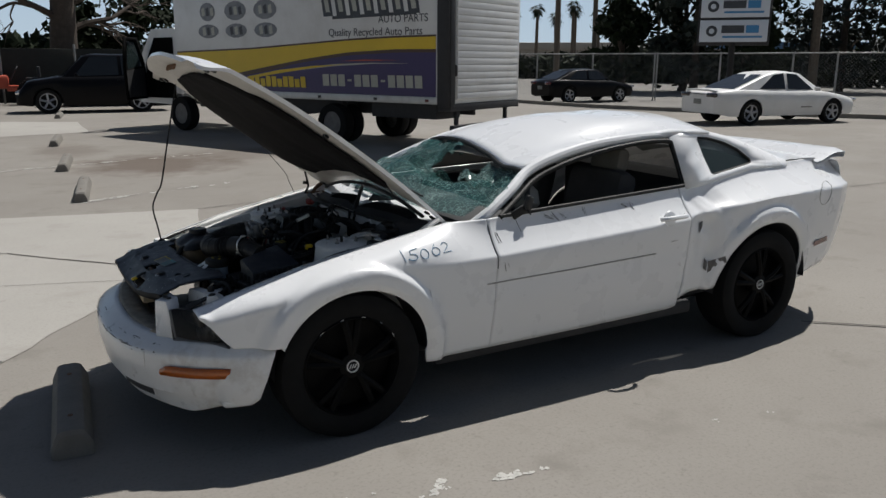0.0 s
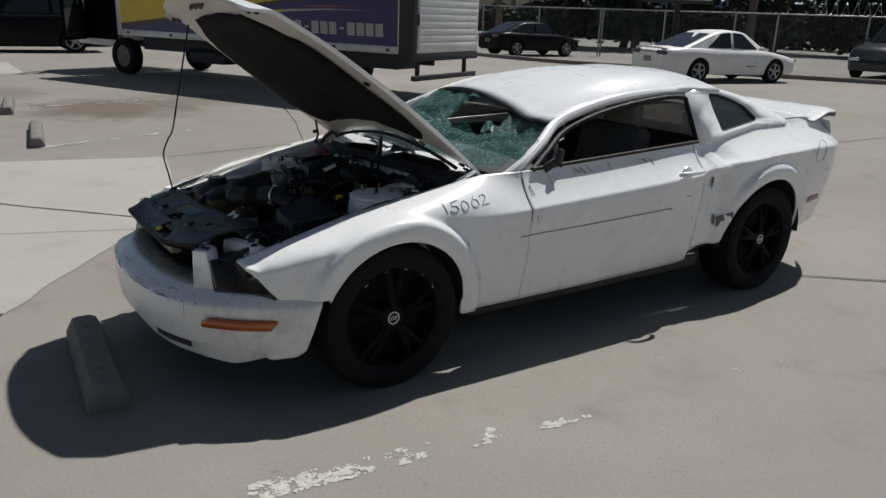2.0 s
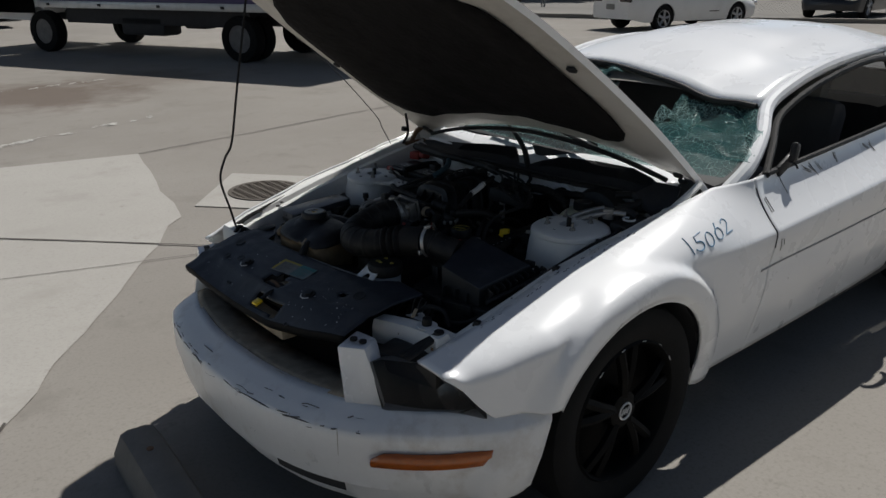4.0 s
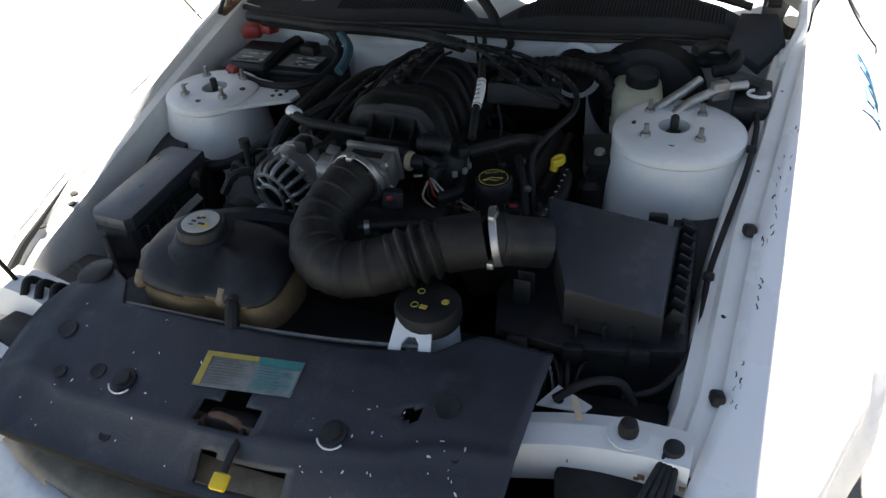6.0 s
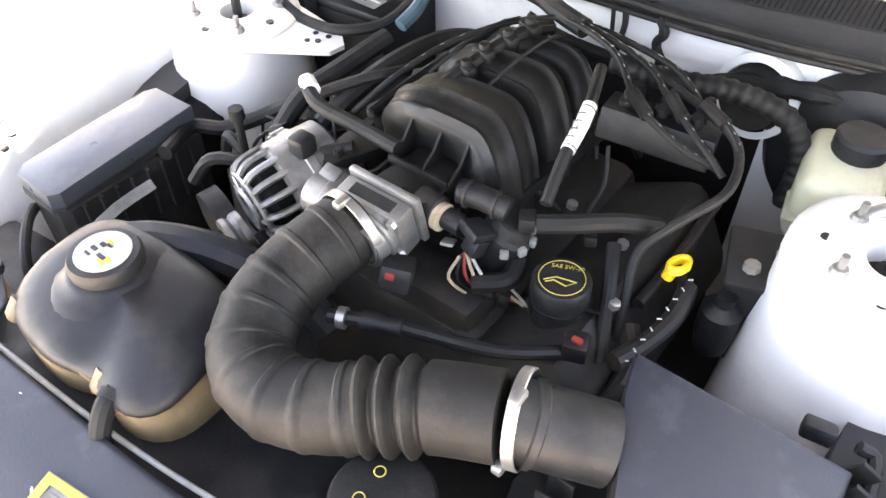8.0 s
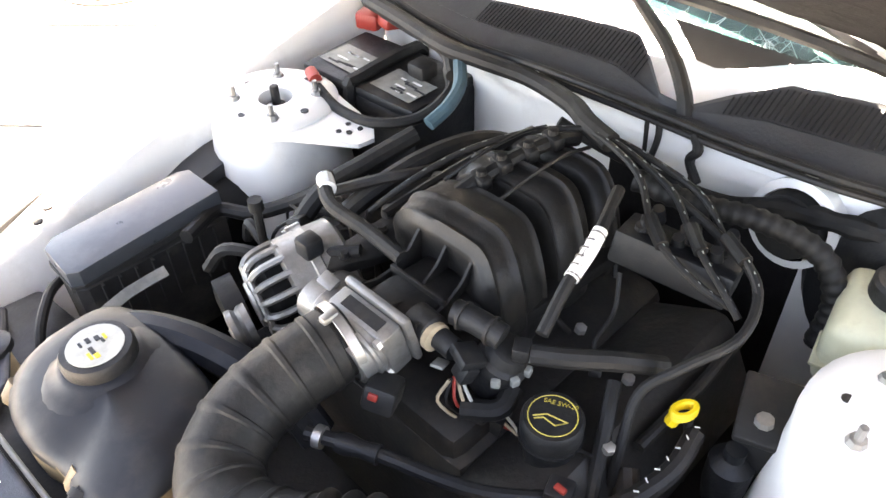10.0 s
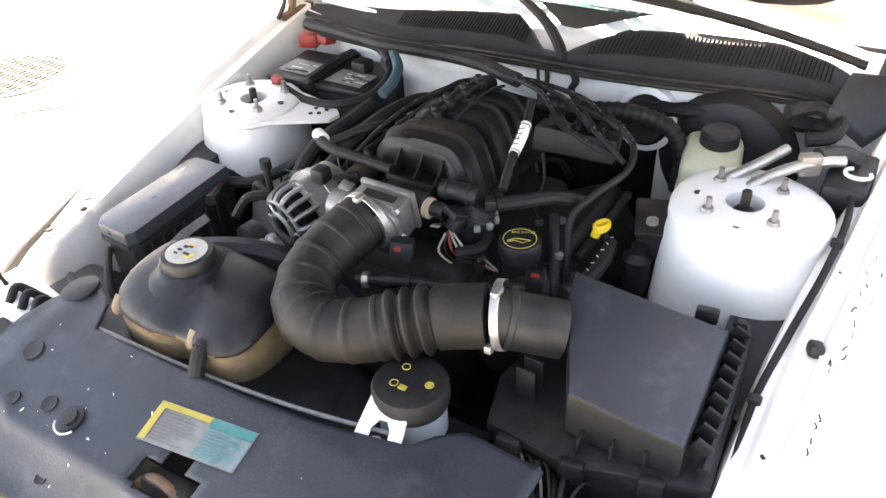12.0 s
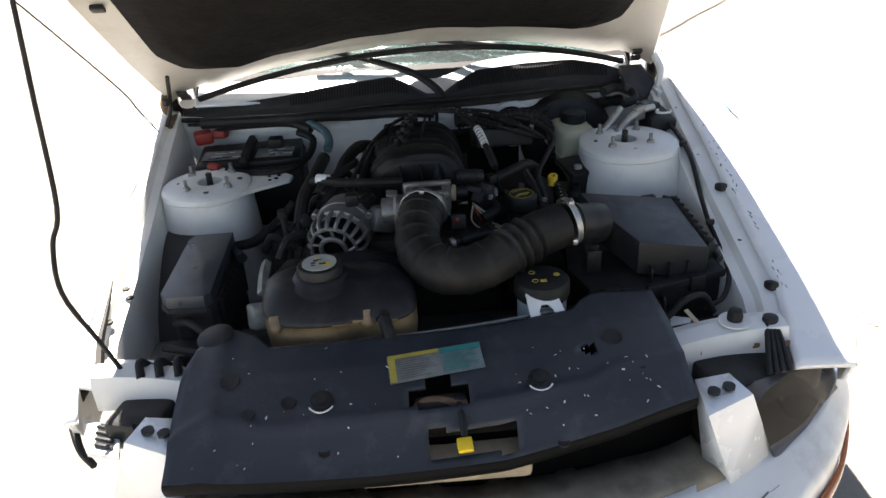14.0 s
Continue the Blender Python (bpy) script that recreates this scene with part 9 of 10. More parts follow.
lettering("AUTO PARTS", 1.42, 2.37, 0.20, M["ink_grey"])
lettering("Quality Recycled Auto Parts", 2.72, 2.14, 0.205, M["ink_grey"])
# pictures of parts as plain shapes: two rows
for row, z in ((0, 2.72), (1, 2.30)):
    for k in range(3):
        a = 6.45 - 0.95 * k
        ring = [(a + 0.36 * math.cos(t) * (1 - 0.25 * (row == 0 and k == 0)), z + 0.17 * math.sin(t) * (1.2 if row == 0 else 0.9)) for t in steps(0, 6.0, 12)]
        tflat("printed_picture", ring, 0.006, M["mid_grey"])
        for j in range(3):
            tflat("printed_picture", [(a - 0.22 + 0.15 * j, z - 0.08), (a - 0.12 + 0.15 * j, z - 0.09), (a - 0.10 + 0.15 * j, z + 0.07), (a - 0.2 + 0.15 * j, z + 0.1)], 0.010, M["ink_grey"] if (j + k) % 2 else M["cream"])
tbox("side_rail", 3.735, -0.012, 0.95, 7.93, 0.04, 0.13, M["rail"], 0.008, cargo, "scratched aluminium side rail")
for a in (0.25, 1.5, 3.0, 4.5, 6.0, 7.4):
    tbox("marker_lamp", a, -0.036, 0.95, 0.08, 0.02, 0.05, M["plastic"] if a not in (0.25,) else M["lamp_red"], 0.006, cargo)
tbox("corner_post", -0.12, -0.02, 2.2, 0.26, 0.05, 2.7, M["interior"], 0.01, cargo, "black corner post")
tbox("corner_post", -0.25, 0.06, 2.2, 0.06, 0.14, 2.7, M["interior"], 0.01, cargo)
door = tbox("roll_door", -0.238, 1.27, 2.05, 0.03, 2.15, 2.15, M["van_white"], 0.005, cargo, "white slatted roll-up rear door")
for k in range(17):
    tbox("door_slat", -0.26, 1.27, 1.04 + 0.125 * k, 0.03, 2.13, 0.118, M["van_white"], 0.012, door)
tbox("door_hinge", -0.28, 0.16, 1.5, 0.03, 0.05, 0.2, M["interior"], 0.01, door)
tbox("rear_frame", -0.1, 1.25, 0.83, 0.3, 2.45, 0.14, M["interior"], 0.01)
for w in (0.35, 2.1):
    tbox("bumper_strut", -0.15, w, 0.62, 0.07, 0.07, 0.36, M["interior"], 0.01)
tbox("rear_bumper", -0.22, 1.25, 0.46, 0.10, 2.3, 0.09, M["interior"], 0.01)
for w in (0.35, 2.1):
    tbox("chassis_rail", 4.6, w * 0.5 + 0.6, 0.70, 8.6, 0.10, 0.20, M["interior"], 0.01)
tbox("side_skirt", 4.9, 0.45, 0.74, 4.6, 0.5, 0.30, M["interior"], 0.02)
tbox("side_skirt", 1.0, 0.6, 0.74, 1.6, 0.8, 0.30, M["interior"], 0.02)
tbox("fuel_tank", 5.2, 0.45, 0.58, 1.1, 0.5, 0.38, M["interior"], 0.06)
tbox("tool_box", 4.0, 0.5, 0.60, 0.5, 0.3, 0.12, M["interior"], 0.02)


M["truck_rim"] = material("grimy_steel_wheel", (0.16, 0.155, 0.15), 0.6, metal=0.3, vary=0.25, scale=8)


def truck_wheel(a, w, s, r=0.41):
    b = bmesh.new()
    hub = tpt(a, w, r)
    lathe(b, hub, TN * s, [(r * 0.55, -0.13), (r * 0.95, -0.13), (r, -0.08), (r, 0.08), (r * 0.95, 0.12), (r * 0.6, 0.12)], 28, cap=False)
    wh = part("wheel", b, M["tyre"], truck)
    b = bmesh.new()
    lathe(b, hub, TN * s, [(r * 0.6, 0.10), (r * 0.55, 0.02), (r * 0.30, 0.0), (r * 0.25, 0.08), (r * 0.1, 0.09)], 24)
    part("rim", b, M["truck_rim"], wh, "grey steel wheel")
    for k in range(6):
        b = bmesh.new()
        x_, y_, z_ = basis(TN * s)
        c = hub + (x_ * math.cos(k * 1.047) + y_ * math.sin(k * 1.047)) * r * 0.43 + z_ * 0.014
        lathe(b, c, z_, [(0.05, 0), (0.05, 0.006)], 10)
        part("vent_hole", b, M["interior"], wh)


for a in (2.75, 7.75):
    for w, s in ((0.16, -1), (2.34, 1)):
        truck_wheel(a, w, s)
for w, s in ((0.48, -1), (2.02, 1)):
    truck_wheel(2.75, w, s)
# cab
b = bmesh.new()
prof = [(7.85, 0.75), (7.85, 2.30), (8.05, 2.42), (8.95, 2.40), (9.45, 1.75), (9.55, 1.45), (9.60, 0.62), (8.25, 0.60), (8.2, 0.82), (7.95, 0.92)]
va = [b.verts.new(tpt(a, 0.22, z)) for a, z in prof]
vb = [b.verts.new(tpt(a, 2.28, z)) for a, z in prof]
b.faces.new(va)
b.faces.new(vb[::-1])
for i in range(len(prof)):
    j = (i + 1) % len(prof)
    b.faces.new((va[i], va[j], vb[j], vb[i]))
bmesh.ops.recalc_face_normals(b, faces=b.faces)
cab = part("cab", b, M["van_white"], truck, "white forward cab with its door open", sharp=25)
# a near-black sheet on the cab side stands for the shade in the doorway
for nm, pts, w in (("doorway_shade", [(8.1, 0.75), (8.1, 2.2), (8.85, 2.2), (9.25, 1.6), (9.35, 0.75)], 0.212),):
    bmx = bmesh.new()
    f = bmx.faces.new([bmx.verts.new(tpt(a, w, z)) for a, z in pts])
    bmesh.ops.recalc_face_normals(bmx, faces=bmx.faces)
    part(nm, bmx, M["pit"], cab)
bmx = bmesh.new()
bmx.faces.new([bmx.verts.new(tpt(a, w, z) + TU * 0.012) for a, w, z in ((9.46, 0.35, 1.72), (9.46, 2.15, 1.72), (9.0, 2.1, 2.33), (9.0, 0.4, 2.33))])
part("windscreen", bmx, M["far_glass"], cab)
# open door, swung out on the near side
hinge = tpt(9.3, 0.20, 0)
dd = (TU * -0.5 - TN * 0.87).normalized()
b = bmesh.new()
shape = [(0, 0.72), (0.98, 0.72), (1.05, 1.5), (0.95, 2.2), (0.35, 2.2), (0.02, 1.55)]
dv = [hinge + dd * s + Vector((0, 0, z)) for s, z in shape]
hole = [hinge + dd * s + Vector((0, 0, z)) for s, z in ((0.12, 1.52), (0.9, 1.45), (0.94, 1.55), (0.86, 2.1), (0.42, 2.1), (0.14, 1.6))]
oo, ii = [b.verts.new(p) for p in dv], [b.verts.new(p) for p in hole]
for i in range(6):
    j = (i + 1) % 6
    b.faces.new((oo[i], oo[j], ii[j], ii[i]))
cdoor = part("cab_door", b, M["pit"], truck, "open cab door with a dark lining")
solid(cdoor, 0.06, 0)
b = bmesh.new()
b.faces.new([b.verts.new(hinge + dd * s - TU * 0.04 + Vector((0, 0, z))) for s, z in ((0.06, 0.78), (0.95, 0.78), (0.98, 1.42), (0.08, 1.48))])
part("door_lining", b, M["interior"], cdoor)
b = bmesh.new()
b.faces.new([b.verts.new(p) for p in hole])
part("door_window", b, M["pane"], cdoor).visible_shadow = False
hose("mirror_arm", [hinge + dd * 0.2 + TU * 0.08 + Vector((0, 0, 1.9)), hinge + dd * 0.25 + TU * 0.3 + Vector((0, 0, 2.0)), hinge + dd * 0.3 + TU * 0.3 + Vector((0, 0, 1.5))], 0.02, M["interior"], cdoor)

# ---- street edge: kerb, fences, sign ----
b = bmesh.new()
kerb = [(17.3, 24.0), (17.9, 18.6), (19.8, 13.6), (23.0, 8.6), (26.4, 3.8), (40, -14)]
for (xa, ya), (xb, yb) in zip(kerb, kerb[1:]):
    d = Vector((xb - xa, yb - ya, 0)).normalized()
    s = Vector((-d.y, d.x, 0)) * 0.14
    p, q = Vector((xa, ya, 0)), Vector((xb, yb, 0))
    v = [b.verts.new(c) for c in (p + s, p - s, q - s, q + s)]
    t = [b.verts.new(c.co + Vector((0, 0, 0.13))) for c in v]
    for i in range(4):
        j = (i + 1) % 4
        b.faces.new((v[i], v[j], t[j], t[i]))
    b.faces.new(t)
bmesh.ops.recalc_face_normals(b, faces=b.faces)
single("kerb", b, M["block"], "grey concrete kerb along the street", "kerb", kind="structure")
M["galv"] = material("galvanised_steel", (0.34, 0.34, 0.33), 0.5, metal=0.6, vary=0.15, scale=4)


def chain_fence(name, pts, high, label, gap=3.0, mesh=0.13):
    ob = thing(name, (*pts[0], 0), label, "fence")
    rnd_wire_v, rnd_wire_f = [], []

    def wire(p, q, r):
        d = (q - p).normalized()
        x_, y_, _ = basis(d)
        base = len(rnd_wire_v)
        for c in (p, q):
            for k in range(3):
                rnd_wire_v.append(tuple(c + (x_ * math.cos(2.094 * k) + y_ * math.sin(2.094 * k)) * r))
        for k in range(3):
            j = (k + 1) % 3
            rnd_wire_f.append((base + k, base + j, base + 3 + j, base + 3 + k))
    for (xa, ya), (xb, yb) in zip(pts, pts[1:]):
        a, c = Vector((xa, ya, 0)), Vector((xb, yb, 0))
        length = (c - a).length
        d = (c - a).normalized()
        for k in range(int(length / gap) + 1):
            bm2 = bmesh.new()
            p = a + d * gap * k
            cyl(bm2, p, p + Vector((0, 0, high + 0.05)), 0.035, seg=10)
            part("post", bm2, M["galv"], ob)
        bm2 = bmesh.new()
        cyl(bm2, a + Vector((0, 0, high)), c + Vector((0, 0, high)), 0.025, seg=8)
        part("top_rail", bm2, M["galv"], ob)
        n_ = int(length / mesh)
        rise = high / mesh
        for k in range(-int(rise), n_):
            for sl in (1, -1):
                s0, s1 = k * mesh, k * mesh + high
                z0, z1 = (0.05, high) if sl > 0 else (high, 0.05)
                lo_, hi_ = max(s0, 0), min(s1, length)
                if hi_ <= lo_:
                    continue
                f0, f1 = (lo_ - s0) / high, (hi_ - s0) / high
                wire(a + d * lo_ + Vector((0, 0, z0 + (z1 - z0) * f0)), a + d * hi_ + Vector((0, 0, z0 + (z1 - z0) * f1)), 0.0022)
    me = bpy.data.meshes.new("wire_mesh")
    me.from_pydata(rnd_wire_v, [], rnd_wire_f)
    me.materials.append(M["galv"])
    w = new("wire_mesh", me)
    w.parent = ob
    w.matrix_parent_inverse = ob.matrix_basis.inverted()
    tagged(w, kind="stuff")


chain_fence("chain_fence", [(20.5, 30.0), (23.8, 21.5), (25.2, 14.0), (28.5, 6.0), (34, -4)], 2.0, "galvanised chain-link fence along the street")
b = bmesh.new()
for (xa, ya), (xb, yb) in (((25.6, 13.0), (28.5, 6.0)), ((28.5, 6.0), (32.0, -0.4))):
    a, c = Vector((xa, ya, 2.22)), Vector((xb, yb, 2.22))
    d = (c - a).normalized()
    x_, y_, _ = basis(d)
    n_ = int((c - a).length / 0.34)
    tube(b, [a.lerp(c, k / (10 * n_)) + (x_ * math.cos(0.6283 * k) + y_ * math.sin(0.6283 * k)) * 0.24 for k in range(10 * n_ + 1)], 0.010, 4, 1, smooth=False)
single("barbed_wire_coil", b, M["galv"], "coil of barbed wire along the top of a chain-link fence", "wire", kind="stuff")
chain_fence("chain_fence", [(20.5, 30.0), (14, 40), (4, 46)], 2.0, "galvanised chain-link fence behind the truck")
M["screen"] = material("dark_green_privacy_screen", (0.03, 0.032, 0.028), 0.9, vary=0.25, scale=1.5)
scr = thing("screen_fence", (0, 30, 0), "dark screened fence at the back of the lot", "fence")
for k in range(9):
    xa = -14 + 2.6 * k
    b = bmesh.new()
    box(b, (xa + 1.3, 30.6 + 0.02 * k, 1.06), (2.56, 0.05, 2.05), 0.01)
    part("panel", b, M["screen"], scr)
    b = bmesh.new()
    cyl(b, (xa, 30.55, 0), (xa, 30.55, 2.25), 0.04, seg=8)
    part("post", b, M["galv"], scr)
sign = thing("sign_board", (21.5, 15.6, 0), "two-panel white sign with dark and blue marks", "sign")
M["sign_white"] = material("white_sign_panel", (0.62, 0.66, 0.72), 0.4, vary=0.04, scale=3)
M["sign_blue"] = material("blue_sign_print", (0.05, 0.22, 0.45), 0.4)
sc = Vector((21.5, 15.6, 0))
sd = Vector((0.65, -0.76, 0)).normalized()
sn = Vector((-0.76, -0.65, 0))
sm3 = Matrix((sd, sn, Vector((0, 0, 1)))).transposed()
for z in (2.72, 3.55):
    b = bmesh.new()
    box(b, sc + Vector((0, 0, z)), (2.25, 0.10, 0.74), 0.01, sm3)
    pnl = part("panel", b, M["sign_white"], sign)
    for off, w, h, zz, mt in ((-0.72, 0.34, 0.40, 0, M["ink_grey"]), (-0.02, 0.75, 0.26, 0.06, M["ink_grey"]), (0.62, 0.42, 0.26, 0.06, M["sign_blue"]), (0.3, 1.3, 0.07, -0.2, M["sign_blue"])):
        b = bmesh.new()
        if w < 0.35:
            lathe(b, sc + sd * off + sn * 0.055 + Vector((0, 0, z + zz)), sn, [(0.19, 0), (0.19, 0.008), (0.09, 0.008), (0.09, 0)], 18, cap=False)
        else:
            box(b, sc + sd * off + sn * 0.056 + Vector((0, 0, z + zz)), (w, 0.012, h), 0, sm3)
        part("print_bar", b, mt, pnl)
b = bmesh.new()
box(b, sc + Vector((0, 0, 3.1)) - sn * 0.08, (2.4, 0.10, 1.75), 0.02, sm3)
part("frame", b, M["interior"], sign)
b = bmesh.new()
cyl(b, sc - sn * 0.1, sc - sn * 0.1 + Vector((0, 0, 2.6)), 0.11, seg=14)
part("pole", b, M["dark"], sign)

# ---- trees ----
M["bark"] = material("grey_brown_bark", (0.075, 0.058, 0.045), 0.9, vary=0.3, scale=6, bump=0.02, bump_scale=12)
M["palm_bark"] = material("palm_bark", (0.13, 0.105, 0.08), 0.9, vary=0.3, scale=8, bump=0.02, bump_scale=10)
M["leaf"] = material("dark_green_leaves", (0.016, 0.024, 0.011), 0.75, vary=0.4, scale=1.2, spec=0.12)
M["palm_leaf"] = material("dusty_palm_leaves", (0.028, 0.037, 0.021), 0.7, vary=0.35, scale=1.0, spec=0.15)
M["conifer"] = material("dark_conifer_needles", (0.014, 0.022, 0.014), 0.7, vary=0.4, scale=1.5)


def mesh_part(name, v, f, mat, parent, label=""):
    me = bpy.data.meshes.new(name)
    me.from_pydata(v, [], f)
    me.materials.append(mat)
    ob = new(name, me)
    ob.parent = parent
    ob.matrix_parent_inverse = parent.matrix_basis.inverted()
    return tagged(ob, label)


def palm(at, high, seed, far=True):
    rn = random.Random(seed)
    ob = thing("palm_tree", (*at, 0), "tall fan palm with a shaggy crown", "tree", "palms along the street")
    top = Vector((at[0] + rn.uniform(-0.3, 0.3), at[1] + rn.uniform(-0.3, 0.3), high))
    b = bmesh.new()
    tube(b, [(at[0], at[1], 0), ((at[0] + top.x) / 2, (at[1] + top.y) / 2, high * 0.5), top], lambda t: 0.24 - 0.08 * t, 8, 4)
    part("trunk", b, M["palm_bark"], ob)
    v, f = [], []
    for k in range(70):
        az, el = rn.uniform(0, 6.283), rn.uniform(-1.3, 1.3)
        d = Vector((math.cos(az) * math.cos(el), math.sin(az) * math.cos(el), math.sin(el)))
        ln = rn.uniform(0.8, 1.25) * (0.9 if el > 0 else 0.75)
        tip = top + d * ln + Vector((0, 0, -0.25 * ln))
        base = top + d * ln * 0.45
        side_ = d.cross(Vector((0, 0, 1))).normalized()
        for j in range(7):
            s_ = (j - 3) / 3
            i0 = len(v)
            end = tip + side_ * s_ * 0.6 * ln - Vector((0, 0, abs(s_) * 0.25 * ln + rn.uniform(0, 0.12)))
            w = side_ * 0.03 + Vector((0, 0, 0.02))
            v += [tuple(base - w), tuple(base + w), tuple(end)]
            f.append((i0, i0 + 1, i0 + 2))
    mesh_part("crown", v, f, M["palm_leaf"], ob)


def leafy(at, base, high, radius, seed, mat, n, label, trunk=0.2, size=0.25, cone=False, group="trees beyond the fence"):
    rn = random.Random(seed)
    ob = thing("tree", (*at, 0), label, "tree", group)
    b = bmesh.new()
    tube(b, [(at[0], at[1], 0), (at[0] + 0.1, at[1], base), (at[0], at[1] + 0.1, high * 0.85)], lambda t: trunk * (1 - 0.75 * t), 8, 4)
    part("trunk", b, M["bark"], ob)
    v, f = [], []
    clumps = []
    for k in range(34):
        t = rn.random()
        z = base + (high - base) * t
        rr_ = radius * ((1 - t) ** 0.8 + 0.05 if cone else math.sqrt(max(0.05, 1 - (2 * t - 0.9) ** 2)))
        a = rn.uniform(0, 6.283)
        q = rr_ * math.sqrt(rn.random())
        clumps.append((Vector((at[0] + q * math.cos(a), at[1] + q * math.sin(a), z)), radius * rn.uniform(0.22, 0.42)))
    for c, r in clumps[:14]:
        b = bmesh.new()
        tube(b, [(at[0], at[1], max(base * 0.8, c.z - 1.2)), (Vector((at[0], at[1], c.z - 0.3)) + c) / 2, c], lambda t: trunk * 0.3 * (1 - 0.8 * t), 5, 3)
        part("limb", b, M["bark"], ob)
    for k in range(n):
        c, r = clumps[k % len(clumps)]
        d = Vector((rn.gauss(0, 1), rn.gauss(0, 1), rn.gauss(0, 0.8))) * r * 0.55
        p = c + d
        a_, b_ = Vector((rn.gauss(0, 1), rn.gauss(0, 1), rn.gauss(0, 1))).normalized() * size, Vector((rn.gauss(0, 1), rn.gauss(0, 1), rn.gauss(0, 1))).normalized() * size * 0.6
        i0 = len(v)
        v += [tuple(p - a_), tuple(p + b_), tuple(p + a_), tuple(p - b_)]
        f.append((i0, i0 + 1, i0 + 2, i0 + 3))
    mesh_part("crown", v, f, mat, ob)


for k, (px_, py_, hh) in enumerate(((54.8, 72.8, 7.6), (56.5, 71.0, 6.6), (58.4, 70.2, 7.4), (60.2, 68.0, 6.9), (61.8, 67.1, 7.9), (63.6, 65.6, 6.8), (65.2, 63.6, 7.3), (67.0, 62.5, 8.0), (53.0, 74.5, 7.0), (51.0, 76.0, 7.6), (66.0, 61.0, 6.5), (57.2, 69.0, 7.8),
                                    (35.4, 43.6, 12.0), (44.0, 49.5, 13.0), (35.4, 22.2, 12.0), (60, 56, 9.0), (70, 66, 7.6), (48.5, 77.5, 7.2))):
    palm((px_, py_), hh, k)
for k, (at, base, hh, rad, n, cone) in enumerate((((31.7, 26.8), 0.8, 9.0, 2.2, 3800, True), ((34.0, 25.4), 0.6, 8.0, 2.4, 3600, False), ((33.2, 29.0), 0.8, 7.5, 2.2, 3000, False), ((41, 24.5), 0.8, 11.5, 3.1, 4200, False), ((43, 14.5), 0.8, 10.5, 3.0, 3800, False),
                                                  ((42, 20), 0.5, 6.0, 2.3, 2600, False), ((30.8, 31.5), 0.6, 5.0, 1.8, 2200, False), ((46, 8.5), 0.8, 10.0, 3.2, 3000, False))):
    leafy(at, base, hh, rad, 100 + k, M["conifer"] if cone or k in (3, 4) else M["leaf"], n, "dark dense tree behind the chain-link fence", 0.25)
for k, (at, hh, rad) in enumerate((((4.8, 36), 4.4, 2.0), ((2.6, 37), 3.9, 1.6), ((-5, 38), 4.2, 1.8), ((-9, 37), 4.5, 2.0), ((8, 40), 5, 2.2))):
    leafy(at, 0.8, hh, rad, 200 + k, M["leaf"], 1500, "dusty green tree behind the screened fence", 0.18, group="trees behind the lot")
# bare tree over the back of the lot
bare = thing("bare_tree", (1.45, 32.5, 0), "large bare tree with a thick dark trunk", "tree")
b = bmesh.new()
tube(b, [(1.45, 32.5, 0), (1.4, 32.5, 2.2), (1.5, 32.5, 4.5), (1.2, 32.4, 7.5)], lambda t: 0.62 - 0.30 * t, 12, 5)
part("trunk", b, M["bark"], bare)
rn = random.Random(77)


def grow(p, d, ln, r, depth):
    q = p + d * ln
    mid = (p + q) / 2 + Vector((rn.gauss(0, 1), rn.gauss(0, 1), rn.gauss(0, 1))) * ln * 0.08
    b_ = bmesh.new()
    tube(b_, [p, mid, q], lambda t: r * (1 - 0.4 * t), 6 if depth < 2 else 4, 3)
    part("limb", b_, M["bark"], bare)
    if depth < 4:
        for _ in range(3 if depth < 3 else 2):
            e = (d + Vector((rn.gauss(0, 0.5), rn.gauss(0, 0.5), rn.gauss(0, 0.4) - 0.08 * depth))).normalized()
            grow(q if rn.random() < 0.6 else mid, e, ln * rn.uniform(0.55, 0.8), r * 0.55, depth + 1)


for z, dx, dy, dz in ((3.2, -0.9, -0.2, 0.45), (3.8, 0.9, -0.3, 0.4), (4.6, 0.5, 0.2, 0.8), (4.2, -0.6, 0.2, 0.75), (2.7, 1.0, 0.1, 0.35), (5.2, -0.3, -0.5, 0.8)):
    grow(Vector((1.45, 32.5, z)), Vector((dx, dy, dz)).normalized(), 2.0, 0.16, 0)

# far buildings and hedges along the street
M["stucco"] = material("pale_stucco", (0.40, 0.37, 0.33), 0.85, vary=0.08, scale=0.6)
M["blue_roof"] = material("faded_blue_metal_roof", (0.06, 0.14, 0.26), 0.5, vary=0.1, scale=0.5)
for at, size, roofm, label in (((96, 66), (26, 12, 3.4), M["blue_roof"], "low pale building with a blue roof"), ((64, 86), (40, 14, 3.2), M["stucco"], "long low pale commercial building")):
    house = thing("building", (*at, 0), label, "building")
    b = bmesh.new()
    box(b, (at[0], at[1], size[2] / 2), size, 0.05, rot(0, 0, -40))
    part("wall", b, M["stucco"], house)
    b = bmesh.new()
    box(b, (at[0], at[1], size[2] + 0.35), (size[0] + 0.8, size[1] + 0.8, 0.9), 0.1, rot(0, 0, -40))
    part("roof", b, roofm, house)
    face = rot(0, 0, -40)
    for k in range(int(size[0] / 4)):
        c = Vector((at[0], at[1], 1.5)) + face @ Vector((-size[0] / 2 + 2 + 4 * k, -size[1] / 2 - 0.04, 0))
        b = bmesh.new()
        box(b, c, (1.8, 0.08, 1.3), 0.02, face)
        part("window", b, M["far_glass"], house)
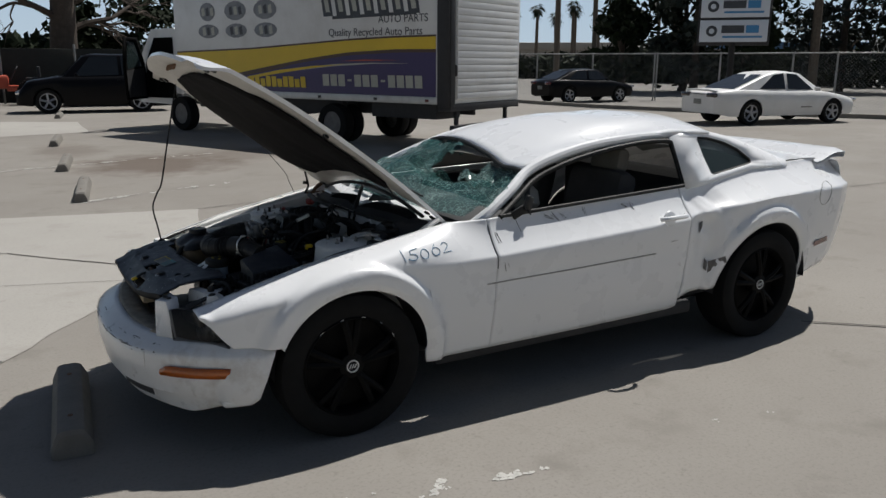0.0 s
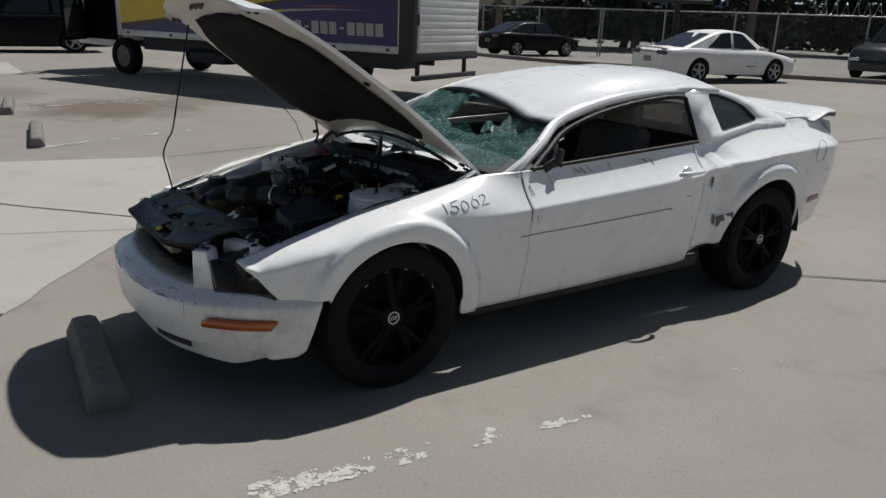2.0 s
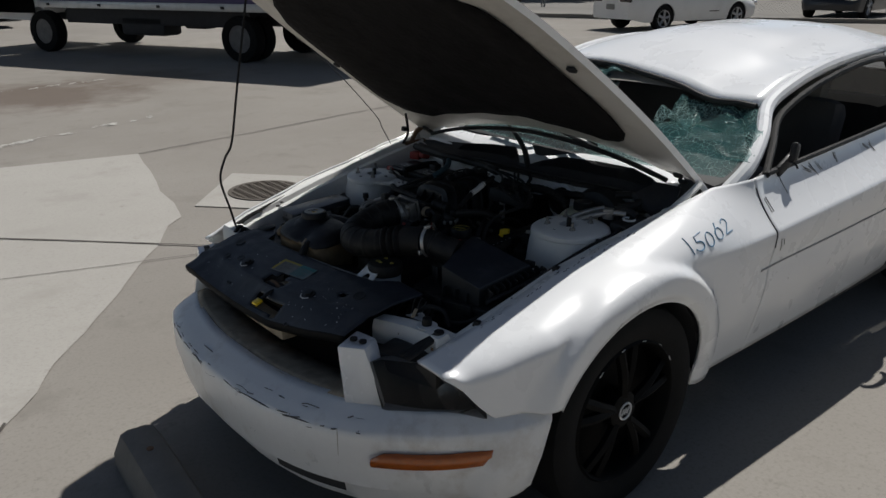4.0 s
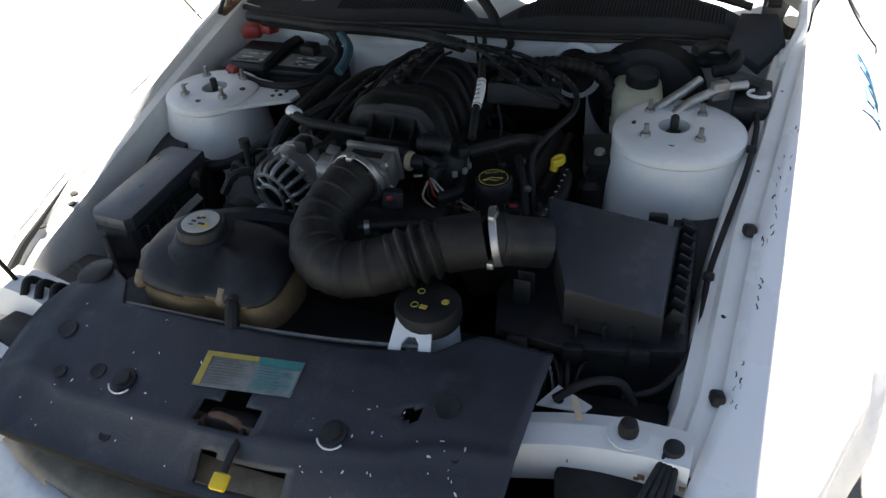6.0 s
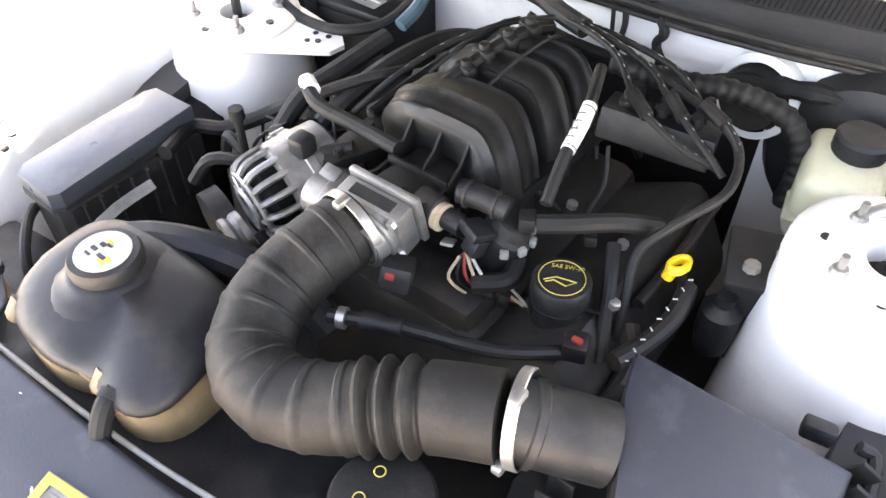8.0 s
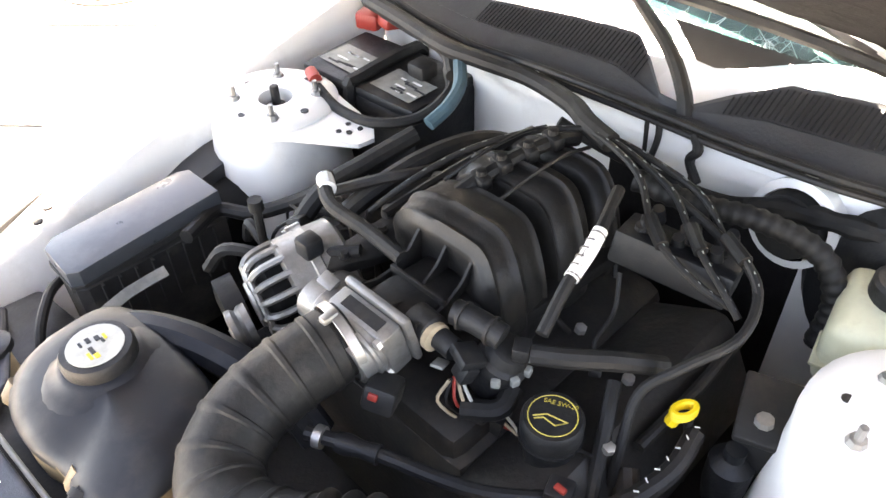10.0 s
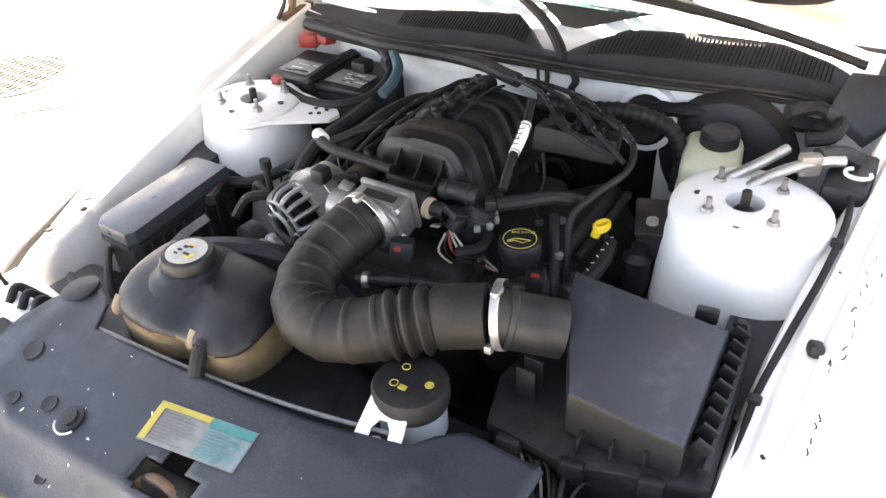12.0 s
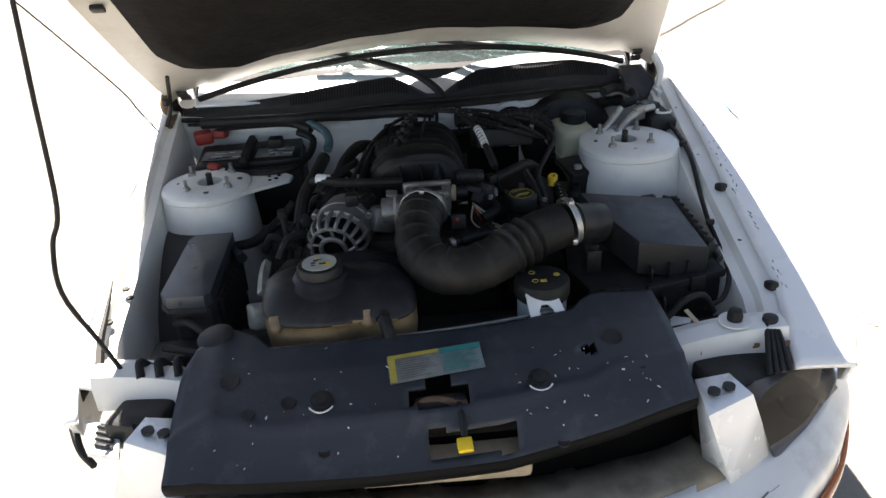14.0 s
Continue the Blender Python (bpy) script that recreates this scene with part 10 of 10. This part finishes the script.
def hedge(pts, high, deep, n, seed, label):
    rn_ = random.Random(seed)
    v, f = [], []
    segs = list(zip(pts, pts[1:]))
    for k in range(n):
        (xa, ya), (xb, yb) = segs[k % len(segs)]
        t = rn_.random()
        p = Vector((xa + (xb - xa) * t, ya + (yb - ya) * t, 0))
        h = high * (0.75 + 0.35 * noise.noise(p * 0.35))
        p += Vector((rn_.gauss(0, deep), rn_.gauss(0, deep), abs(rn_.random() ** 0.7) * h))
        a_, b_ = Vector((rn_.gauss(0, 1), rn_.gauss(0, 1), rn_.gauss(0, 1))).normalized() * 0.50, Vector((rn_.gauss(0, 1), rn_.gauss(0, 1), rn_.gauss(0, 1))).normalized() * 0.34
        i0 = len(v)
        v += [tuple(p - a_), tuple(p + b_), tuple(p + a_), tuple(p - b_)]
        f.append((i0, i0 + 1, i0 + 2, i0 + 3))
    me = bpy.data.meshes.new("hedge")
    me.from_pydata(v, [], f)
    me.materials.append(M["leaf"])
    tagged(new("hedge", me), label, "hedge", kind="stuff")


hedge([(42, 50), (48, 34), (52, 16), (58, -10)], 3.0, 0.9, 6500, 5, "dark shrubs across the street")
hedge([(30, 66), (44, 60), (64, 52)], 2.6, 1.0, 4500, 6, "dark shrubs far across the street")
hedge([(-30, 44), (-8, 44), (12, 46)], 3.2, 1.2, 4000, 7, "dusty shrubs behind the lot")

# pale hazy sky low over the distance
M["far_sky"] = bpy.data.materials.new("pale_hazy_sky")
M["far_sky"].use_nodes = True
_nt = M["far_sky"].node_tree
_nt.nodes.clear()
_em = _nt.nodes.new("ShaderNodeEmission")
_out = _nt.nodes.new("ShaderNodeOutputMaterial")
_co = _nt.nodes.new("ShaderNodeTexCoord")
_sep = _nt.nodes.new("ShaderNodeSeparateXYZ")
_map = _nt.nodes.new("ShaderNodeMapRange")
_map.inputs["From Max"].default_value = 140.0
_mix = _nt.nodes.new("ShaderNodeMix")
_mix.data_type = "RGBA"
_cols = [i for i in _mix.inputs if i.type == "RGBA"]
_cols[0].default_value, _cols[1].default_value = (0.55, 0.66, 0.74, 1), (0.34, 0.50, 0.70, 1)
_nt.links.new(_co.outputs["Object"], _sep.inputs[0])
_nt.links.new(_sep.outputs["Z"], _map.inputs["Value"])
_nt.links.new(_map.outputs["Result"], _mix.inputs["Factor"])
_nt.links.new([o for o in _mix.outputs if o.type == "RGBA"][0], _em.inputs["Color"])
_nt.links.new(_em.outputs[0], _out.inputs["Surface"])
b = bmesh.new()
grid(b, lambda a, z: (620 * math.cos(a), 620 * math.sin(a), z), steps(-0.8, 2.8, 40), [-2, 20, 60, 140])
single("backdrop", b, M["far_sky"], "pale blue hazy sky over the horizon", "sky", kind="structure")

# small red machine at the back of the lot
mower = thing("tractor", (-0.75, 29.6, 0), "small faded red tractor with black tyres", "tractor")
for dx, dy, r in ((-0.7, -0.45, 0.28), (-0.7, 0.45, 0.28), (0.6, -0.5, 0.45), (0.6, 0.5, 0.45)):
    b = bmesh.new()
    lathe(b, (-0.75 + dx, 29.6 + dy, r), (0, 1, 0), [(r * 0.5, -0.1), (r, -0.1), (r, 0.1), (r * 0.5, 0.1)], 18, cap=False)
    tyre_ = part("wheel", b, M["tyre"], mower)
    b = bmesh.new()
    lathe(b, (-0.75 + dx, 29.6 + dy, r), (0, 1, 0), [(r * 0.5, -0.08), (r * 0.5, 0.08)], 14)
    part("rim", b, M["fleet_red"], tyre_)
b = bmesh.new()
box(b, (-1.35, 29.6, 0.85), (1.1, 0.55, 0.5), 0.10)
box(b, (-0.35, 29.6, 0.62), (1.1, 0.5, 0.22), 0.05)
part("body", b, M["fleet_red"], mower)
b = bmesh.new()
box(b, (0.0, 29.6, 0.95), (0.45, 0.45, 0.12), 0.04)
box(b, (0.22, 29.6, 1.2), (0.10, 0.45, 0.45), 0.04)
part("seat", b, M["interior"], mower)
b = bmesh.new()
tube(b, [(-0.75, 29.6, 0.9), (-0.55, 29.6, 1.3)], 0.03, 6, 1)
tube(b, [(-0.53 + 0.05 * math.sin(a), 29.6 + 0.2 * math.cos(a), 1.32 + 0.1 * math.sin(a)) for a in steps(0, 6.283, 14)], 0.02, 6, 1, smooth=False)
part("steering_wheel", b, M["interior"], mower)
